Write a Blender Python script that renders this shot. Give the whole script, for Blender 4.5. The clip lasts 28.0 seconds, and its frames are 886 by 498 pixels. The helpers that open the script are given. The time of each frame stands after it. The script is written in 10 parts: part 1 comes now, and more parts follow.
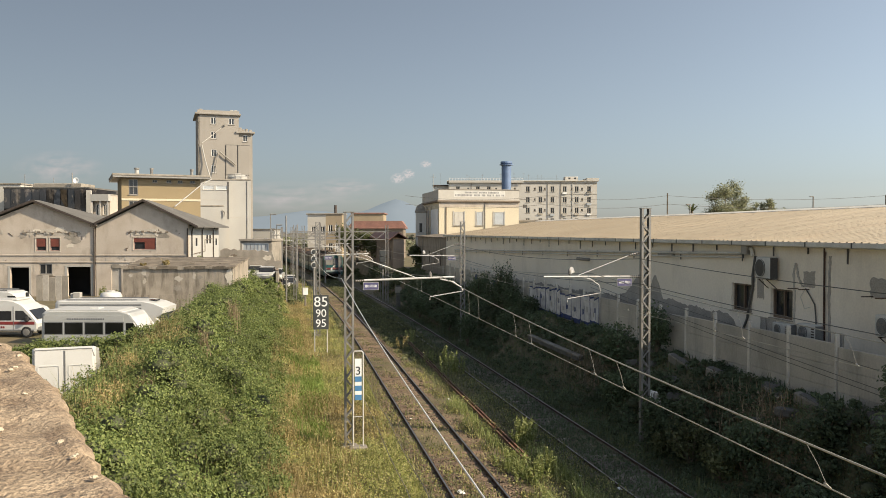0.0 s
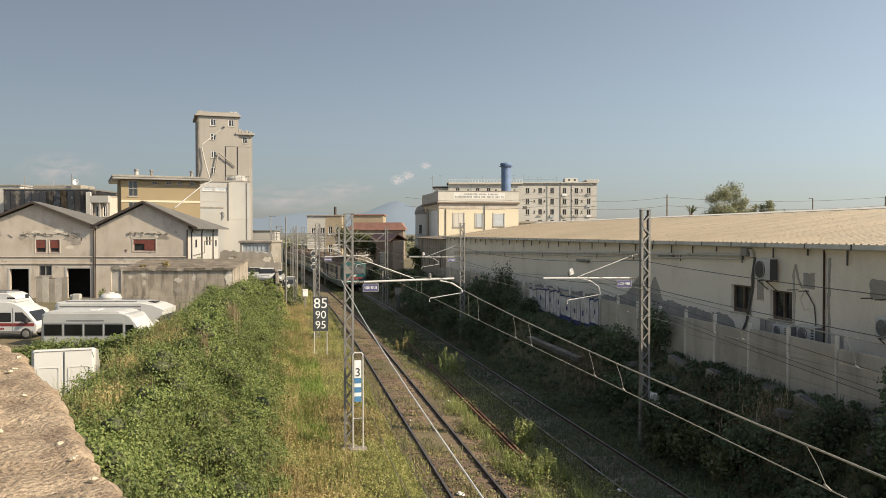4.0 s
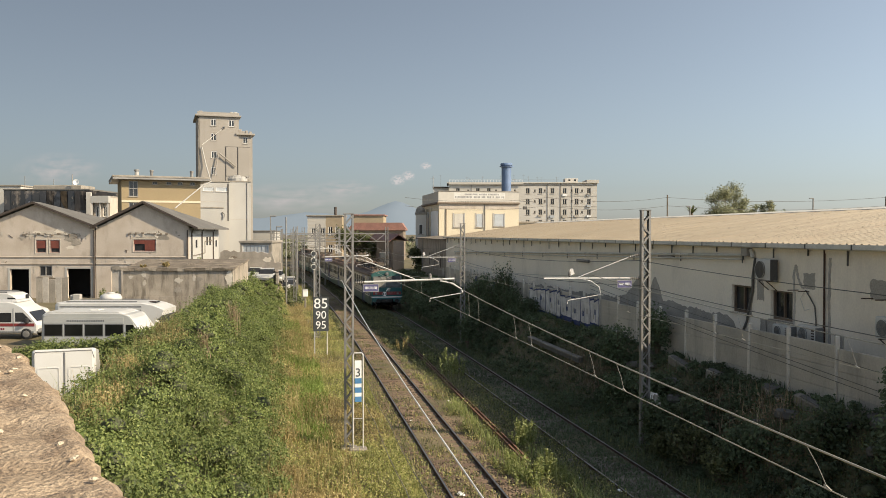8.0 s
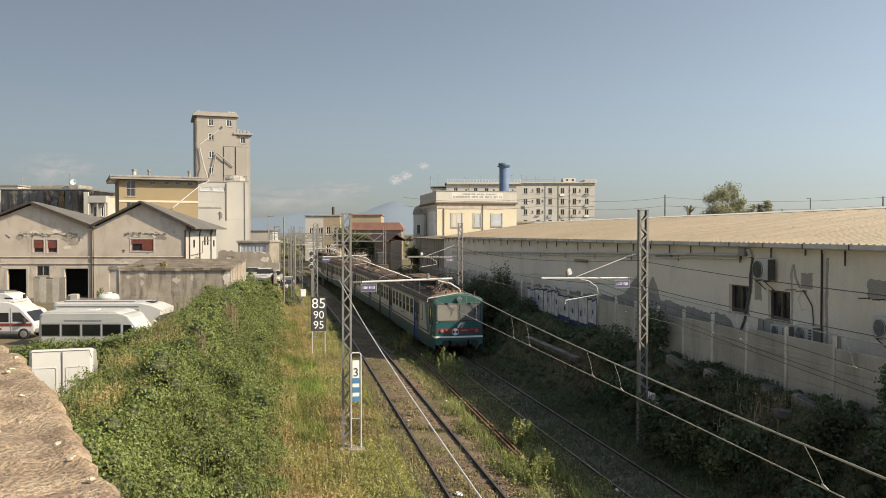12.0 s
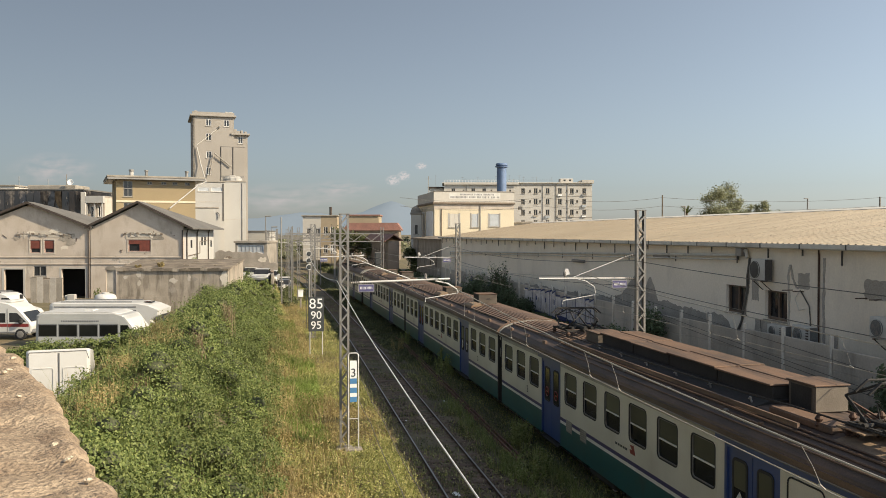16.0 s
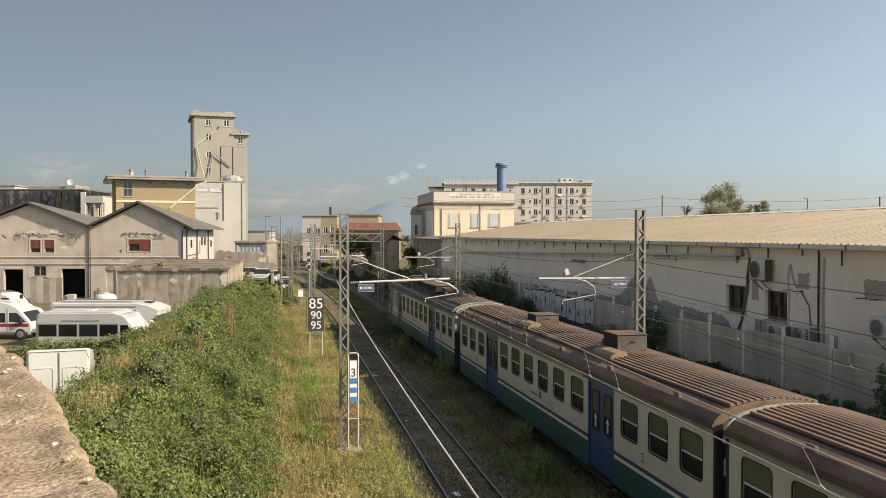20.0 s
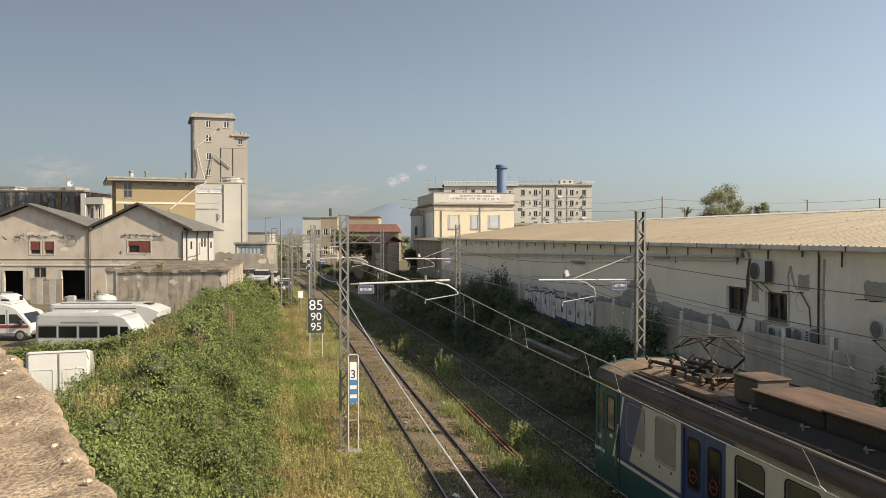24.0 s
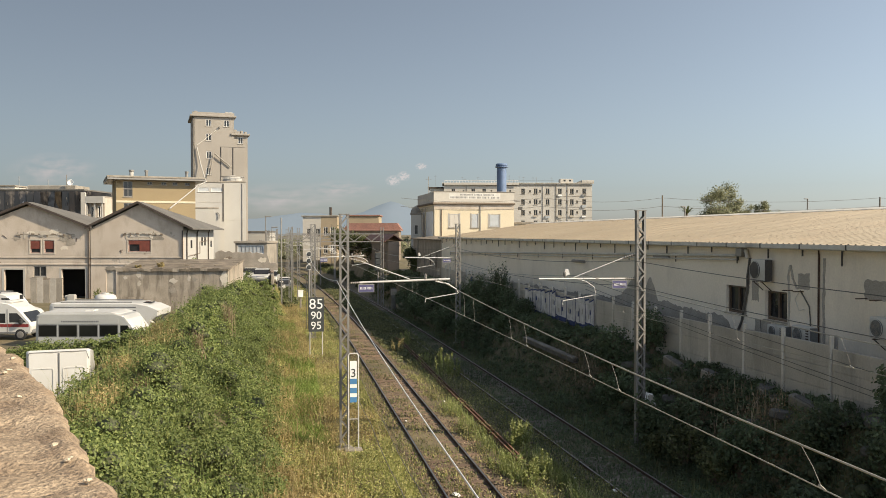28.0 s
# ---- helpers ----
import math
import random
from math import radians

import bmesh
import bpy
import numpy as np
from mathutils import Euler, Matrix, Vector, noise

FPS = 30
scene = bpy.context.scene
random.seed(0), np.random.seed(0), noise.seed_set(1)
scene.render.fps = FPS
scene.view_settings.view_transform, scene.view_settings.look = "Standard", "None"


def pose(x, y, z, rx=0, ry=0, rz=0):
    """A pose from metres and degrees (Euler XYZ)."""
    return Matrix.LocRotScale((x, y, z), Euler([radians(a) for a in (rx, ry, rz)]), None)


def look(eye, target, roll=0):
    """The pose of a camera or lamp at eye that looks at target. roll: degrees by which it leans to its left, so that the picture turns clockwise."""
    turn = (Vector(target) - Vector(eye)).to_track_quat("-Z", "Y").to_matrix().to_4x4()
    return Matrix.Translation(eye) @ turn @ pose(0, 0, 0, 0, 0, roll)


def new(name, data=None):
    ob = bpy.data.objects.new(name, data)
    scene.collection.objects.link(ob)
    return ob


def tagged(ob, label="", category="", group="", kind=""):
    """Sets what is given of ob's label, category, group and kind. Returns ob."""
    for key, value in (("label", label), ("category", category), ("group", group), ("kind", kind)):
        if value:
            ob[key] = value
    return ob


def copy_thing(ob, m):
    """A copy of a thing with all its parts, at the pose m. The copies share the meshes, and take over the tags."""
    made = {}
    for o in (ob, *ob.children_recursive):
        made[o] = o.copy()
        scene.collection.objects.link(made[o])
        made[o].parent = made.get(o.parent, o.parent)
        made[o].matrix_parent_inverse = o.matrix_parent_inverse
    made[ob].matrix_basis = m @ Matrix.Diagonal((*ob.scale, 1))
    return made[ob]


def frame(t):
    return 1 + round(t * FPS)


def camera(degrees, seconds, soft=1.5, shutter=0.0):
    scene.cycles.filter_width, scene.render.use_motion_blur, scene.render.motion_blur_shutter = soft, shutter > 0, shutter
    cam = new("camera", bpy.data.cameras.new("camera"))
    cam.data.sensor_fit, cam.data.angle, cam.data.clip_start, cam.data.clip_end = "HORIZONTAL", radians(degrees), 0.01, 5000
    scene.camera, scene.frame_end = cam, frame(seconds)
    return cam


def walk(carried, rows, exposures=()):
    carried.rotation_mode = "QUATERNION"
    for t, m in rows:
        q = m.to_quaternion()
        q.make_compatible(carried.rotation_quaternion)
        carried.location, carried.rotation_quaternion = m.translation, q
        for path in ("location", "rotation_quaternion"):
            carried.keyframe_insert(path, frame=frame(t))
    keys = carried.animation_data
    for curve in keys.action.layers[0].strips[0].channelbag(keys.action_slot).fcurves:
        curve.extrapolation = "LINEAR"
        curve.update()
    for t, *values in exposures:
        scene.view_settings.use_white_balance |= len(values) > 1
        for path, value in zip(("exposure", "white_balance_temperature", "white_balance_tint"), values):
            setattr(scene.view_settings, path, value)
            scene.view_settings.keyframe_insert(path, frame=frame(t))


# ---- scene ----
# The camera is held by hand on a road bridge over the line: it only turns a little.
EYE = (0.0, 0.0, 7.30)
TURNS = [
    (0, 88.816, -10.439),
    (0.5, 88.863, -10.448),
    (1, 88.881, -10.416),
    (1.5, 88.904, -10.397),
    (2, 88.920, -10.396),
    (2.5, 88.919, -10.406),
    (3, 88.895, -10.449),
    (3.5, 88.918, -10.461),
    (5.5, 88.926, -10.443),
    (6, 88.882, -10.460),
    (6.5, 88.872, -10.463),
    (7, 88.899, -10.461),
    (7.5, 88.929, -10.445),
    (8, 88.937, -10.441),
    (8.5, 88.937, -10.430),
    (9, 88.930, -10.465),
    (9.5, 88.923, -10.523),
    (10, 88.885, -10.576),
    (10.5, 88.923, -10.582),
    (11, 88.929, -10.582),
    (11.5, 88.929, -10.582),
    (12, 88.926, -10.590),
    (12.5, 88.907, -10.649),
    (14.5, 88.933, -10.760),
    (15, 88.944, -10.758),
    (15.5, 88.960, -10.746),
    (16, 88.945, -10.760),
    (16.5, 88.933, -10.785),
    (17, 88.919, -10.821),
    (17.5, 88.893, -10.821),
    (18, 88.922, -10.785),
    (18.5, 88.945, -10.760),
    (19, 88.976, -10.746),
    (19.5, 88.963, -10.759),
    (20, 88.939, -10.766),
    (20.5, 88.928, -10.771),
    (21, 88.931, -10.772),
    (21.5, 88.942, -10.772),
    (23.5, 89.025, -10.771),
    (24, 89.041, -10.768),
    (24.5, 89.025, -10.755),
    (25, 89.025, -10.712),
    (25.5, 89.042, -10.704),
    (26, 89.042, -10.702),
    (26.5, 89.008, -10.703),
    (27, 88.992, -10.717),
    (27.5, 88.967, -10.757),
    (28, 88.964, -10.760),
]
cam = camera(55.82, 28.0, soft=0.9)
walk(cam, [(t, pose(*EYE, rx, 0, rz)) for t, rx, rz in TURNS])

# ---- light ----
SUN_EL, SUN_AZ = radians(33.3), radians(121.0)   # azimuth clockwise from +y, along the tracks
world = bpy.data.worlds.new("sky")
scene.world = world
world.use_nodes = True
wn = world.node_tree.nodes
sky = wn.new("ShaderNodeTexSky")
sky.sky_type = "NISHITA"
sky.sun_disc = False
sky.sun_elevation, sky.sun_rotation = SUN_EL, SUN_AZ
sky.altitude, sky.air_density, sky.dust_density, sky.ozone_density = 50, 1.0, 0.8, 4.0
wn["Background"].inputs["Strength"].default_value = 0.080
haze = wn.new("ShaderNodeHueSaturation")
haze.inputs["Saturation"].default_value = 0.54
haze.inputs["Hue"].default_value = 0.492
world.node_tree.links.new(sky.outputs[0], haze.inputs["Color"])
world.node_tree.links.new(haze.outputs[0], wn["Background"].inputs["Color"])
# summer haze: the air is brighter on the sunward half of the sky; the axis is turned behind the bridge to lift walls in
# shade
HAZE_AZ = radians(135.0)
way = wn.new("ShaderNodeTexCoord")
sunward = wn.new("ShaderNodeVectorMath")
sunward.operation = "DOT_PRODUCT"
sunward.inputs[1].default_value = (math.sin(HAZE_AZ), math.cos(HAZE_AZ), 0.0)
glow = wn.new("ShaderNodeMapRange")
glow.inputs["From Min"].default_value, glow.inputs["From Max"].default_value = -1.0, 1.0
glow.inputs["To Min"].default_value, glow.inputs["To Max"].default_value = 0.0364, 0.1596
world.node_tree.links.new(way.outputs["Generated"], sunward.inputs[0])
world.node_tree.links.new(sunward.outputs["Value"], glow.inputs["Value"])
world.node_tree.links.new(glow.outputs[0], wn["Background"].inputs["Strength"])
sun = new("sun", bpy.data.lights.new("sun", "SUN"))
sun.data.energy, sun.data.angle, sun.data.color = 4.95, radians(0.6), (1.0, 0.85, 0.63)
SUN_DIR = Vector((math.sin(SUN_AZ) * math.cos(SUN_EL), math.cos(SUN_AZ) * math.cos(SUN_EL), math.sin(SUN_EL)))
sun.matrix_world = look(SUN_DIR * 300, (0, 0, 0))
scene.view_settings.exposure = 0.6

# ---- materials ----
MATS = {}


def mat(name, c1, c2=None, scale=1.0, rough=0.8, metal=0.0, fine=30.0, grain=0.25, bump=0.15, stain=None, stain_amount=0.5,
        stain_scale=(0.8, 0.8, 0.8), stain_cut=(0.52, 0.72), rnd=0.0, island=0.0, here=True, emit=None, spec=0.5):
    """A painted or natural surface: two colours by broad noise, fine grain, optional stains, and a small change from piece to piece."""
    m = bpy.data.materials.new(name)
    MATS[name] = m
    m.use_nodes = True
    nt = m.node_tree
    n, ln = nt.nodes, nt.links
    bs = n["Principled BSDF"]
    c2 = c2 or tuple(v * 0.8 for v in c1)
    bs.inputs["Roughness"].default_value = rough
    bs.inputs["Metallic"].default_value = metal
    bs.inputs["Specular IOR Level"].default_value = spec
    if here:
        co = n.new("ShaderNodeTexCoord").outputs["Object"]
    else:
        co = n.new("ShaderNodeNewGeometry").outputs["Position"]
    a = n.new("ShaderNodeTexNoise")
    a.inputs["Scale"].default_value, a.inputs["Detail"].default_value = scale, 5
    ln.new(co, a.inputs["Vector"])
    r = n.new("ShaderNodeMapRange")
    r.inputs["From Min"].default_value, r.inputs["From Max"].default_value = 0.35, 0.65
    ln.new(a.outputs["Fac"], r.inputs["Value"])
    mix = n.new("ShaderNodeMix")
    mix.data_type = "RGBA"
    mix.inputs[6].default_value, mix.inputs[7].default_value = (*c1, 1), (*c2, 1)
    ln.new(r.outputs[0], mix.inputs[0])
    col = mix.outputs[2]
    if stain:
        mp = n.new("ShaderNodeMapping")
        mp.inputs["Scale"].default_value = stain_scale
        ln.new(co, mp.inputs["Vector"])
        s = n.new("ShaderNodeTexNoise")
        s.inputs["Scale"].default_value, s.inputs["Detail"].default_value, s.inputs["Roughness"].default_value = 1.0, 7, 0.65
        ln.new(mp.outputs[0], s.inputs["Vector"])
        sr = n.new("ShaderNodeMapRange")
        sr.inputs["From Min"].default_value, sr.inputs["From Max"].default_value = stain_cut
        sr.inputs["To Max"].default_value = stain_amount
        ln.new(s.outputs["Fac"], sr.inputs["Value"])
        m2 = n.new("ShaderNodeMix")
        m2.data_type = "RGBA"
        m2.inputs[7].default_value = (*stain, 1)
        ln.new(sr.outputs[0], m2.inputs[0])
        ln.new(col, m2.inputs[6])
        col = m2.outputs[2]
    g = n.new("ShaderNodeTexNoise")
    g.inputs["Scale"].default_value, g.inputs["Detail"].default_value = fine, 4
    ln.new(co, g.inputs["Vector"])
    val = n.new("ShaderNodeMapRange")
    val.inputs["From Min"].default_value, val.inputs["From Max"].default_value = 0.25, 0.75
    val.inputs["To Min"].default_value, val.inputs["To Max"].default_value = 1 - grain, 1 + grain
    ln.new(g.outputs["Fac"], val.inputs["Value"])
    hsv = n.new("ShaderNodeHueSaturation")
    ln.new(col, hsv.inputs["Color"])
    fac = val.outputs[0]
    for amount, source, out in ((rnd, "ShaderNodeObjectInfo", "Random"), (island, "ShaderNodeNewGeometry", "Random Per Island")):
        if amount:
            o = n.new(source)
            k = n.new("ShaderNodeMapRange")
            k.inputs["To Min"].default_value, k.inputs["To Max"].default_value = 1 - amount, 1 + amount
            ln.new(o.outputs[out], k.inputs["Value"])
            t = n.new("ShaderNodeMath")
            t.operation = "MULTIPLY"
            ln.new(fac, t.inputs[0]), ln.new(k.outputs[0], t.inputs[1])
            fac = t.outputs[0]
    ln.new(fac, hsv.inputs["Value"])
    ln.new(hsv.outputs[0], bs.inputs["Base Color"])
    if bump:
        b = n.new("ShaderNodeBump")
        b.inputs["Strength"].default_value, b.inputs["Distance"].default_value = bump, 0.02
        ln.new(g.outputs["Fac"], b.inputs["Height"])
        ln.new(b.outputs[0], bs.inputs["Normal"])
    if emit:
        bs.inputs["Emission Color"].default_value, bs.inputs["Emission Strength"].default_value = (*emit[:3], 1), emit[3]
    return m


def leaf_mat(name, c1, c2, c3, trans=0.35):
    """Leaves: three greens from leaf to leaf, light coming through."""
    m = bpy.data.materials.new(name)
    m.use_nodes = True
    n, ln = m.node_tree.nodes, m.node_tree.links
    bs = n["Principled BSDF"]
    geo = n.new("ShaderNodeNewGeometry")
    ramp = n.new("ShaderNodeValToRGB")
    ramp.color_ramp.elements[0].color, ramp.color_ramp.elements[1].color = (*c1, 1), (*c3, 1)
    ramp.color_ramp.elements.new(0.55).color = (*c2, 1)
    ln.new(geo.outputs["Random Per Island"], ramp.inputs["Fac"])
    tx = n.new("ShaderNodeTexNoise")
    tx.inputs["Scale"].default_value, tx.inputs["Detail"].default_value = 0.35, 3
    ln.new(geo.outputs["Position"], tx.inputs["Vector"])
    k = n.new("ShaderNodeMapRange")
    k.inputs["From Min"].default_value, k.inputs["From Max"].default_value = 0.3, 0.7
    k.inputs["To Min"].default_value, k.inputs["To Max"].default_value = 0.7, 1.3
    ln.new(tx.outputs["Fac"], k.inputs["Value"])
    hsv = n.new("ShaderNodeHueSaturation")
    ln.new(ramp.outputs[0], hsv.inputs["Color"]), ln.new(k.outputs[0], hsv.inputs["Value"])
    ln.new(hsv.outputs[0], bs.inputs["Base Color"])
    bs.inputs["Roughness"].default_value = 0.55
    bs.inputs["Specular IOR Level"].default_value = 0.3
    tr = n.new("ShaderNodeBsdfTranslucent")
    ln.new(hsv.outputs[0], tr.inputs["Color"])
    mx = n.new("ShaderNodeMixShader")
    mx.inputs[0].default_value = trans
    ln.new(bs.outputs[0], mx.inputs[1]), ln.new(tr.outputs[0], mx.inputs[2])
    ln.new(mx.outputs[0], n["Material Output"].inputs["Surface"])
    MATS[name] = m
    return m


def glass_mat(name, tint, rough=0.08):
    """Window glass seen from outside: dark, with a clear reflection."""
    return mat(name, tint, tuple(v * 0.7 for v in tint), scale=2.0, rough=rough, grain=0.1, bump=0.0, spec=0.35, rnd=0.3)


SOIL = mat("soil", (0.20, 0.155, 0.09), (0.135, 0.105, 0.06), scale=0.6, fine=9, grain=0.35, bump=0.6, stain=(0.075, 0.08, 0.032), stain_amount=0.7, stain_scale=(0.25, 0.25, 0.25), stain_cut=(0.42, 0.62), here=False)
BALLAST = mat("ballast_stone", (0.175, 0.126, 0.082), (0.102, 0.075, 0.05), scale=1.2, fine=22, grain=0.5, bump=0.9, stain=(0.085, 0.045, 0.026), stain_amount=0.7, stain_scale=(0.7, 0.5, 0.7), here=False, island=0.7)
ASPHALT = mat("asphalt", (0.16, 0.15, 0.135), (0.11, 0.105, 0.095), scale=0.5, fine=25, grain=0.25, here=False, bump=0.3)
RAIL = mat("rail_rust", (0.10, 0.055, 0.035), (0.06, 0.035, 0.025), scale=2, rough=0.7, metal=0.3, fine=40, here=False)
RAILTOP = mat("rail_running_band", (0.46, 0.44, 0.41), (0.36, 0.34, 0.31), scale=1, rough=0.38, metal=1.0, grain=0.1, bump=0.02, here=False)
# second copies of ballast and sleeper, toned to suit the shaded track
GREYBALLAST = mat("shade_grey_ballast", (0.155, 0.132, 0.098), (0.105, 0.09, 0.064), scale=1.1, fine=22, grain=0.45, bump=0.9, stain=(0.13, 0.10, 0.08), stain_amount=0.6, stain_scale=(0.7, 0.5, 0.7), here=False, island=0.35)
GREYSLEEPER = mat("shade_grey_sleeper", (0.20, 0.165, 0.128), (0.13, 0.107, 0.082), scale=1.5, fine=25, bump=0.4, rnd=0.3, here=False)
OLDRAIL = mat("old_rail_rust", (0.24, 0.13, 0.088), (0.16, 0.085, 0.058), scale=2, rough=0.8, metal=0.2, fine=40, here=False)
SLEEPER = mat("sleeper_timber", (0.20, 0.135, 0.09), (0.12, 0.08, 0.054), scale=1.5, fine=25, bump=0.4, rnd=0.3, here=False)
STEEL = mat("galvanised_steel", (0.25, 0.24, 0.22), (0.18, 0.17, 0.155), scale=1.5, rough=0.6, metal=0.3, grain=0.15, stain=(0.16, 0.10, 0.06), stain_amount=0.35, stain_scale=(3, 3, 0.8))
TUBE = mat("pale_tube", (0.62, 0.60, 0.56), (0.50, 0.48, 0.45), scale=2, rough=0.5, metal=0.1, grain=0.12, stain=(0.3, 0.22, 0.15), stain_amount=0.3)
WIRE = mat("contact_wire_copper", (0.48, 0.44, 0.35), (0.36, 0.33, 0.26), scale=0.5, rough=0.45, metal=0.4, grain=0.1, bump=0.0, here=False)
CABLE = mat("dark_cable", (0.13, 0.12, 0.105), (0.09, 0.085, 0.075), rough=0.7, grain=0.1, bump=0.0, here=False)
ALU = mat("bright_aluminium_cable", (0.85, 0.84, 0.80), (0.74, 0.73, 0.70), rough=0.4, metal=0.3, grain=0.06, bump=0.0, here=False)
CERAMIC = mat("insulator_ceramic", (0.30, 0.27, 0.23), (0.22, 0.20, 0.17), rough=0.25, grain=0.1)
CONCRETE = mat("concrete", (0.31, 0.275, 0.225), (0.215, 0.19, 0.155), scale=0.7, fine=18, bump=0.3, stain=(0.13, 0.12, 0.10), stain_amount=0.65, stain_scale=(0.8, 0.8, 0.22), here=False)
PANEL = mat("fence_concrete", (0.53, 0.475, 0.395), (0.44, 0.395, 0.325), scale=0.8, fine=20, grain=0.1, bump=0.12, stain=(0.20, 0.18, 0.15), stain_amount=0.6, stain_scale=(0.9, 0.9, 0.3), rnd=0.1, here=False)
POSTC = mat("post_concrete", (0.66, 0.605, 0.51), (0.55, 0.50, 0.42), scale=1.2, fine=20, grain=0.1, bump=0.12, stain=(0.36, 0.33, 0.28), stain_amount=0.5, stain_scale=(1.5, 1.5, 0.6), rnd=0.1, here=False)
PLASTER = mat("cream_plaster", (0.89, 0.80, 0.665), (0.83, 0.74, 0.605), scale=0.35, fine=14, grain=0.06, bump=0.12, stain=(0.50, 0.43, 0.345), stain_amount=0.38, stain_scale=(0.5, 0.5, 0.3), stain_cut=(0.5, 0.72), here=False)
RENDERED = mat("bare_render", (0.43, 0.39, 0.335), (0.34, 0.31, 0.265), scale=1.2, fine=25, grain=0.25, bump=0.5, here=False)
ROOFSHEET = mat("tan_roof_sheet", (0.285, 0.23, 0.155), (0.24, 0.194, 0.13), scale=0.25, rough=0.6, fine=6, grain=0.12, bump=0.1, stain=(0.27, 0.175, 0.10), stain_amount=0.4, stain_scale=(0.25, 1.2, 1), here=False)
PALEGUT = mat("pale_gutter_paint", (0.68, 0.645, 0.57), (0.57, 0.54, 0.475), scale=1.2, rough=0.6, grain=0.15, stain=(0.22, 0.19, 0.15), stain_amount=0.5, stain_scale=(1, 1.5, 1), here=False)
EDGEK = mat("dark_joint", (0.10, 0.09, 0.08), (0.07, 0.065, 0.06), rough=0.8, grain=0.2)
FANGREY = mat("fan_grey", (0.20, 0.205, 0.20), (0.14, 0.143, 0.14), rough=0.6, grain=0.2)
GUTTER = mat("zinc_gutter", (0.30, 0.285, 0.26), (0.22, 0.205, 0.185), scale=1, rough=0.5, metal=0.4, grain=0.2, here=False)
# darker copy of the concrete for pieces that lie in shade
SHADECON = mat("shade_dark_concrete", (0.15, 0.14, 0.12), (0.10, 0.09, 0.08), scale=2, fine=20, grain=0.3, bump=0.4, here=False)
WALLGREY = mat("pale_grey_render", (0.52, 0.48, 0.41), (0.43, 0.395, 0.335), scale=1.5, fine=22, grain=0.2, bump=0.4, here=False)
GREYLETTER = mat("faded_letter_paint", (0.30, 0.29, 0.28), (0.22, 0.215, 0.21), scale=2, grain=0.15)
# near-black for backing pieces that paint the darkness inside rooms
DARK = mat("unlit_room_black", (0.02, 0.018, 0.016), (0.015, 0.013, 0.012), rough=0.9, grain=0.2)
GLASS = glass_mat("dark_glass", (0.03, 0.032, 0.035))
FRAMEW = mat("white_frame", (0.72, 0.70, 0.66), (0.62, 0.60, 0.56), rough=0.5, grain=0.1)
FRAMEB = mat("brown_frame", (0.16, 0.11, 0.075), (0.11, 0.075, 0.05), rough=0.6, grain=0.2)
WHITEPAINT = mat("white_paint", (0.80, 0.79, 0.76), (0.70, 0.69, 0.66), scale=0.5, rough=0.45, grain=0.06, bump=0.05, stain=(0.45, 0.42, 0.37), stain_amount=0.25)
ACWHITE = mat("casing_white", (0.62, 0.60, 0.55), (0.54, 0.52, 0.47), scale=2, rough=0.5, grain=0.08, stain=(0.3, 0.27, 0.22), stain_amount=0.4)
BLACK = mat("black_rubber", (0.025, 0.025, 0.025), (0.018, 0.018, 0.018), rough=0.8, grain=0.15)
SIGNW = mat("sign_white", (0.82, 0.81, 0.78), (0.74, 0.73, 0.70), rough=0.5, grain=0.05, bump=0.02)
SIGNB = mat("sign_blue", (0.075, 0.22, 0.42), (0.065, 0.19, 0.36), rough=0.5, grain=0.08, bump=0.02)
SIGNP = mat("sign_violet", (0.085, 0.078, 0.17), (0.07, 0.065, 0.14), rough=0.5, grain=0.08, bump=0.02)
SIGNK = mat("sign_black", (0.05, 0.055, 0.055), (0.04, 0.043, 0.043), rough=0.6, grain=0.1, bump=0.02)


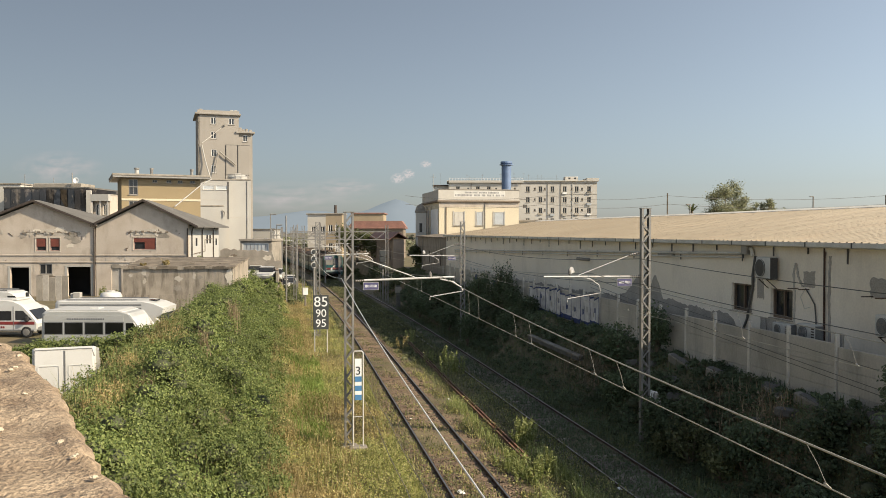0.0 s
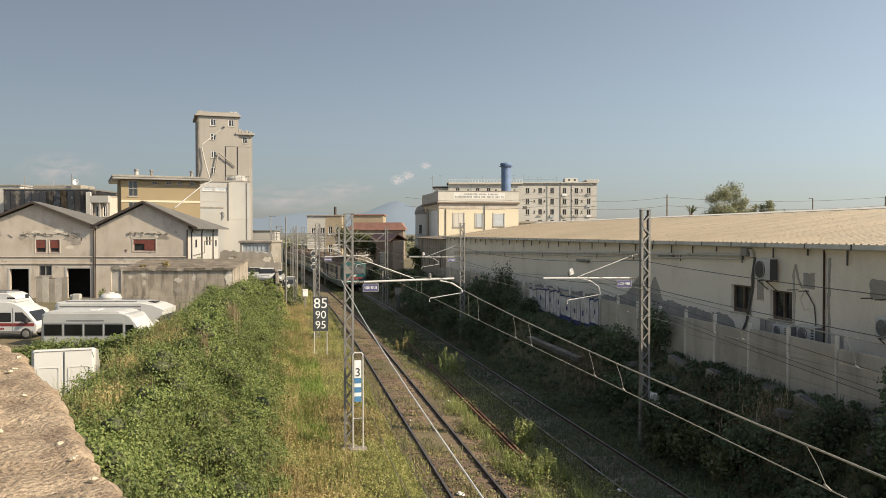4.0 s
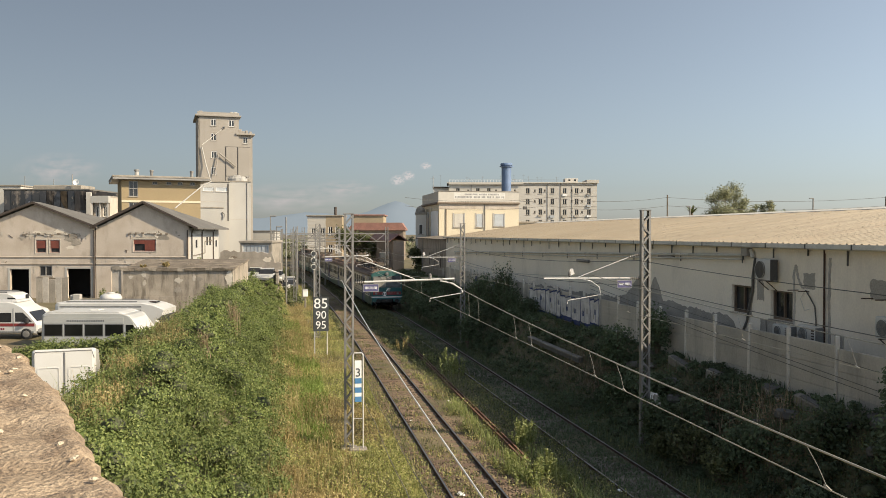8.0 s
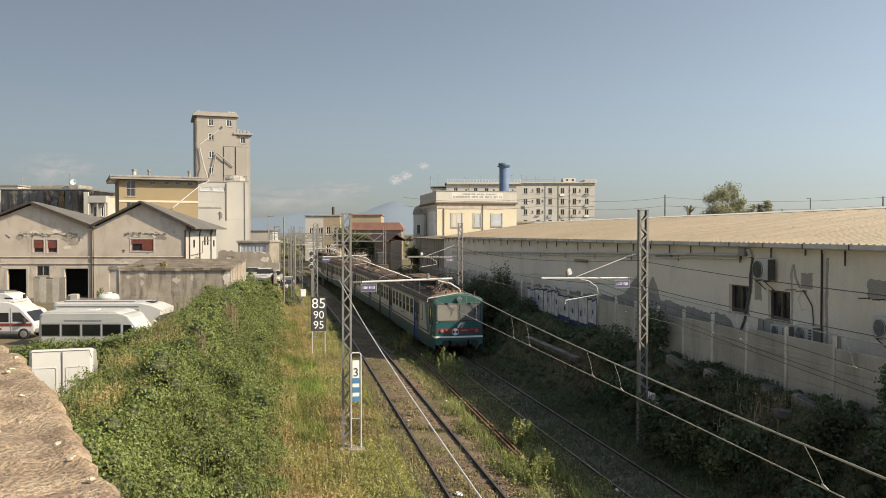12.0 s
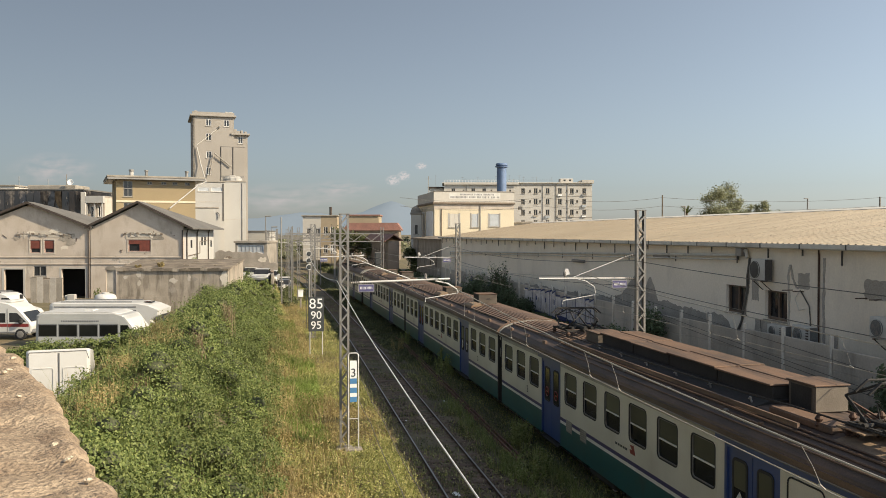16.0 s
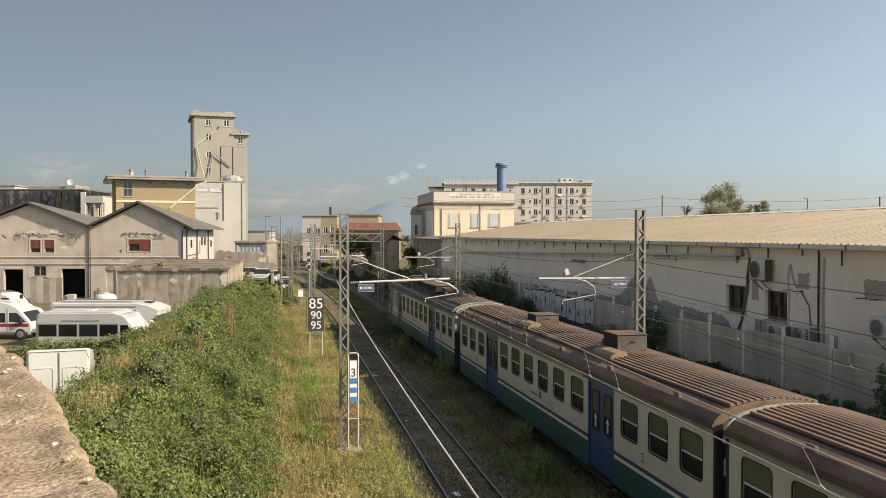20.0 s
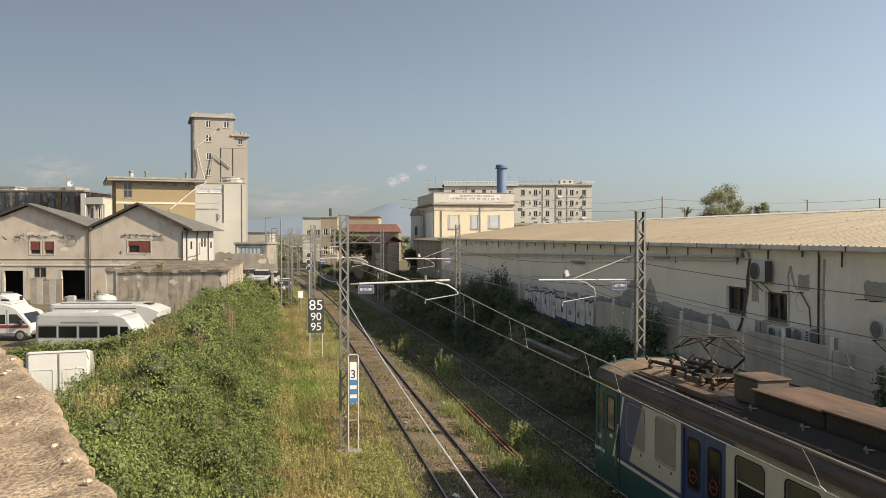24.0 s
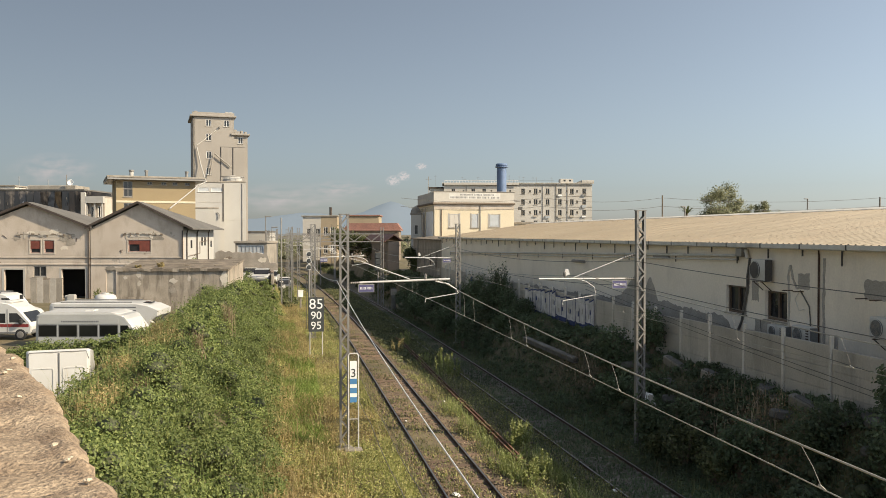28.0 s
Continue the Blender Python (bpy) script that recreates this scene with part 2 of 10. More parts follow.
# ---- mesh helpers ----
class Shape:
    """Collects faces for one mesh."""

    def __init__(self):
        self.v, self.f = [], []

    def add(self, verts, faces):
        k = len(self.v)
        self.v += [tuple(p) for p in verts]
        self.f += [tuple(i + k for i in f) for f in faces]
        return self

    def box(self, x0, x1, y0, y1, z0, z1, m=None):
        p = [(x, y, z) for z in (z0, z1) for y in (y0, y1) for x in (x0, x1)]
        if m is not None:
            p = [m @ Vector(q) for q in p]
        return self.add(p, [(0, 2, 3, 1), (4, 5, 7, 6), (0, 1, 5, 4), (2, 6, 7, 3), (0, 4, 6, 2), (1, 3, 7, 5)])

    def cbox(self, x0, x1, y0, y1, z0, z1, b=0.02, m=None):
        """A box whose edges are cut off by b."""
        ring = []
        for z, i in ((z0, b), (z0 + b, 0), (z1 - b, 0), (z1, b)):
            ring.append([(x0 + i + b, y0 + i, z), (x1 - i - b, y0 + i, z), (x1 - i, y0 + i + b, z), (x1 - i, y1 - i - b, z),
                         (x1 - i - b, y1 - i, z), (x0 + i + b, y1 - i, z), (x0 + i, y1 - i - b, z), (x0 + i, y0 + i + b, z)])
        p = [Vector(q) for r in ring for q in r]
        if m is not None:
            p = [m @ q for q in p]
        f = [tuple(range(7, -1, -1)), tuple(range(24, 32))]
        for k in range(3):
            f += [(k * 8 + i, k * 8 + (i + 1) % 8, k * 8 + 8 + (i + 1) % 8, k * 8 + 8 + i) for i in range(8)]
        return self.add(p, f)

    def tube(self, p, q, r=0.02, n=6, r2=None):
        p, q = Vector(p), Vector(q)
        d = (q - p).normalized()
        a = d.orthogonal().normalized()
        b = d.cross(a)
        r2 = r if r2 is None else r2
        v = [p + (a * math.cos(6.2832 * i / n) + b * math.sin(6.2832 * i / n)) * r for i in range(n)]
        v += [q + (a * math.cos(6.2832 * i / n) + b * math.sin(6.2832 * i / n)) * r2 for i in range(n)]
        return self.add(v, [(i, (i + 1) % n, n + (i + 1) % n, n + i) for i in range(n)] + [tuple(range(n - 1, -1, -1)), tuple(range(n, 2 * n))])

    def path(self, pts, r=0.02, n=6):
        """A round bar bent along points, in one piece."""
        pts = [Vector(p) for p in pts]
        v = []
        side = (pts[1] - pts[0]).orthogonal().normalized()
        for i, p in enumerate(pts):
            d = (pts[min(i + 1, len(pts) - 1)] - pts[max(i - 1, 0)]).normalized()
            side = (side - d * side.dot(d)).normalized()
            b = d.cross(side)
            v += [p + (side * math.cos(6.2832 * k / n) + b * math.sin(6.2832 * k / n)) * r for k in range(n)]
        f = [(j * n + i, j * n + (i + 1) % n, j * n + n + (i + 1) % n, j * n + n + i) for j in range(len(pts) - 1) for i in range(n)]
        return self.add(v, f + [tuple(range(n - 1, -1, -1)), tuple(range(len(v) - n, len(v)))])

    def bar(self, p, q, w, h):
        """A bar of w x h from p to q."""
        p, q = Vector(p), Vector(q)
        d = q - p
        m = Matrix.Translation(p) @ d.to_track_quat("Y", "Z").to_matrix().to_4x4()
        return self.box(-w / 2, w / 2, 0, d.length, -h / 2, h / 2, m)

    def prism(self, outline, y0, y1, axis="y"):
        """An outline extruded along an axis: (x, z) along y, (y, z) along x, or (x, y) along z."""
        n = len(outline)
        put = {"y": lambda a, b, t: (a, t, b), "x": lambda a, b, t: (t, a, b), "z": lambda a, b, t: (a, b, t)}[axis]
        v = [put(a, b, y0) for a, b in outline] + [put(a, b, y1) for a, b in outline]
        return self.add(v, [(i, (i + 1) % n, n + (i + 1) % n, n + i) for i in range(n)] + [tuple(range(n - 1, -1, -1)), tuple(range(n, 2 * n))])

    def lathe(self, outline, n=12, m=None):
        """(radius, z) turned round the z axis."""
        v = [(r * math.cos(6.2832 * i / n), r * math.sin(6.2832 * i / n), z) for r, z in outline for i in range(n)]
        if m is not None:
            v = [m @ Vector(p) for p in v]
        f = [(k * n + i, k * n + (i + 1) % n, k * n + n + (i + 1) % n, k * n + n + i) for k in range(len(outline) - 1) for i in range(n)]
        return self.add(v, f + [tuple(range(n - 1, -1, -1)), tuple(range((len(outline) - 1) * n, len(outline) * n))])

    def wall(self, width, height, thick, holes):
        """A wall in the x-z plane (front at y = 0) with rectangular holes (x0, x1, z0, z1) right through it."""
        xs = sorted({0, width, *[h[0] for h in holes], *[h[1] for h in holes]})
        zs = sorted({0, height, *[h[2] for h in holes], *[h[3] for h in holes]})
        inside = lambda a, b: 0 <= a < width and 0 <= b < height and not any(h[0] <= a < h[1] and h[2] <= b < h[3] for h in holes)
        for x0, x1 in zip(xs[:-1], xs[1:]):
            for z0, z1 in zip(zs[:-1], zs[1:]):
                a, b = (x0 + x1) / 2, (z0 + z1) / 2
                if not inside(a, b):
                    continue
                p = [(x0, 0, z0), (x1, 0, z0), (x1, 0, z1), (x0, 0, z1), (x0, thick, z0), (x1, thick, z0), (x1, thick, z1), (x0, thick, z1)]
                f = [(0, 1, 2, 3), (5, 4, 7, 6)]
                e = 1e-4
                f += [(4, 0, 3, 7)] if not inside(x0 - e, b) else []
                f += [(1, 5, 6, 2)] if not inside(x1 + e, b) else []
                f += [(4, 5, 1, 0)] if not inside(a, z0 - e) else []
                f += [(3, 2, 6, 7)] if not inside(a, z1 + e) else []
                self.add(p, f)
        return self.weld()

    def weld(self):
        """Joins points that lie on one another."""
        seen, index, out = {}, [], []
        for p in self.v:
            k = tuple(round(c, 4) for c in p)
            if k not in seen:
                seen[k] = len(out)
                out.append(p)
            index.append(seen[k])
        self.v, self.f = out, [tuple(index[i] for i in f) for f in self.f]
        return self

    def loft(self, rings):
        """Closed rings of equal length, joined one after another and capped."""
        n = len(rings[0])
        v = [p for r in rings for p in r]
        f = [(k * n + i, k * n + (i + 1) % n, k * n + n + (i + 1) % n, k * n + n + i) for k in range(len(rings) - 1) for i in range(n)]
        return self.add(v, f + [tuple(range(n - 1, -1, -1)), tuple(range((len(rings) - 1) * n, len(rings) * n))])

    def ring(self, a0, a1, b0, b1, r, w, t0, t1, axis="y", square=False):
        """A rounded frame in the a-b plane, w wide inwards, from t0 to t1 along the axis; square leaves its outer corners sharp."""
        put = {"y": lambda a, b, t: (a, t, b), "x": lambda a, b, t: (t, a, b)}[axis]

        def loop(x0, x1, z0, z1, q):
            out = []
            for cx, cz, s0 in ((x1 - q, z1 - q, 0), (x0 + q, z1 - q, 1), (x0 + q, z0 + q, 2), (x1 - q, z0 + q, 3)):
                out += [(cx + q * math.cos((s0 + k / 4) * 1.5708), cz + q * math.sin((s0 + k / 4) * 1.5708)) for k in range(5)]
            return out
        outer = loop(a0, a1, b0, b1, 0.004 if square else r)
        inner = loop(a0 + w, a1 - w, b0 + w, b1 - w, max(r - (0 if square else w), 0.01))
        n = len(outer)
        v = [put(a, b, t0) for a, b in outer] + [put(a, b, t0) for a, b in inner] + [put(a, b, t1) for a, b in outer] + [put(a, b, t1) for a, b in inner]
        f = []
        for i in range(n):
            j = (i + 1) % n
            f += [(i, j, n + j, n + i), (2 * n + j, 2 * n + i, 3 * n + i, 3 * n + j), (i, 2 * n + i, 2 * n + j, j), (n + j, 3 * n + j, 3 * n + i, n + i)]
        return self.add(v, f)

    def moved(self, m):
        self.v = [tuple(m @ Vector(p)) for p in self.v]
        return self

    def mesh(self, name, material, smooth=False):
        me = bpy.data.meshes.new(name)
        me.from_pydata(self.v, [], self.f)
        me.materials.append(material)
        if smooth:
            me.polygons.foreach_set("use_smooth", [True] * len(me.polygons))
        me.update()
        return me


def part(name, shape, material, parent=None, label="", at=None, smooth=False):
    """One mesh object, under a thing or a part."""
    ob = new(name, shape if isinstance(shape, bpy.types.Mesh) else shape.mesh(name, material, smooth))
    ob.parent = parent
    if at is not None:
        ob.matrix_basis = at
    return tagged(ob, label)


def thing(name, m, label, category, group="", kind=""):
    """An Empty at a thing's base."""
    ob = new(name)
    ob.matrix_basis = m
    ob.empty_display_size = 0.3
    return tagged(ob, label, category, group, kind)


def setting(name, shape, material, label="", category="", smooth=False):
    return tagged(part(name, shape, material, smooth=smooth), label, category, kind="structure")


def text_on(name, words, size, m, material, parent, label="", depth=0.004):
    """Words in the built-in font, as a mesh part: they read along x and stand up along z of m."""
    cu = bpy.data.curves.new(name, "FONT")
    cu.body, cu.size, cu.extrude, cu.align_x, cu.align_y = words, size, depth, "CENTER", "CENTER"
    tmp = bpy.data.objects.new(name, cu)
    scene.collection.objects.link(tmp)
    me = bpy.data.meshes.new_from_object(tmp.evaluated_get(bpy.context.evaluated_depsgraph_get()))
    bpy.data.objects.remove(tmp)
    me.transform(m @ pose(0, 0, 0, 90, 0, 0))
    me.materials.clear()
    me.materials.append(material)
    return part(name, me, material, parent, label)


def view_frame(u, d, z=0.0, turn=0.0):
    """The pose of a building that faces the bridge: u metres to the right, d metres ahead."""
    a = radians(10.713)
    return pose(u * math.cos(a) + d * math.sin(a), -u * math.sin(a) + d * math.cos(a), z, 0, 0, -10.713 + turn)


def track_x(k, y):
    """The middle of a track (1 or 2) at y metres ahead: straight past the masts, then bending away to the left."""
    bend = 0.00032 * max(0.0, y - 50) ** 2
    return (5.18 - bend) if k == 1 else (10.43 - 0.0147 * y - bend)


def smooth_step(a, b, x):
    t = np.clip((x - a) / (b - a), 0, 1)
    return t * t * (3 - 2 * t)


# ---- ground ----
def bend_of(y):
    return 0.00032 * np.maximum(0.0, np.minimum(y, 240) - 50) ** 2


# From 29 m on, the fence and the warehouse are scaled towards the camera, which keeps its view of them and lets their
# shade reach the tracks: a corner in plan with straight walls on both sides.
def nearer(y):
    """How far the far part of the range is drawn in towards the camera, for a place y along the unturned range."""
    return 18.3 / (17.0 + 0.0448 * np.maximum(y, 29.0))


def turned(p):
    """The place of a point of the straight range once its far part is turned in, slid along its line to the camera."""
    p = np.array(p, float)
    k = nearer(p[..., 1])[..., None]
    e = np.array(EYE)
    return e + (p - e) * np.where(k > 1, 1.0, k)


def ground_z(x, y):
    """The height of the bare soil, with the right-hand slope following the turned fence."""
    x, y = np.asarray(x, float), np.asarray(y, float)
    flat = ground_straight(np.minimum(x, 11.0), y)
    k = np.clip((18.3 - 0.0448 * np.maximum(y, 29.0)) / 17.0, 0.82, 1.0)
    high = EYE[2] + (ground_straight(x / k, y / k) - EYE[2]) * k
    high = np.maximum(high, ground_straight(x, y))
    w = smooth_step(11.2, 12.4, x)
    return np.where(x > 11.0, flat * (1 - w) + high * w, ground_straight(x, y))


def ground_straight(x, y):
    """The height of the bare soil: the track bed lies in a shallow cutting between a bramble bank and the fenced yard."""
    x = np.asarray(x, float) + bend_of(np.asarray(y, float))
    y = np.asarray(y, float) + 0 * x
    near = 1 - smooth_step(85, 120, y)
    far_right = 1 - smooth_step(80, 130, y) * 0.6
    bank = 2.0 * smooth_step(0.8, -4.8, x) * (1 - 0.515 * smooth_step(-5.7, -6.9, x))
    lane = 2.0 * smooth_step(70, 88, y) * (1 - smooth_step(135, 165, y)) * smooth_step(0.6, -0.9, x) * (1 - smooth_step(-6.5, -9, x))
    left = np.maximum(near * bank + (1 - near) * 0.9 * smooth_step(1.5, -3, x), lane)
    right = 2.5 * smooth_step(12.2, 15.0, x) * far_right
    lump = 0.10 * np.sin(x * 1.3 + y * 0.7) + 0.08 * np.sin(y * 0.41 - x * 0.9)
    lump = lump * np.where((x > 3.4) & (x < 12.0), 0.15, 1.0) * np.where((x < -6.8) | (x > 15), 0.0, 1.0)
    return left + right + lump - 0.10


def axis(*spans):
    out = []
    for a, b, n in spans:
        out += list(np.linspace(a, b, n, endpoint=False))
    return np.array(out + [spans[-1][1]])


gx = axis((-3000, -300, 8), (-300, -40, 12), (-40, -12, 14), (-12, 20, 80), (20, 60, 10), (60, 300, 8), (300, 3000, 8))
gy = axis((-400, -20, 6), (-20, 10, 20), (10, 80, 120), (80, 160, 50), (160, 400, 16), (400, 3500, 10))
GX, GY = np.meshgrid(gx, gy)
GZ = ground_z(GX, GY)
nx, ny = len(gx), len(gy)
s = Shape()
s.v = [tuple(p) for p in np.stack([GX, GY, GZ], -1).reshape(-1, 3)]
s.f = [(j * nx + i, j * nx + i + 1, (j + 1) * nx + i + 1, (j + 1) * nx + i) for j in range(ny - 1) for i in range(nx - 1)]
setting("ground", s, SOIL, "dry earth with weeds beside the railway", "ground", smooth=True)

# the yard where the vans stand
s = Shape()
ys = list(np.linspace(20, 120, 21))
s.v = [(x, y, 0.865) for y in ys for x in (-70, -7.0 - float(bend_of(y)))]
s.f = [(2 * i, 2 * i + 1, 2 * i + 3, 2 * i + 2) for i in range(len(ys) - 1)]
setting("pavement", s, ASPHALT, "worn grey asphalt of the vehicle yard", "pavement")

# ---- tracks ----
TRACK_Y = [4 + 2 * i for i in range(23)] + [50 + 3 * i for i in range(50)]


def along(k, off, outline, y_list):
    """An outline (x, z) carried along track k, off metres beside its middle."""
    sh = Shape()
    n = len(outline)
    sh.v = [(track_x(k, y) + off + a, y, b) for y in y_list for a, b in outline]
    for j in range(len(y_list) - 1):
        sh.f += [(j * n + i, j * n + (i + 1) % n, (j + 1) * n + (i + 1) % n, (j + 1) * n + i) for i in range(n)]
    sh.f += [tuple(range(n)), tuple(range(len(sh.v) - 1, len(sh.v) - n - 1, -1))]
    return sh


RAIL_OUT = [(-0.07, -0.17), (0.07, -0.17), (0.07, -0.155), (0.012, -0.13), (0.012, -0.045), (0.036, -0.035), (0.036, -0.004), (0.028, 0), (-0.028, 0), (-0.036, -0.004), (-0.036, -0.035), (-0.012, -0.045), (-0.012, -0.13), (-0.07, -0.155)]
for k in (1, 2):
    tr = thing("railway_track", pose(0, 0, 0), "rusty steel rails on brown sleepers in weedy ballast" if k == 1 else "shaded steel rails on sleepers in dark ballast", "railway track", "tracks", "structure")
    part("ballast", along(k, 0, [(-2.0, -0.45), (2.0, -0.45), (1.45, -0.112 if k == 1 else -0.092), (-1.45, -0.112 if k == 1 else -0.092)], TRACK_Y), BALLAST if k == 1 else GREYBALLAST, tr, "brown stone ballast" if k == 1 else "stone ballast in a grey toned for shade")
    for off in (-0.7525, 0.7525):
        r = part("rail", along(k, off, RAIL_OUT, TRACK_Y), RAIL, tr, "rusty steel rail")
        part("running_band", along(k, off, [(-0.024, 0.001), (0.024, 0.001), (0.022, 0.004), (-0.022, 0.004)], TRACK_Y), RAILTOP, r, "polished top of the rail")

# ---- fence on the right ----
FX, POST = 15.3, 2.29
fence = thing("concrete_fence", pose(FX, 0, 0), "grey precast concrete panel fence with posts along the tracks", "fence", kind="structure")
post_me = Shape().cbox(-0.09, 0.04, -0.05, 0.05, -0.5, 1.84, 0.02).mesh("post", POSTC)
slab_me = Shape()
for k in range(3):
    slab_me.cbox(-0.035, 0.035, 0.066, POST - 0.066, -0.3 + 0.64 * k, 0.335 + 0.64 * k, 0.012)
slab_me = slab_me.mesh("panel", PANEL)
rf = random.Random(4)
for i in range(31):
    y = 9.80 + i * POST
    z = 2.47 + 0.04 * math.sin(i * 1.7) + (0.1 if i in (5, 6) else 0)
    bx = -float(bend_of(y)) * 0.5
    part("post", post_me, POSTC, fence, at=pose(bx, y, z + rf.uniform(-0.05, 0.08), 0, rf.uniform(-1, 1), rf.uniform(-2, 2)))
    part("panel", slab_me, PANEL, fence, at=pose(bx, y, z - 0.1 + rf.uniform(-0.05, 0.05), 0, rf.uniform(-0.6, 0.6)))

# ---- the long warehouse behind the fence ----
WX, WY0, WY1 = 17.0, 12.0, 90.0
wh = thing("warehouse", pose(WX, WY1, 0, 0, 0, -90), "long cream plastered warehouse with a tan ribbed roof", "building", kind="structure")
HOLES = [(WY1 - 30.05, WY1 - 28.6, 4.27 - 2.0, 5.32 - 2.0), (WY1 - 27.36, WY1 - 26.02, 4.24 - 2.0, 5.28 - 2.0)]
part("wall", Shape().wall(WY1 - WY0, 4.95, 0.35, HOLES).moved(pose(0, 0, 2.0)), PLASTER, wh, "stained cream plaster wall")
part("end_wall", Shape().prism([(0, 2.0), (21, 2.0), (21, 6.9), (10.5, 8.32), (0, 6.9)], -0.3, -0.001, "x"), PLASTER, wh)
part("end_wall", Shape().prism([(0, 2.0), (21, 2.0), (21, 6.9), (10.5, 8.32), (0, 6.9)], WY1 - WY0 + 0.001, WY1 - WY0 + 0.3, "x"), PLASTER, wh)
part("back_wall", Shape().box(0, WY1 - WY0, 20.6, 21, 2.0, 6.9), PLASTER, wh)
slope = math.atan2(1.515, 10.8)
sheet = Shape()
prof = []
for k in range(3):
    a = k / 3
    prof += [(a, 0.0), (a + 0.21, 0.0), (a + 0.235, 0.055), (a + 0.305, 0.055)]
prof.append((1.0, 0.0))
L = 10.8 / math.cos(slope)
m = pose(0, -0.35, 6.93, math.degrees(slope))
nn = len(prof)
sheet.v = [tuple(m @ Vector((a, t, b))) for t in (0, L) for a, b in prof] + [tuple(m @ Vector((a, t, b - 0.03))) for t in (0, L) for a, b in ((0, 0), (1, 0))]
sheet.f = [(i, i + 1, nn + i + 1, nn + i) for i in range(nn - 1)] + [(2 * nn, 2 * nn + 2, 2 * nn + 3, 2 * nn + 1)] + [tuple(range(nn - 1, -1, -1)) + (2 * nn, 2 * nn + 1)]
sheet_me = sheet.mesh("roof_sheet", ROOFSHEET)
back = Shape()
back.v = [(x, 10.45 + (10.45 - y), z) for x, y, z in sheet.v]
back.f = [f[::-1] for f in sheet.f]
back_me = back.mesh("roof_sheet", ROOFSHEET)
for i in range(int(WY1 - WY0)):
    part("roof_sheet", sheet_me, ROOFSHEET, wh, at=pose(i, 0, 0.012 * (i % 2)))
    part("roof_sheet", back_me, ROOFSHEET, wh, at=pose(i, 0, 0.012 * (i % 2)))
part("ridge_cap", Shape().prism([(10.0, 8.41), (10.45, 8.51), (10.9, 8.41), (10.9, 8.46), (10.45, 8.56), (10.0, 8.46)], 0, WY1 - WY0, "x"), PALEGUT, wh, "pale ridge cap")
dots = Shape()
fr2 = random.Random(4)
for i in range(int((WY1 - WY0) * 1.5)):
    for r in range(4):
        dots.box(i / 1.5 + 0.25, i / 1.5 + 0.29, 0, 0.05, 0.056, 0.064, m @ Matrix.Translation((0, 1.3 + r * 2.6 + 0.3 * (i % 2) + fr2.uniform(-0.1, 0.1), 0.012)))
part("fasteners", dots, RAIL, wh, "rusty roof fasteners")
part("gutter", Shape().prism([(-0.46, 6.96), (-0.46, 6.82), (-0.40, 6.78), (-0.02, 6.78), (-0.02, 6.84), (-0.36, 6.84), (-0.42, 6.96)], 0, WY1 - WY0, "x"), PALEGUT, wh, "pale painted gutter")
for i in range(34):
    part("gutter_joint", Shape().box(0.9 + i * 2.3, 0.96 + i * 2.3, -0.47, -0.455, 6.80, 6.97), EDGEK, wh)
part("cornice", Shape().box(0, WY1 - WY0, -0.06, -0.004, 6.66, 6.775), PLASTER, wh)
for i in range(38):
    part("gutter_hook", Shape().tube((1 + i * 2.0, -0.12, 6.30 + 0.13 * (i % 3)), (1 + i * 2.0, -0.12, 6.78), 0.03, 6), EDGEK, wh)
pipe = Shape()
pts = [(WY1 - 84.8 + 55.7 * t, -0.14, 5.43 + 1.05 * t) for t in np.linspace(0, 1, 12)]
part("drain_pipe", pipe.path(pts, 0.055, 8), PALEGUT, wh, "long pale drain pipe")
part("drain_pipe", Shape().path([(x, y, z - 0.16) for x, y, z in pts], 0.03, 8), PALEGUT, wh)
for p in pts:
    part("pipe_clip", Shape().tube((p[0], -0.1, p[2] - 0.3), (p[0], -0.1, p[2] + 0.06), 0.025, 6), EDGEK, wh)
part("hopper", Shape().cbox(WY1 - 28.9, WY1 - 28.5, -0.3, -0.005, 6.45, 6.85), GUTTER, wh)
part("downpipe", Shape().tube((WY1 - 24.22, -0.06, 6.82), (WY1 - 24.22, -0.06, 3.0), 0.034, 8), RAIL, wh, "rusty downpipe")
part("elbow_pipe", Shape().path([(WY1 - 28.85, -0.2, 6.84), (WY1 - 28.8, -0.16, 6.70), (WY1 - 28.45, -0.12, 6.66), (WY1 - 28.35, -0.12, 6.4)], 0.075, 8), PALEGUT, wh, "pale drain elbow")
for (x0, x1, z0, z1) in HOLES:
    z0, z1 = z0 + 2, z1 + 2
    w = part("window", Shape().box(x0, x1, 0.2, 0.22, z0, z1), GLASS, wh, "dark window with a worn brown frame")
    for a, b, e, g in ((x0, x1, z0, z0 + 0.07), (x0, x1, z1 - 0.07, z1), (x0, x0 + 0.07, z0 + 0.07, z1 - 0.07), (x1 - 0.07, x1, z0 + 0.07, z1 - 0.07), ((x0 + x1) / 2 - 0.04, (x0 + x1) / 2 + 0.04, z0 + 0.07, z1 - 0.07)):
        part("frame", Shape().box(a, b, 0.12, 0.198, e, g), FRAMEB, w)
    part("sill", Shape().box(x0 - 0.06, x1 + 0.06, -0.06, 0.1, z0 - 0.05, z0 - 0.002), CONCRETE, w)


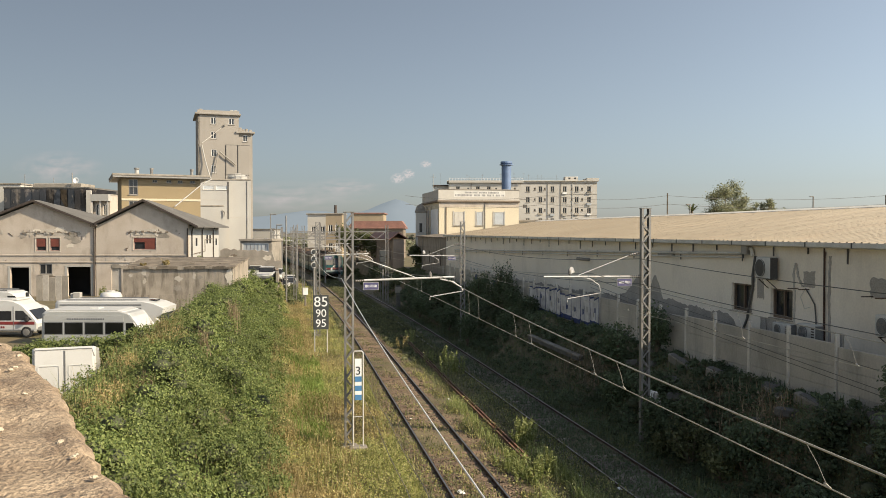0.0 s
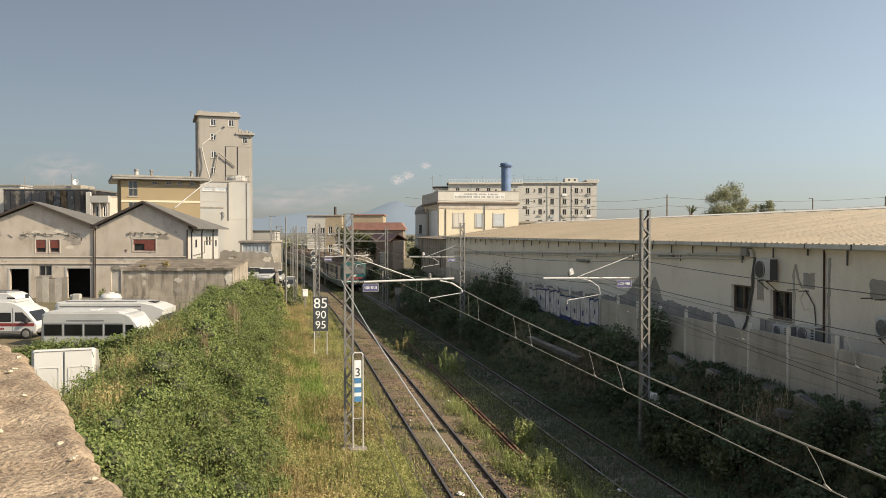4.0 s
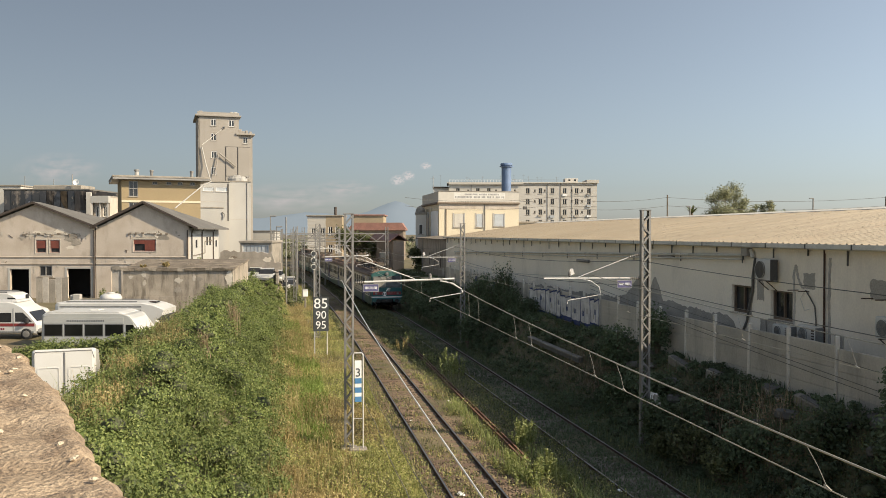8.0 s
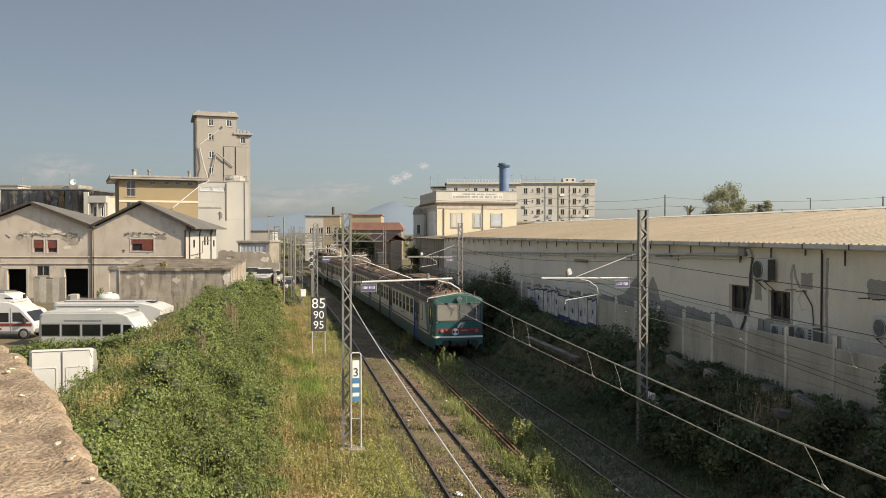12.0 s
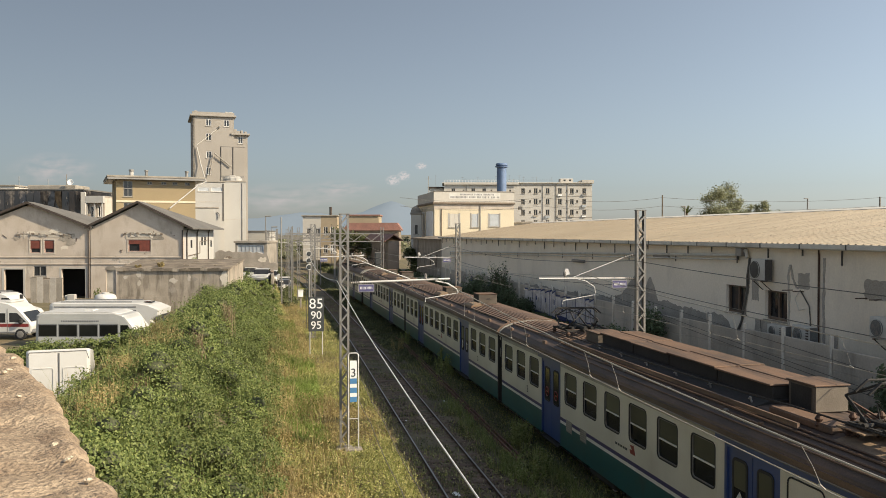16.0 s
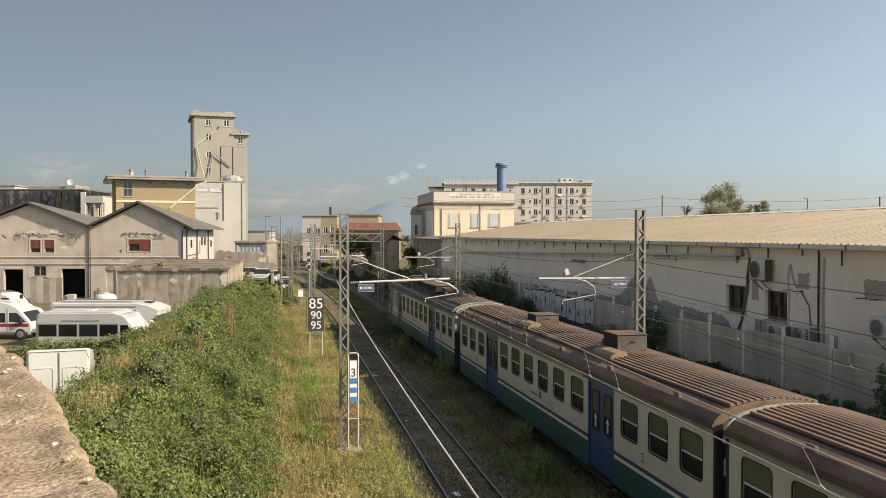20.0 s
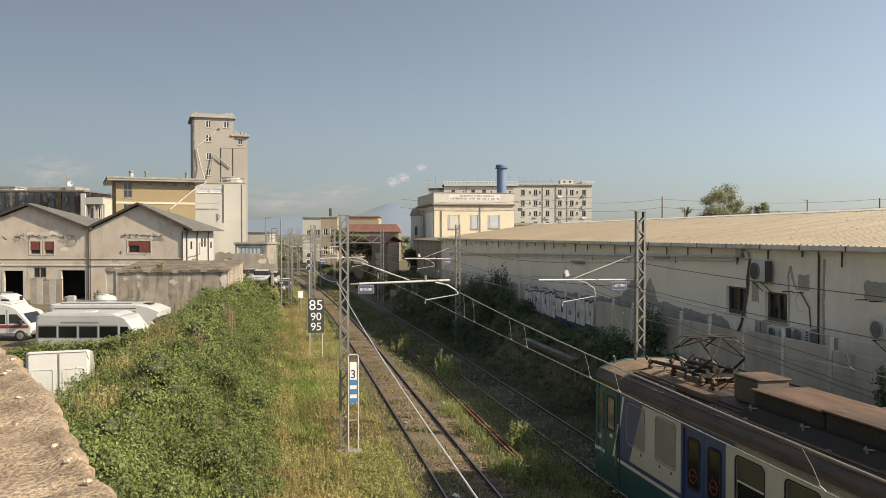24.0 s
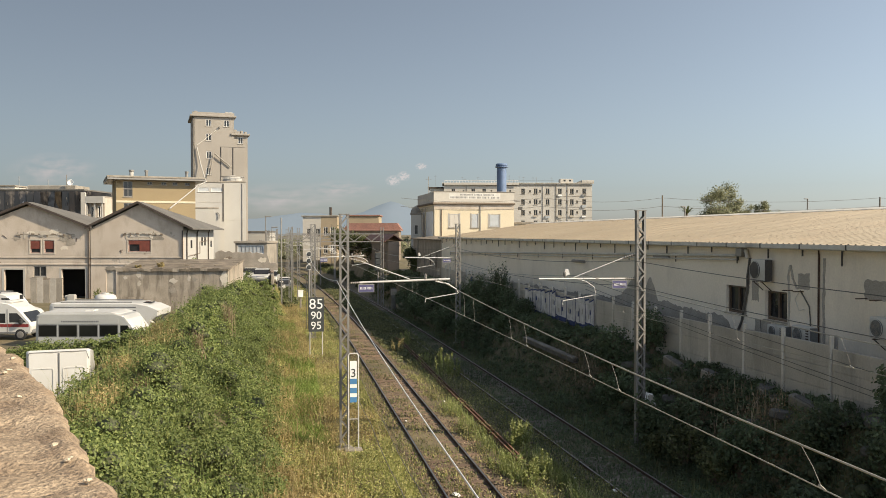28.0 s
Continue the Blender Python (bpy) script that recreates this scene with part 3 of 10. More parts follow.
def blotch(y, z, w, h, seed, t=0.006):
    """A squarish patch on the wall where the plaster is off, with torn edges."""
    rr = random.Random(seed)
    o = []
    for (a0, b0), (a1, b1) in (((-1, -1), (1, -1)), ((1, -1), (1, 1)), ((1, 1), (-1, 1)), ((-1, 1), (-1, -1))):
        for k in range(7):
            q = k / 7
            o.append((WY1 - y + w / 2 * (a0 + (a1 - a0) * q) * rr.uniform(0.88, 1.06), z + h / 2 * (b0 + (b1 - b0) * q) * rr.uniform(0.86, 1.08)))
    return Shape().prism(o, -t, 0.02, "y")


def torn_strip(pts, w, seed, t):
    """A ragged strip of torn-out plaster along points (distance, height)."""
    rr = random.Random(seed)
    n = 26
    k = np.linspace(0, len(pts) - 1, n)
    ys, zs = np.interp(k, range(len(pts)), [p[0] for p in pts]), np.interp(k, range(len(pts)), [p[1] for p in pts])
    left = [(WY1 - y - w / 2 * rr.uniform(0.5, 1.3), z) for y, z in zip(ys, zs)]
    right = [(WY1 - y + w / 2 * rr.uniform(0.5, 1.3), z) for y, z in zip(ys, zs)]
    return Shape().prism(left + right[::-1], -t, 0.02, "y")


# the plaster is off in a ragged band behind the fence, rising in two peaks
rr = random.Random(40)
by = np.arange(29.7, 62.0, 0.16)
bz = np.interp(by, [29.7, 30.0, 33.0, 36.2, 36.45, 37.0, 37.5, 38.2, 39.0, 40.0, 40.8, 45, 62], [3.7, 4.06, 4.1, 4.28, 4.75, 5.3, 4.7, 5.27, 5.1, 4.5, 4.03, 3.85, 3.7])
band = [(WY1 - float(y), float(z) + 0.05 * math.sin(y * 3.1) + rr.uniform(-0.05, 0.05)) for y, z in zip(by, bz)]
part("bare_band", Shape().prism([(WY1 - 29.7, 2.2), *band, (WY1 - 62.0, 2.2)], -0.005, 0.02, "y"), RENDERED, wh, "grey band where the plaster has fallen off")
for i, (y, z, w, h) in enumerate(((25.1, 5.71, 0.64, 0.54), (21.55, 5.64, 1.15, 0.62), (28.0, 5.2, 0.45, 0.7), (27.5, 3.9, 1.0, 0.6))):
    part("bare_patch", blotch(y, z, w, h, i, 0.007 + 0.002 * i), RENDERED, wh, "grey patch of missing plaster")
for i, (pts2, w, m2) in enumerate((([(28.28, 6.4), (28.45, 5.6), (28.5, 5.1), (28.78, 4.2), (29.12, 3.65)], 0.17, RENDERED), ([(24.0, 6.52), (24.04, 5.2), (23.98, 3.3)], 0.13, RENDERED), ([(25.84, 6.22), (25.95, 5.9), (25.9, 5.2), (25.92, 4.1)], 0.11, WALLGREY), ([(25.82, 6.24), (25.7, 5.8), (25.45, 5.45)], 0.10, RENDERED))):
    part("torn_plaster", torn_strip(pts2, w, 60 + i, 0.016 + 0.003 * i), m2, wh, "ragged strip of torn-out plaster")
part("torn_cable", Shape().path([(WY1 - 28.30, -0.05, 6.4), (WY1 - 28.40, -0.09, 5.7), (WY1 - 28.46, -0.05, 5.2), (WY1 - 28.66, -0.08, 4.5), (WY1 - 28.86, -0.04, 4.0), (WY1 - 29.1, -0.06, 3.6)], 0.045, 7), CABLE, wh, "dark broken conduit")
part("bulkhead_lamp", Shape().cbox(WY1 - 36.4, WY1 - 34.9, -0.16, -0.004, 6.18, 6.32, 0.03), GUTTER, wh, "long grey wall lamp")
part("bulkhead_lamp", Shape().cbox(WY1 - 47.6, WY1 - 45.6, -0.16, -0.004, 5.62, 5.78, 0.03), GUTTER, wh, "long grey wall lamp")


def ac_unit(y, z, w=0.86, h=0.62, fan=None):
    ob = thing("air_conditioner", pose(WX, y, z, 0, 0, -90), "cream outdoor air-conditioning unit on wall brackets", "air conditioner", "air conditioners on the warehouse")
    part("casing", Shape().cbox(-w / 2, w / 2, -0.42, -0.10, 0, h, 0.02), ACWHITE, ob)
    g = part("fan_grille", Shape().lathe([(0.01, 0), (h * 0.4, 0), (h * 0.4, 0.02), (0.01, 0.03)], 20, pose(-w * 0.16, -0.421, h / 2, 90)), fan or FANGREY, ob, "round grey fan opening" if fan is None else "round dark fan opening")
    for q in range(3):
        a = q * 2.094 + 0.4
        part("fan_blade", Shape().prism([(-w * 0.16, h / 2), (-w * 0.16 + h * 0.34 * math.cos(a), h / 2 + h * 0.34 * math.sin(a)), (-w * 0.16 + h * 0.34 * math.cos(a + 0.7), h / 2 + h * 0.34 * math.sin(a + 0.7))], -0.456, -0.452, "y"), fan or GUTTER, g)
    for q in range(4):
        part("guard_ring", Shape().path([(-w * 0.16 + h * 0.1 * (q + 1) * math.cos(e * 0.3307), -0.462, h / 2 + h * 0.1 * (q + 1) * math.sin(e * 0.3307)) for e in range(20)], 0.007, 4), ACWHITE if q == 3 else fan or GUTTER, g)
    # a plate of its own darkens the end of the casing
    part("side_grille", Shape().cbox(w / 2 + 0.001, w / 2 + 0.012, -0.40, -0.11, 0.02, h - 0.02, 0.004), EDGEK if fan else FANGREY, ob, "dark panel on the end")
    for q in range(0 if fan else 5):
        part("louvre", Shape().box(w * 0.3, w * 0.46, -0.424, -0.421, h * 0.15 + q * h * 0.15, h * 0.22 + q * h * 0.15), RAIL, ob)
    for q in (-0.3, 0.3):
        part("bracket", Shape().bar((q * w, -0.45, -0.02), (q * w, -0.002, -0.02), 0.03, 0.03).bar((q * w, -0.40, -0.03), (q * w, -0.02, -0.35), 0.025, 0.025), RAIL, ob)
    return ob


for y, z, w, h in ((27.2, 5.62, 0.88, 0.78), (26.1, 3.70, 0.95, 0.46), (24.65, 3.70, 0.95, 0.58), (20.9, 4.30, 0.95, 0.62)):
    ac_unit(y, z, w, h, CABLE if z > 5 else None)
for i, cable in enumerate((((25.25, 5.4), (25.0, 5.2), (24.75, 4.9), (24.66, 4.5), (24.66, 3.8)), ((25.3, 5.36), (25.5, 5.1), (25.3, 4.72), (25.0, 4.8)), ((27.6, 4.2), (27.55, 3.9), (27.5, 3.4)))):
    part("wall_cable", Shape().path([(WY1 - y, -0.03 - 0.02 * (q % 2), z) for q, (y, z) in enumerate(cable)], 0.022 if i == 0 else 0.012, 5), CABLE if i != 1 else PALEGUT, wh)
part("meter_box", Shape().cbox(WY1 - 23.72, WY1 - 23.3, -0.06, -0.003, 3.6, 4.12, 0.02), RENDERED, wh, "grey meter niche")
for y in (25.4, 21.7):
    for q in (-0.3, 0.3):
        part("bracket", Shape().bar((WY1 - y + q, -0.4, 5.38), (WY1 - y + q, -0.003, 5.38), 0.03, 0.03), RAIL, wh, "empty iron bracket")


def turn_in(ob, base=None):
    """Turns the far part of a built range in towards the line, scaled about the camera, cutting its meshes at the
    corner.
    """
    base = (base or Matrix()) @ ob.matrix_basis
    for ch in list(ob.children):
        turn_in(ch, base)
    if ob.type != "MESH":
        return
    ys = [(base @ v.co).y for v in ob.data.vertices]
    if max(ys) <= 29.0:
        return
    if ob.data.users > 1:
        ob.data = ob.data.copy()
    inv = base.inverted()
    if min(ys) < 28.99:
        bm = bmesh.new()
        bm.from_mesh(ob.data)
        bmesh.ops.bisect_plane(bm, geom=bm.verts[:] + bm.edges[:] + bm.faces[:], plane_co=inv @ Vector((0, 29.0, 0)), plane_no=inv.to_3x3() @ Vector((0, 1, 0)))
        bm.to_mesh(ob.data)
        bm.free()
    co = turned([tuple(base @ v.co) for v in ob.data.vertices])
    for v, p in zip(ob.data.vertices, co):
        v.co = inv @ Vector(p)


turn_in(fence)
turn_in(wh)


UNDERC = mat("dark_clamp", (0.12, 0.11, 0.10), (0.3, 0.28, 0.25), scale=8, grain=0.2)


# ---- catenary masts ----
def lattice(ob, height, w=0.26, depth=0.18, step=0.33):
    for q in (-1, 1):
        part("channel", Shape().box(q * w / 2 - 0.035, q * w / 2 + 0.035, -depth / 2, -depth / 2 + 0.012, -0.3, height).box(q * w / 2 + (0.023 if q > 0 else -0.035), q * w / 2 + (0.035 if q > 0 else -0.023), -depth / 2 + 0.012, depth / 2 - 0.012, -0.3, height).box(q * w / 2 - 0.035, q * w / 2 + 0.035, depth / 2 - 0.012, depth / 2, -0.3, height), STEEL, ob)
    n = int(height / step)
    brace = Shape().bar((-w / 2, 0, 0), (w / 2, 0, step), 0.008, 0.045).mesh("brace", STEEL)
    brace2 = Shape().bar((w / 2, 0, 0), (-w / 2, 0, step), 0.008, 0.045).mesh("brace", STEEL)
    for i in range(n):
        for y in (-depth / 2 - 0.006, depth / 2 + 0.006):
            part("brace", brace if i % 2 else brace2, STEEL, ob, at=pose(0, y, i * step))
    part("cap", Shape().box(-w / 2 - 0.05, w / 2 + 0.05, -depth / 2 - 0.01, depth / 2 + 0.01, height + 0.001, height + 0.03), STEEL, ob)
    part("footing", Shape().cbox(-0.28, 0.28, -0.26, 0.26, -0.6, 0.03, 0.03), CONCRETE, ob, "concrete footing")


def insulator(parent, p, q, r=0.05):
    p, q = Vector(p), Vector(q)
    d = q - p
    m = Matrix.Translation(p) @ d.to_track_quat("Z", "Y").to_matrix().to_4x4()
    o = [(0.02, 0)]
    for i in range(5):
        z = d.length * (i + 0.5) / 5
        o += [(0.025, z - 0.02), (r, z), (0.025, z + 0.02)]
    o.append((0.02, d.length))
    return part("insulator", Shape().lathe(o, 10, m), CERAMIC, parent, "ribbed pale insulator")


def mast(x, y, height, side, reach, arm_z=5.68, base=0.0, sign=True, contact=4.95, label="", inner=False):
    """side: +1 when the arm goes towards +x."""
    ob = thing("catenary_mast", pose(x, y, base), label or "galvanised steel lattice mast with a catenary arm", "catenary mast", "catenary masts")
    b = -base
    lattice(ob, height - base)
    s0, s1 = side * 0.2, side * reach
    insulator(ob, (s0, 0, arm_z - 0.05 + b), (side * 0.55, 0, arm_z - 0.04 + b))
    part("arm", Shape().tube((side * 0.5, 0, arm_z - 0.04 + b), (side * (3.6 if inner else reach + 0.5), 0, arm_z + (-0.02 if inner else 0.05) + b), 0.028 if inner else 0.036, 8), TUBE, ob, "pale steel cantilever tube")
    insulator(ob, (s0, 0, arm_z + 0.78 + b), (side * 0.6, 0, arm_z + 0.68 + b))
    part("stay", Shape().tube((side * 0.55, 0, arm_z + 0.69 + b), (side * 2.4 if inner else s1 - side * 0.9, 0, arm_z + (0.01 if inner else 0.06) + b), 0.013 if inner else 0.016, 8), TUBE, ob)
    part("wire_clamp", Shape().lathe([(0.02, -0.10), (0.05, -0.05), (0.055, 0.05), (0.02, 0.12)], 10, pose(side * 2.7 if inner else s1 - side * 0.35, 0, arm_z + (0.12 if inner else 0.13) + b)), UNDERC, ob)
    if inner:
        part("guard_flag", Shape().prism([(side * 2.72, arm_z + 0.05 + b), (side * 2.68, arm_z + 0.3 + b), (side * 2.58, arm_z + 0.3 + b), (side * 2.52, arm_z + 0.12 + b)], -0.02, 0.0, "y"), TUBE, ob, "pale guard plate")
    sg = side
    if inner:
        s1, side = side * 2.4, -side
    part("drop_arm", Shape().path([(s1, 0, arm_z - 0.02 + b), (s1 + side * 0.45, 0, arm_z - 0.12 + b), (s1 + side * 0.75, 0, arm_z - 0.32 + b), (s1 + side * 0.8, 0, contact + 0.3 + b)], 0.014 if inner else 0.025, 7), TUBE, ob)
    part("steady_arm", Shape().path([(s1 + side * 0.8, 0.02, contact + 0.28 + b), (s1 - side * 0.35, 0.02, contact + 0.1 + b), (s1 - side * 0.36, 0.02, contact - 0.02 + b)], 0.016, 6), TUBE, ob)
    side = sg
    if sign:
        pl = part("notice_plate", Shape().box(side * 0.75 - 0.27, side * 0.75 + 0.27, -0.03, -0.02, arm_z - 0.37 + b, arm_z - 0.10 + b), GREYLETTER, ob, "small violet warning plate with white letters")
        part("violet_field", Shape().box(side * 0.75 - 0.25, side * 0.75 + 0.25, -0.034, -0.0305, arm_z - 0.352 + b, arm_z - 0.118 + b), SIGNP, pl)
        for q in range(10):
            x0 = side * 0.75 - 0.2 + q * 0.041 + (0.012 if q > 4 else -0.005)
            part("letter_bar", Shape().box(x0, x0 + 0.017, -0.0375, -0.0345, arm_z - 0.275 + b, arm_z - 0.19 + b), SIGNW, pl)
        for q in (-0.2, 0.2):
            part("hanger", Shape().box(side * 0.75 + q - 0.008, side * 0.75 + q + 0.008, -0.028, -0.018, arm_z - 0.1 + b, arm_z - 0.045 + b), STEEL, ob)
    return ob


mast(2.0, 28.5, 7.95, 1, 3.15)
mast(11.95, 26.8, 8.08, -1, 2.05, 5.82, base=0.0, label="galvanised steel lattice mast standing in the bushes by the fence", inner=True)
mast(2.0, 59.7, 7.95, 1, 3.1)
mast(11.45, 54.9, 7.95, -1, 2.05, 5.75, inner=True)
mast(1.5, 90.0, 7.9, 1, 3.2, sign=False)
mast(0.4, 121.0, 7.9, 1, 2.9, sign=False)
mast(-2.6, 152.0, 7.9, 1, 2.9, sign=False)
mast(8.7, 117.0, 7.9, -1, 2.1, sign=False)
mast(5.6, 148.0, 7.9, -1, 2.1, sign=False)

# ---- wires ----
LEFT_Y, RIGHT_Y = [-4, 28.5, 59.7, 90, 121, 152], [-4, 26.8, 54.9, 86, 117, 148]


def sag_line(points, sag, n=10):
    out = []
    for p, q in zip(points[:-1], points[1:]):
        p, q = Vector(p), Vector(q)
        out += [p.lerp(q, t / n) - Vector((0, 0, 4 * sag * (t / n) * (1 - t / n))) for t in range(n)]
    return out + [Vector(points[-1])]


def overhead(k, ys, mess_z, near_z):
    ob = thing("overhead_line", pose(0, 0, 0), "copper contact wire hung from a messenger wire over the track", "overhead line", "overhead lines")
    zig = [0.06 * (-1) ** i for i in range(len(ys))]
    cp = [(track_x(k, y) + g, y, 4.95 if y > 0 else 4.70) for y, g in zip(ys, zig)]
    mp = [(track_x(k, y), y, near_z if y < 0 else mess_z) for y in ys]
    part("contact_wire", Shape().path(cp, 0.0075, 5), WIRE, ob)
    ml = sag_line(mp[:2], 0.28 if k == 1 else 0.42)[:-1] + sag_line(mp[1:], 0.42)
    part("messenger_wire", Shape().path(ml, 0.0115, 5), WIRE, ob)

    def on_line(pts, y):
        """The point of a wire over the distance y."""
        for p, q in zip(pts[:-1], pts[1:]):
            p, q = Vector(p), Vector(q)
            if p.y <= y <= q.y:
                return p.lerp(q, (y - p.y) / (q.y - p.y))

    # droppers hang in slanting pairs
    for i in range(13):
        for g in (-0.6, 0.65):
            y = 7.95 + i * 5.03 + g
            if min(abs(y - m) for m in ys) > 1.2 and not 8 < y < 10:
                p, c = on_line(ml, y + 0.33), on_line(cp, y)
                part("dropper", Shape().path([p, p.lerp(c, 0.5) + Vector((0.01, -0.01, 0)), c], 0.0045 if k == 1 else 0.0025, 4), CABLE, ob)
                part("clip", Shape().tube(c + Vector((0, -0.05, 0.0)), c + Vector((0, 0.05, 0.03)), 0.013, 5), WIRE, ob)
    return ob


overhead(1, LEFT_Y, 5.76, 5.2)
overhead(2, RIGHT_Y, 5.90, 5.6)
w = thing("feeder_cable", pose(0, 0, 0), "bright aluminium feeder cable strung along the masts", "cable", "cables")
run = [(1.75 - float(bend_of(y)), y, 5.72 if y > 0 else 4.86) for y in LEFT_Y[:5]]
part("cable", Shape().path(sag_line(run[:2], 0.33, 14)[:-1] + sag_line(run[1:], 0.42, 14), 0.0095, 6), ALU, w)
for z, x in ((6.38, 11.75), (5.53, 11.75)):
    w = thing("overhead_cable", pose(0, 0, 0), "thin dark cable strung along the masts", "cable", "cables")
    part("cable", Shape().path(sag_line([(x - float(bend_of(y)) - (0.45 if y > 40 else 0), y, z) for y in RIGHT_Y], 0.34), 0.011, 5), CABLE, w)
for z0, z1 in ((4.6, 2.75), (4.42, 2.62), (4.9, 3.3)):
    w = thing("overhead_cable", pose(0, 0, 0), "thin grey cable running down along the fence", "cable", "cables")
    part("cable", Shape().path([turned((14.9, y, z1 + (z0 - z1) * (y - 12) / 28 + 0.5 * ((y - 26) / 14) ** 2 * 0.2)) for y in np.linspace(12, 40, 12)], 0.010, 5), CABLE, w)
for x in (3.05, 3.55):
    w = thing("ground_cable", pose(0, 0, 0), "dark signal cable run low beside the track", "cable", "cables")
    part("cable", Shape().path(sag_line([(x, y, 0.45) for y in (6, 14, 22, 30, 38, 46)], 0.12, 4), 0.012, 5), CABLE, w)


# ---- left buildings ----
WALLB = mat("weathered_beige_plaster", (0.49, 0.425, 0.355), (0.415, 0.35, 0.28), scale=0.5, fine=12, grain=0.1, bump=0.25, stain=(0.27, 0.225, 0.175), stain_amount=0.6, stain_scale=(0.6, 0.6, 0.3), stain_cut=(0.5, 0.66))
TOWERM = mat("tower_render", (0.30, 0.272, 0.235), (0.265, 0.24, 0.205), scale=0.12, fine=6, grain=0.06, bump=0.1, stain=(0.20, 0.18, 0.15), stain_amount=0.35, stain_scale=(0.5, 0.5, 0.08))
SILOW = mat("pale_silo_render", (0.40, 0.385, 0.35), (0.35, 0.335, 0.305), scale=0.15, fine=6, grain=0.06, bump=0.1, stain=(0.40, 0.36, 0.30), stain_amount=0.4, stain_scale=(0.3, 0.3, 0.05))
OCHRE = mat("ochre_render", (0.29, 0.222, 0.124), (0.25, 0.192, 0.108), scale=0.2, fine=8, grain=0.08, bump=0.1, stain=(0.30, 0.21, 0.10), stain_amount=0.3, stain_scale=(0.3, 0.3, 0.1))
YELLOW = mat("pale_yellow_render", (0.60, 0.525, 0.385), (0.53, 0.46, 0.33), scale=0.2, fine=8, grain=0.07, bump=0.1, stain=(0.45, 0.36, 0.24), stain_amount=0.3, stain_scale=(0.3, 0.3, 0.12))
APT = mat("apartment_render", (0.52, 0.485, 0.425), (0.46, 0.43, 0.375), scale=0.1, fine=4, grain=0.06, bump=0.05, stain=(0.34, 0.31, 0.26), stain_amount=0.4, stain_scale=(0.2, 0.2, 0.05))
SLATE = mat("grey_roofing", (0.14, 0.13, 0.115), (0.10, 0.095, 0.085), scale=0.6, fine=8, grain=0.2, bump=0.3)
TILE = mat("red_roof_tiles", (0.27, 0.14, 0.105), (0.21, 0.11, 0.085), scale=0.8, fine=5, grain=0.25, bump=0.3)
BROWNL = mat("dull_brown_plaster", (0.215, 0.17, 0.125), (0.165, 0.13, 0.097), scale=0.4, fine=8, grain=0.12, stain=(0.1, 0.08, 0.06), stain_amount=0.5)
BROWNW = mat("brown_render", (0.25, 0.195, 0.145), (0.19, 0.147, 0.11), scale=0.4, fine=8, grain=0.12, stain=(0.1, 0.08, 0.06), stain_amount=0.4)
WALLP = mat("patched_plaster", (0.48, 0.43, 0.36), (0.40, 0.355, 0.29), scale=1.5, fine=14, grain=0.15, bump=0.3)
EAVE = mat("dark_brown_board", (0.065, 0.05, 0.04), (0.045, 0.034, 0.028), scale=2, grain=0.25)
FRAMEPINK = mat("chipped_pinkish_frame", (0.42, 0.30, 0.26), (0.30, 0.20, 0.17), scale=4, rough=0.6, grain=0.2)
PALEP = mat("pale_new_plaster", (0.62, 0.555, 0.46), (0.54, 0.48, 0.39), scale=1.5, fine=14, grain=0.12, bump=0.3)
GREYSTAIN = mat("grey_weathered_plaster", (0.33, 0.29, 0.24), (0.25, 0.22, 0.18), scale=1.5, fine=14, grain=0.18, bump=0.3)
REDP = mat("rust_red_board", (0.17, 0.045, 0.03), (0.12, 0.035, 0.024), scale=2, grain=0.2)
BLUETANK = mat("blue_tank_paint", (0.13, 0.19, 0.31), (0.11, 0.16, 0.26), scale=0.6, rough=0.5, grain=0.08, stain=(0.05, 0.06, 0.1), stain_amount=0.4, stain_scale=(0.6, 0.6, 0.1))
# brown tones in both glazings stand in for warm reflections
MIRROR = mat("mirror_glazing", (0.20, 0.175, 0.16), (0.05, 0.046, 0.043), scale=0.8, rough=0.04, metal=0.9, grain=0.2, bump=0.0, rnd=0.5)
FACADEGLASS = mat("dark_glass_facade", (0.045, 0.04, 0.04), (0.02, 0.02, 0.022), scale=0.22, rough=0.15, grain=0.2, bump=0.0, stain=(0.25, 0.21, 0.17), stain_amount=0.6, stain_scale=(0.25, 0.25, 0.18), stain_cut=(0.56, 0.64))
# ochre muted and darkened: distance haze put into the colour
FAROC = mat("haze_muted_ochre", (0.33, 0.262, 0.17), (0.26, 0.207, 0.138), scale=0.2, fine=6, grain=0.1, bump=0.1, stain=(0.22, 0.18, 0.13), stain_amount=0.4, stain_scale=(0.3, 0.3, 0.1))
SHUTTER = mat("grey_shutter", (0.42, 0.44, 0.45), (0.36, 0.38, 0.39), scale=2, grain=0.1)


def window_in(parent, x, z, w, h, y=0.0, glass=None, frame_mat=None, cross=True, sill=True, label=""):
    """A framed window set into a hole of the wall whose face is at y."""
    win = part("window", Shape().box(x, x + w, y + 0.12, y + 0.14, z, z + h), glass or GLASS, parent, label)
    t = min(0.09, w * 0.09)
    fm = frame_mat or FRAMEW
    for a, b, e, g in ((x, x + w, z, z + t), (x, x + w, z + h - t, z + h), (x, x + t, z + t, z + h - t), (x + w - t, x + w, z + t, z + h - t)):
        part("frame", Shape().box(a, b, y + 0.05, y + 0.118, e, g), fm, win)
    if cross:
        part("mullion", Shape().box(x + w / 2 - t / 2, x + w / 2 + t / 2, y + 0.05, y + 0.118, z + t, z + h - t), fm, win)
    if sill:
        part("sill", Shape().box(x - 0.1, x + w + 0.1, y - 0.1, y + 0.05, z - 0.1, z - 0.003), CONCRETE, win)
    return win


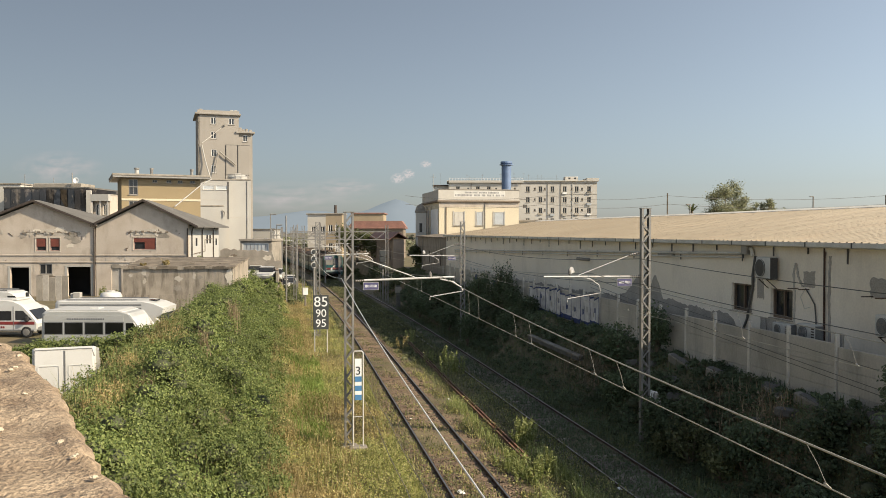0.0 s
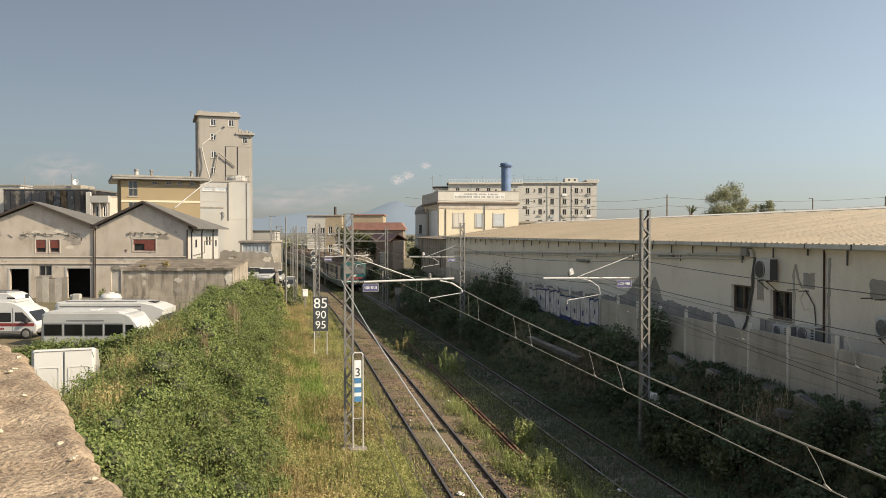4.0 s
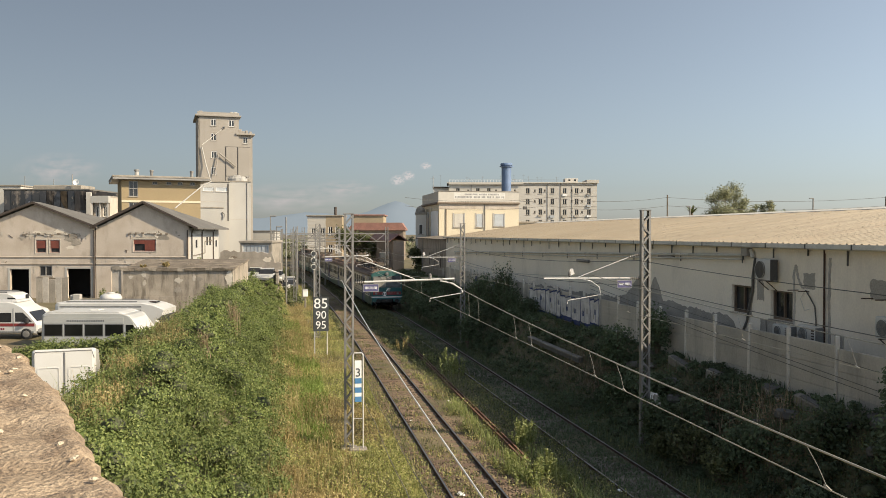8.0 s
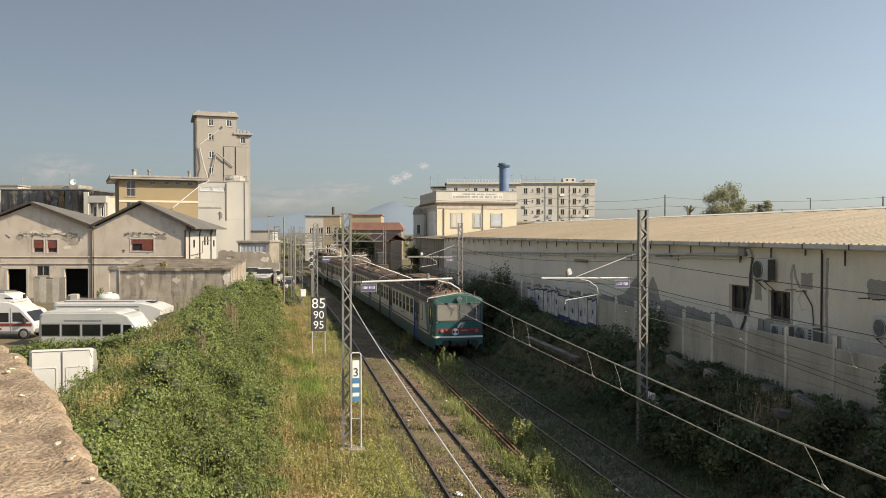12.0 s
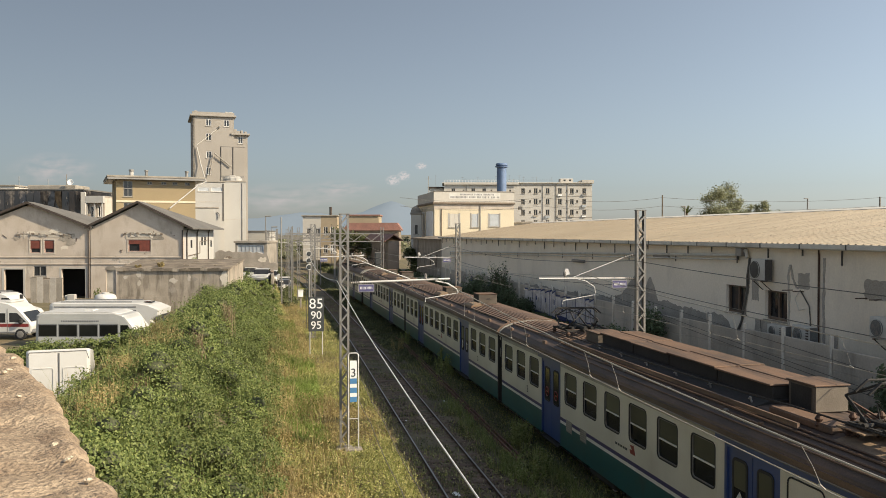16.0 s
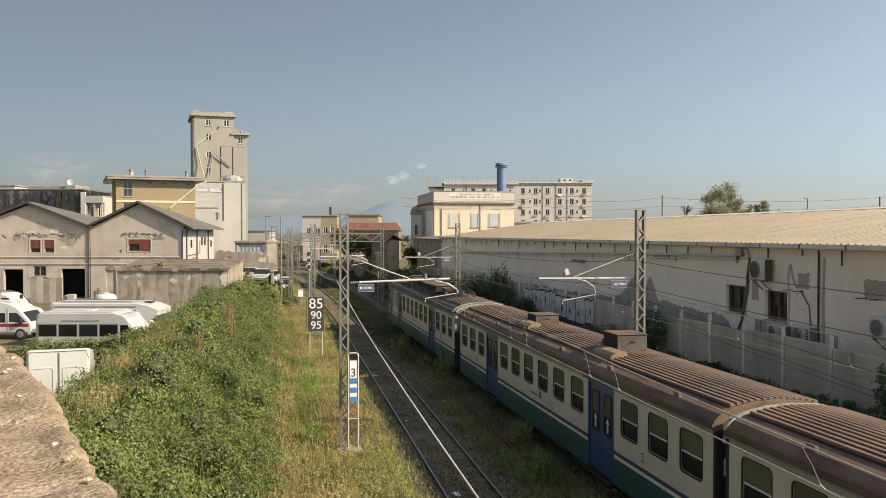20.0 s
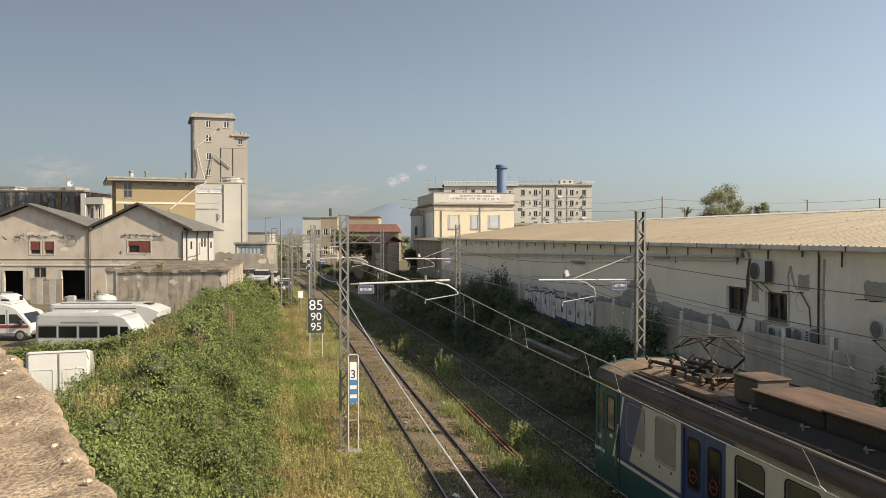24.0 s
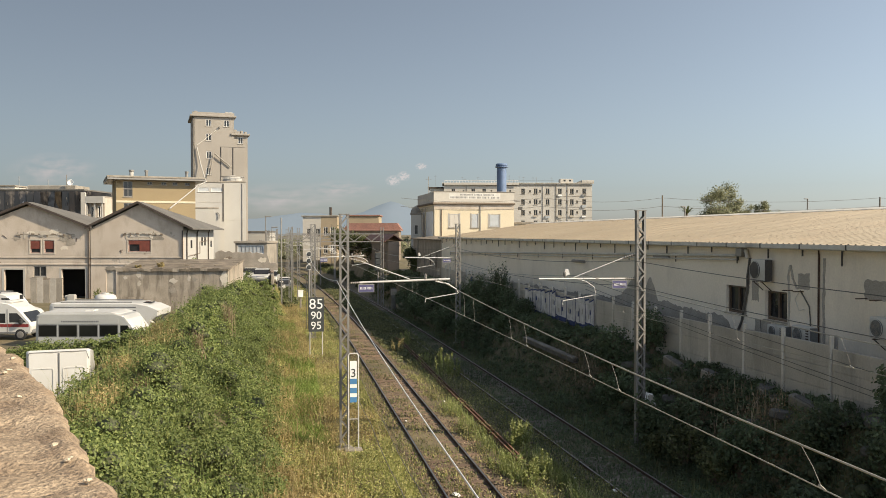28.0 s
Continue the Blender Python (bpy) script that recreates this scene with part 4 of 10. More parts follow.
def block(name, u, d, z0, w, depth, h, material, label, holes=(), turn=0.0, roof=None, parapet=0.0, group="", eave=0.0, glass=None, fr=None, cross=True):
    """A plain storeyed building that faces the bridge; holes are (x, z, w, h) on its front."""
    ob = thing(name, view_frame(u, d, z0, turn), label, "building", group)
    part("wall", Shape().wall(w, h, 0.3, [(x, x + a, z, z + b) for x, z, a, b in holes]), material, ob)
    part("side_wall", Shape().box(0, 0.3, 0.301, depth, 0, h), material, ob)
    part("side_wall", Shape().box(w - 0.3, w, 0.301, depth, 0, h), material, ob)
    part("back_wall", Shape().box(0.301, w - 0.301, depth - 0.3, depth, 0, h), material, ob)
    # a near-black sheet paints the dark of the room
    part("interior", Shape().box(0.31, w - 0.31, 1.2, 1.3, 0, h - 0.05), DARK, ob, "near-black sheet in place of an unlit room")
    e = eave
    part("roof", Shape().cbox(-e, w + e, -e, depth + e, h + 0.003, h + 0.28, 0.03), roof or CONCRETE, ob)
    if parapet:
        part("parapet", Shape().wall(w + 2 * e, parapet, 0.25, []).moved(pose(-e, -e, h + 0.284)), material, ob)
    for x, z, a, b in holes:
        window_in(ob, x, z, a, b, glass=glass, frame_mat=fr, cross=cross)
    return ob


def patch(parent, name, x, z, w, h, y, material, seed, label=""):
    """An uneven bare or stained area of plaster, a little proud of the wall."""
    pr = random.Random(seed)
    pts = []
    for i in range(17):
        a, k = 6.2832 * i / 17, pr.uniform(0.55, 1.1)
        pts.append((x + w / 2 + math.cos(a) * w / 2 * k, z + h / 2 + math.sin(a) * h / 2 * k))
    return part(name, Shape().prism(pts, y - 0.012, y - 0.004 + 0.0006 * pr.random(), "y"), material, parent, label)


def broken_course(parent, x0, x1, z, drop, seed):
    """A course of broken tiles left in the wall where a canopy was torn off."""
    pr = random.Random(seed)
    patch(parent, "bare_plaster", x0 - 0.1, z - 0.35, x1 - x0 + 0.3, 0.75, 0.0, WALLP, seed, "bare render where plaster fell off")
    patch(parent, "bare_plaster", x1 - 1.5, z - 0.75, 1.7, 1.0, -0.009, CONCRETE, seed + 1)
    x = x0
    while x < x1:
        wd = pr.uniform(0.12, 0.38)
        zz = z + pr.uniform(-0.04, 0.03) - drop * max(0.0, (x - x0) / (x1 - x0) - 0.55)
        hh = pr.uniform(0.05, 0.15)
        if pr.random() > 0.04:
            part("tile_fragment", Shape().box(x, x + wd - 0.015, -pr.uniform(0.04, 0.11), -0.006, zz, zz + hh, Matrix.Rotation(0, 4, "Y")), (GREYSTAIN, BROWNL, WALLP)[pr.randrange(3)], parent)
        if pr.random() > 0.55:
            part("tile_fragment", Shape().box(x + 0.04, x + wd * 0.8, -pr.uniform(0.03, 0.1), -0.006, zz - hh - 0.07, zz - 0.012), (GREYSTAIN, BROWNL, RENDERED)[pr.randrange(3)], parent)
        x += wd


def gable_hall(u, d, w, eave_h, ridge_h, depth, holes, z0=0.85, course=None, seed=1, apex=None, over=0.35):
    """One bay of the old workshop, gable to the bridge."""
    ob = thing("workshop", view_frame(u, d, z0), "weathered plaster workshop bay with a low gable", "building", "workshop bays")
    wall = Shape().wall(w, eave_h, 0.35, [(x, x + a, z, z + b) for x, z, a, b, k in holes])
    apex = apex or w / 2
    fall = (ridge_h - eave_h) / apex
    zr = ridge_h - fall * (w - apex)
    wall.prism([(0, eave_h), (w, eave_h), (w, max(zr, eave_h + 0.001)), (apex, ridge_h)], 0.0, 0.35, "y")
    part("wall", wall, WALLB, ob)
    part("side_wall", Shape().box(w - 0.3, w, 0.351, depth, 0, eave_h), SILOW, ob, "whitewashed side wall")
    pr = random.Random(seed)
    for q, y in enumerate((0.9, 4.4, 8.6)):
        part("downpipe", Shape().path([(w + 0.25, y - 0.1, eave_h - 0.1), (w + 0.09, y, eave_h - 0.5), (w + 0.09, y, 0)], 0.06, 7), EAVE, ob, "dark brown downpipe")
    for y, zz, hh in ((2.4, 5.0, 0.8), (6.2, 5.2, 0.9), (7.3, 5.2, 0.9), (9.7, 5.0, 0.7)):
        part("side_window", Shape().box(w + 0.002, w + 0.03, y, y + 0.5, zz, zz + hh), GLASS, ob)
    part("conduit", Shape().path([(w + 0.06, 1.5, 4.2), (w + 0.06, 5.5, 4.4), (w + 0.06, 5.5, 5.6), (w + 0.06, 8.2, 5.7)], 0.035, 6), FRAMEB, ob)
    part("side_wall", Shape().box(0, 0.3, 0.351, depth, 0, eave_h), WALLB, ob)
    part("back_wall", Shape().box(0.301, w - 0.301, depth - 0.3, depth, 0, eave_h - 0.1), WALLB, ob)
    for zz, hh in ((4.05, 0.13), (3.36, 0.17)):
        part("floor_band", Shape().cbox(0, w, -0.09, -0.003, zz, zz + hh, 0.03), WALLB, ob)
    part("interior", Shape().box(0.31, w - 0.31, 3.5, 3.6, 0, eave_h), DARK, ob, "near-black sheet in place of the unlit workshop depth")
    ov, hip = 0.52, 1.0
    zo = ridge_h + 0.16 - fall * (w + over - apex)
    zl = ridge_h + 0.16 - fall * (apex + 0.35)
    for q, (xe, ze) in enumerate(((-0.35, zl), (w + over, zo))):
        top = [(apex, -ov, ridge_h + 0.30), (apex, hip, ridge_h + 0.30), (xe, depth + 0.3, ze + 0.14), (xe, -ov, ze + 0.14)]
        low2 = [(x, y, z - 0.14) for x, y, z in top]
        part("roof_slope", Shape().add(top + low2, [(0, 1, 2, 3), (7, 6, 5, 4), (0, 4, 5, 1), (1, 5, 6, 2), (2, 6, 7, 3), (3, 7, 4, 0)]), SLATE, ob, "grey roofing")
        part("bargeboard", Shape().prism([(apex, ridge_h + 0.10), (apex, ridge_h + 0.33), (xe, ze + 0.17), (xe, ze - 0.06)], -ov - 0.06, -ov - 0.003, "y"), EAVE, ob, "dark brown bargeboard")
    top = [(apex, hip + 0.004, ridge_h + 0.30), (w + over, depth + 0.304, zo + 0.14), (-0.35, depth + 0.304, zl + 0.14)]
    part("back_hip", Shape().add(top + [(x, y, z - 0.12) for x, y, z in top], [(0, 1, 2), (5, 4, 3), (0, 3, 4, 1), (1, 4, 5, 2), (2, 5, 3, 0)]), SLATE, ob, "grey roofing")
    part("valley_pipe", Shape().tube((w - 0.05, -0.09, 0), (w - 0.05, -0.09, eave_h - 0.2), 0.07, 8), EAVE, ob, "dark brown downpipe in the valley")
    if course:
        broken_course(ob, *course, seed)
    for q in range(13):
        x, z = pr.uniform(0.3, w - 1.3), pr.uniform(0.4, 6.4)
        if all(x + 1.4 < hx or x > hx + ha or z + 0.9 < hz or z > hz + hb for hx, hz, ha, hb, k in holes):
            patch(ob, "plaster_patch", x, z, pr.uniform(0.35, 1.3), pr.uniform(0.25, 0.9), -0.0012 * q, (GREYSTAIN, PALEP, WALLP, PALEP)[q % 4], seed * 50 + q)
    # a torn edge of plaster under the gable, streaks below the bands and rusty old fixings
    for q in range(16):
        x = pr.uniform(0.2, w - 0.5)
        z = pr.choice((3.9, 3.2, eave_h - 0.3))
        hh = pr.uniform(0.25, 1.1)
        if all(x + 0.5 < hx or x > hx + ha or z - hh > hz + hb or z < hz for hx, hz, ha, hb, k in holes):
            patch(ob, "water_streak", x, z - hh, pr.uniform(0.08, 0.35), hh, -0.013 - 0.0007 * q, (GREYSTAIN, WALLP)[q % 2], seed * 90 + q)
    for q in range(7):
        x, z = pr.uniform(0.4, w - 0.6), pr.uniform(3.6, 6.9)
        part("wall_fixing", Shape().bar((x, -0.03, z), (x + pr.uniform(-0.5, 0.5), -0.03, z + pr.uniform(-0.35, 0.1)), 0.035, 0.035), RAIL, ob)
    for x, z, a, b, k in holes:
        if k == "plain":
            window_in(ob, x, z, a, b, cross=True, frame_mat=GUTTER)
        elif k in ("window", "red"):
            win = window_in(ob, x, z, a, b, cross=False, frame_mat=FRAMEPINK, sill=False)
            part("board", Shape().box(x + (0.08 if k == "window" else a * 0.5), x + a - 0.08, 0.02, 0.045, z + (b * 0.35 if k == "window" else 0.1), z + b - 0.08), REDP, win, "rust-red board")
            if k == "red":
                part("board", Shape().box(x + 0.08, x + a * 0.5 - 0.004, 0.02, 0.045, z + b * 0.62, z + b - 0.08), REDP, win, "rust-red board")
            part("surround", Shape().ring(x - 0.09, x + a + 0.09, z - 0.08, z + b + 0.08, 0.02, 0.085, -0.03, 0.0, "y", True), WALLP, win, "thin pale window surround")
        elif k == "blind":
            part("blocked_door", Shape().box(x, x + a, 0.12, 0.3, z, z + b), RENDERED, ob, "doorway walled up with bare render")
            patch(ob, "plaster_patch", x - 0.15, z + b - 0.25, a + 0.3, 0.55, -0.02, CONCRETE, 77)
        elif k == "door":
            part("door_frame", Shape().box(x - 0.2, x - 0.002, -0.03, 0.3, z, z + b + 0.16).box(x + a + 0.002, x + a + 0.2, -0.03, 0.3, z, z + b + 0.16).box(x - 0.002, x + a + 0.002, -0.03, 0.3, z + b + 0.002, z + b + 0.16), SILOW, ob)
    return ob


gable_hall(-46.9, 83, 11.9, 7.0, 9.3, 11, [(6.0, 4.52, 1.05, 1.3, "window"), (7.4, 4.52, 1.0, 1.3, "window"), (3.4, 0.0, 1.9, 2.9, "door"), (9.1, 0.02, 2.35, 2.93, "door"), (6.3, 2.2, 1.3, 1.05, "plain")], course=(4.65, 10.2, 6.35, 0.1), seed=2)
gable_hall(-34.9, 83, 9.2, 7.0, 9.35, 11, [(3.72, 4.65, 2.25, 1.22, "red"), (1.5, 0.3, 1.0, 2.7, "blind")], course=(3.2, 7.2, 6.42, 0.25), seed=3, apex=4.85, over=1.1)
gable_hall(-60.0, 83, 12.9, 7.0, 9.3, 11, [(6.0, 0.0, 2.6, 3.0, "door")], seed=4)

SHEDWALL = mat("streaked_shed_render", (0.37, 0.32, 0.255), (0.27, 0.23, 0.18), scale=0.9, fine=16, grain=0.2, bump=0.35, stain=(0.115, 0.095, 0.07), stain_amount=0.8, stain_scale=(1.9, 1.9, 0.35), stain_cut=(0.47, 0.63))
SHEDROOF = mat("weathered_shed_roof", (0.25, 0.205, 0.155), (0.15, 0.125, 0.095), scale=1.2, fine=14, grain=0.3, bump=0.5, stain=(0.085, 0.07, 0.05), stain_amount=0.8, stain_scale=(0.7, 1.5, 1), stain_cut=(0.45, 0.6))
shed = thing("outbuilding", view_frame(-27.0, 69.5, 0.6), "low grey concrete shed with a roof sloping up to the back", "building")
part("wall", Shape().box(0, 9.2, 0, 0.3, 0, 3.62), SHEDWALL, shed, "stained concrete front wall")
for x0 in (0.0, 8.9):
    part("side_wall", Shape().prism([(0.301, 0), (5.2, 0), (5.2, 4.2), (0.301, 3.66)], x0, x0 + 0.3, "x"), SHEDWALL, shed)
part("roof", Shape().prism([(-0.05, 3.64), (5.5, 4.26), (5.5, 4.42), (-0.05, 3.78)], -0.05, 9.25, "x"), SHEDROOF, shed, "dark weathered roof slab")
sr = random.Random(41)
for k in range(16):
    x = -0.1 + k * 0.585
    part("broken_edge", Shape().prism([(x, 3.60 + sr.uniform(-0.05, 0.05)), (x + 0.58, 3.60 + sr.uniform(-0.07, 0.04)), (x + 0.58, 3.82 + sr.uniform(-0.04, 0.05)), (x + 0.3, 3.82 + sr.uniform(-0.03, 0.06)), (x, 3.82 + sr.uniform(-0.04, 0.05))], -0.16 + sr.uniform(-0.03, 0.03), -0.055, "y"), SHEDROOF if k % 4 else SHEDWALL, shed)
for k in range(12):
    x, y = sr.uniform(0.2, 8.3), sr.uniform(0.4, 4.6)
    part("roof_rubble", Shape().cbox(x, x + sr.uniform(0.15, 0.6), y, y + sr.uniform(0.1, 0.3), 3.7 + 0.1117 * y, 3.84 + 0.1117 * y, 0.02), SHEDROOF, shed)
for k in range(9):
    patch(shed, "bare_patch", sr.uniform(0.2, 8.0), sr.uniform(1.5, 3.2), sr.uniform(0.3, 0.9), sr.uniform(0.3, 0.8), -0.0012 * k, (WALLP, GREYSTAIN)[k % 2], 900 + k)
patch(shed, "bare_patch", 8.5, 2.2, 0.7, 1.5, -0.0125, PALEP, 915, "pale broken plaster at the corner")
part("wall_base", Shape().box(-0.06, 9.2, -0.09, -0.03, 0, 1.45), SHEDWALL, shed)
low = block("boundary_building", -25.0, 101, 0.8, 3.8, 6, 5.35, CONCRETE, "low grey building with a metal shutter beyond the shed", [(0.25, 4.1, 3.2, 1.05)], glass=SHUTTER, eave=0.15, cross=False)
for k in range(7):
    part("shutter_rib", Shape().box(0.3 + k * 0.46, 0.34 + k * 0.46, 0.08, 0.115, 4.15, 5.1), GUTTER, low)
cw = thing("crumbling_wall", view_frame(-26.6, 98, 0.8), "crumbling pale plastered wall beside the lane", "wall")
cwr = random.Random(51)
part("wall", Shape().prism([(0, 0), (7.2, 0)] + [(7.2 - 0.4 * k, 4.5 - 0.06 * (18 - k) * 0.3 + cwr.uniform(-0.22, 0.1) - (1.0 if k < 3 else 0)) for k in range(19)], 0, 0.35, "y"), GREYSTAIN, cw)
for k in range(9):
    patch(cw, "bare_patch", cwr.uniform(0.2, 6.0), cwr.uniform(0.5, 3.6), cwr.uniform(0.4, 1.3), cwr.uniform(0.3, 1.0), -0.0015 * k, (GREYSTAIN, PALEP, BROWNL)[k % 3], 800 + k)

ochre = block("ochre_building", -47.67, 122.4, 0.85, 11.2, 12, 14.35, OCHRE, "ochre office block with an overhanging flat roof", turn=24, holes=[(1.0, 11.9, 1.25, 2.3), (1.0, 9.4, 1.25, 1.6), (4.3, 13.75, 0.7, 0.42), (6.3, 13.75, 0.7, 0.42), (7.9, 13.75, 0.7, 0.42), (9.7, 13.75, 0.7, 0.42)], roof=GUTTER, eave=1.25, fr=GUTTER)
part("fascia", Shape().cbox(-1.3, 12.5, -1.3, 13.3, 14.64, 14.93, 0.04), CONCRETE, ochre, "grey-brown roof fascia")
part("string_course", Shape().box(0, 11.2, -0.07, -0.003, 11.05, 11.35), YELLOW, ochre)
part("transom", Shape().box(1.0, 2.25, -0.02, 0.1, 13.0, 13.12), GUTTER, ochre)
for x, r0 in ((2.2, 0.3), (4.3, 0.22), (10.1, 0.22)):
    vs = part("vent_stack", Shape().tube((x, 1.2, 14.955), (x, 1.2, 15.7), r0, 10), SILOW if x < 3 else STEEL, ochre, "vent stack")
    part("cowl", Shape().tube((x, 1.2, 15.701), (x, 1.2, 15.95), r0 * 1.3, 10), STEEL, vs)

# ---- grain silo tower ----
tw = thing("silo_tower", view_frame(-51.75, 173.93, 1.15, 19), "tall beige concrete silo tower with a stepped roof", "building")
tholes = [(2.6, 28.6, 1.05, 1.45), (6.25, 28.6, 1.1, 1.4), (2.6, 25.6, 1.1, 1.45), (2.67, 21.9, 1.05, 1.45), (2.65, 18.5, 1.05, 1.5)]
TW = 8.3
part("wall", Shape().wall(TW, 30.55, 0.35, [(x, x + a, z, z + b) for x, z, a, b in tholes]), TOWERM, tw)
part("side_wall", Shape().wall(11.0, 30.55, 0.35, [(2.0, 3.0, 26.5, 28.0), (2.0, 3.0, 22.0, 23.5), (6.5, 7.5, 26.5, 28.0)]).moved(pose(0, 11.0, 0, 0, 0, -90)), TOWERM, tw)
part("side_wall", Shape().box(TW - 0.35, TW, 0.351, 11, 0, 30.55).box(0.351, TW - 0.351, 10.6, 11, 0, 30.55), TOWERM, tw)
part("interior", Shape().box(0.36, TW - 0.36, 1.5, 1.6, 0, 30.2), DARK, tw)
part("roof", Shape().cbox(-0.55, TW + 0.45, -0.55, 11.6, 30.553, 30.95, 0.06), TOWERM, tw)
part("parapet", Shape().wall(TW + 0.2, 0.55, 0.2, []).moved(pose(-0.1, -0.1, 30.954)), TOWERM, tw)
for x in (0.3, 6.6, 7.4):
    part("roof_clutter", Shape().cbox(x, x + 0.7, 1.0, 1.8, 31.0, 31.85, 0.05), TOWERM if x < 1 else SILOW, tw)
for x, z, a, b in tholes:
    window_in(tw, x, z, a, b)
part("stair_bay", Shape().wall(2.85, 26.9, 0.35, [(0.85, 1.8, 25.2, 26.6)]).moved(pose(TW + 0.001, 0.4, 0)), TOWERM, tw)
window_in(tw, TW + 0.86, 25.2, 0.95, 1.4, y=0.4)
part("stair_side", Shape().box(TW + 2.5, TW + 2.85, 0.751, 10, 0, 26.9).box(TW + 0.001, TW + 2.499, 9.7, 10, 0, 26.9), TOWERM, tw)
part("stair_interior", Shape().box(TW + 0.01, TW + 2.49, 1.5, 1.6, 0, 26.4), DARK, tw)
part("stair_roof", Shape().cbox(TW - 0.6, TW + 3.3, -0.35, 10.6, 26.903, 27.3, 0.05), TOWERM, tw)
for x, h in ((TW + 0.1, 0.9), (TW + 0.7, 0.55), (TW + 1.4, 0.7), (TW + 2.2, 0.5)):
    part("roof_clutter", Shape().cbox(x, x + 0.55, 0.6, 1.6, 27.304, 27.304 + h, 0.05), TOWERM, tw)
# two tall panels outlined by dark strips
for x0, x1 in ((5.65, 7.85), (8.12, 10.55)):
    part("panel", Shape().cbox(x0, x1, -0.16, -0.004 if x1 < TW else 0.395, 0, 24.3, 0.03), TOWERM, tw)
part("joint", Shape().box(7.86, 8.11, -0.03, -0.005, 0, 24.3), EDGEK, tw, "dark strip between the panels")
part("joint", Shape().box(5.5, 5.64, -0.03, -0.005, 0, 24.35), EDGEK, tw)
part("joint", Shape().box(5.5, 10.6, -0.05, -0.005, 24.31, 24.42), EDGEK, tw)
# grain chutes
part("drop_pipe", Shape().path([(0.75, -0.35, 24.1), (1.5, -0.6, 20.6), (2.3, -2.0, 17.4), (2.35, -3.5, 16.9)], 0.13, 8), SILOW, tw, "pale steel grain chute")
chute = [tw.matrix_basis.inverted() @ view_frame(u, d, z).translation for u, d, z in ((-46.1, 164.0, 17.6), (-36.6, 125.0, 14.4), (-30.9, 95.0, 10.2))]
part("drop_pipe", Shape().path(chute, 0.075, 8), SILOW, tw, "long pale grain chute")
part("drop_pipe", Shape().path([(7.6, -0.5, 20.2), (4.3, -0.5, 22.9), (4.05, -0.5, 22.6), (3.3, -0.7, 18.2)], 0.13, 7), TOWERM, tw)
part("floodlight", Shape().cbox(5.2, 5.5, -0.45, -0.005, 28.25, 28.6, 0.04), GUTTER, tw)
part("cable_run", Shape().path([(0.8, -0.06, 24.6), (2.4, -0.06, 25.9), (5.2, -0.06, 28.3)], 0.05, 5), PALEGUT, tw)

sil = block("silo_block", -49.02, 166.2, 0.8, 5.6, 9, 16.75, SILOW, "white silo block with a flat roof beside the tower", turn=18, holes=[(0.5, 14.9, 2.1, 0.85), (3.0, 14.9, 2.3, 0.85)], eave=0.15, cross=False, glass=SHUTTER)
part("joint", Shape().box(5.2, 5.5, -0.05, -0.004, 9, 16.5), EDGEK, sil)
part("seam", Shape().box(0.0, 5.2, -0.04, -0.004, 12.8, 12.9), RENDERED, sil)
sil2 = block("silo_block", -44.27, 169.7, 0.8, 4.35, 8, 16.95, SILOW, "tall white silo bin joined to the tower", [], turn=18, eave=0.1)
part("seam", Shape().box(0.0, 4.3, -0.04, -0.004, 9.3, 9.38), RENDERED, sil2)
part("downpipe", Shape().tube((3.6, -0.1, 0.5), (3.6, -0.1, 16.8), 0.07, 6), GUTTER, sil2)
sil3 = block("silo_block", -49.65, 158.1, 0.8, 7.1, 7, 11.3, SILOW, "lower white silo block with a flat roof", [], turn=18, eave=0.1)
part("pipe", Shape().path([(6.9, -0.15, 10.6), (7.3, -0.3, 10.2), (7.2, -0.3, 9.4)], 0.1, 6), GUTTER, sil3)
hp = part("hopper", Shape().lathe([(2.0, 17.24), (2.0, 17.7), (1.5, 18.2), (0.4, 18.5)], 14, pose(1.9, 2.2, 0)), SILOW, sil2, "low conical hopper lid")
part("guard_rail", Shape().path([(1.9 + 2.3 * math.cos(a * 0.3307), 2.2 + 2.3 * math.sin(a * 0.3307), 18.2) for a in range(20)], 0.06, 5), GUTTER, hp)
for a in range(10):
    part("rail_post", Shape().tube((1.9 + 2.3 * math.cos(a * 0.628), 2.2 + 2.3 * math.sin(a * 0.628), 17.24), (1.9 + 2.3 * math.cos(a * 0.628), 2.2 + 2.3 * math.sin(a * 0.628), 18.2), 0.05, 5), GUTTER, hp)

dk = block("glass_building", -79.6, 150, 0.8, 15.4, 14, 14.25, FACADEGLASS, "dark glass-clad office block with rooftop plant", [], roof=SLATE, eave=0.12)
gp = random.Random(17)
for k in range(12):
    for r2 in range(4):
        # panes lean a little this way and that, so each mirrors another piece of sky or street
        m = pose(0.72 + k * 1.27, -0.09, 1.75 + r2 * 3.55, gp.uniform(-4, 6), 0, gp.uniform(-9, 9))
        part("glass_panel", Shape().cbox(-0.6, 0.6, -0.02, 0.02, -1.7, 1.7, 0.008, m), MIRROR if gp.random() < 0.3 else FACADEGLASS, dk)
        # small mirror shapes drawn in as bright reflections in the pane
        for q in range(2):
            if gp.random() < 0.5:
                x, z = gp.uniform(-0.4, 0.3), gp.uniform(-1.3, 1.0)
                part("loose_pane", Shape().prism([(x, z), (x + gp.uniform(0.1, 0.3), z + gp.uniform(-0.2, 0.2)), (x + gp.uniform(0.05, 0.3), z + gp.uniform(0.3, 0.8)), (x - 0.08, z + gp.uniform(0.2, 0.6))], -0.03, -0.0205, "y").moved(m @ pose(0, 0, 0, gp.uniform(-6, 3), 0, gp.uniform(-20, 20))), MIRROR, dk)
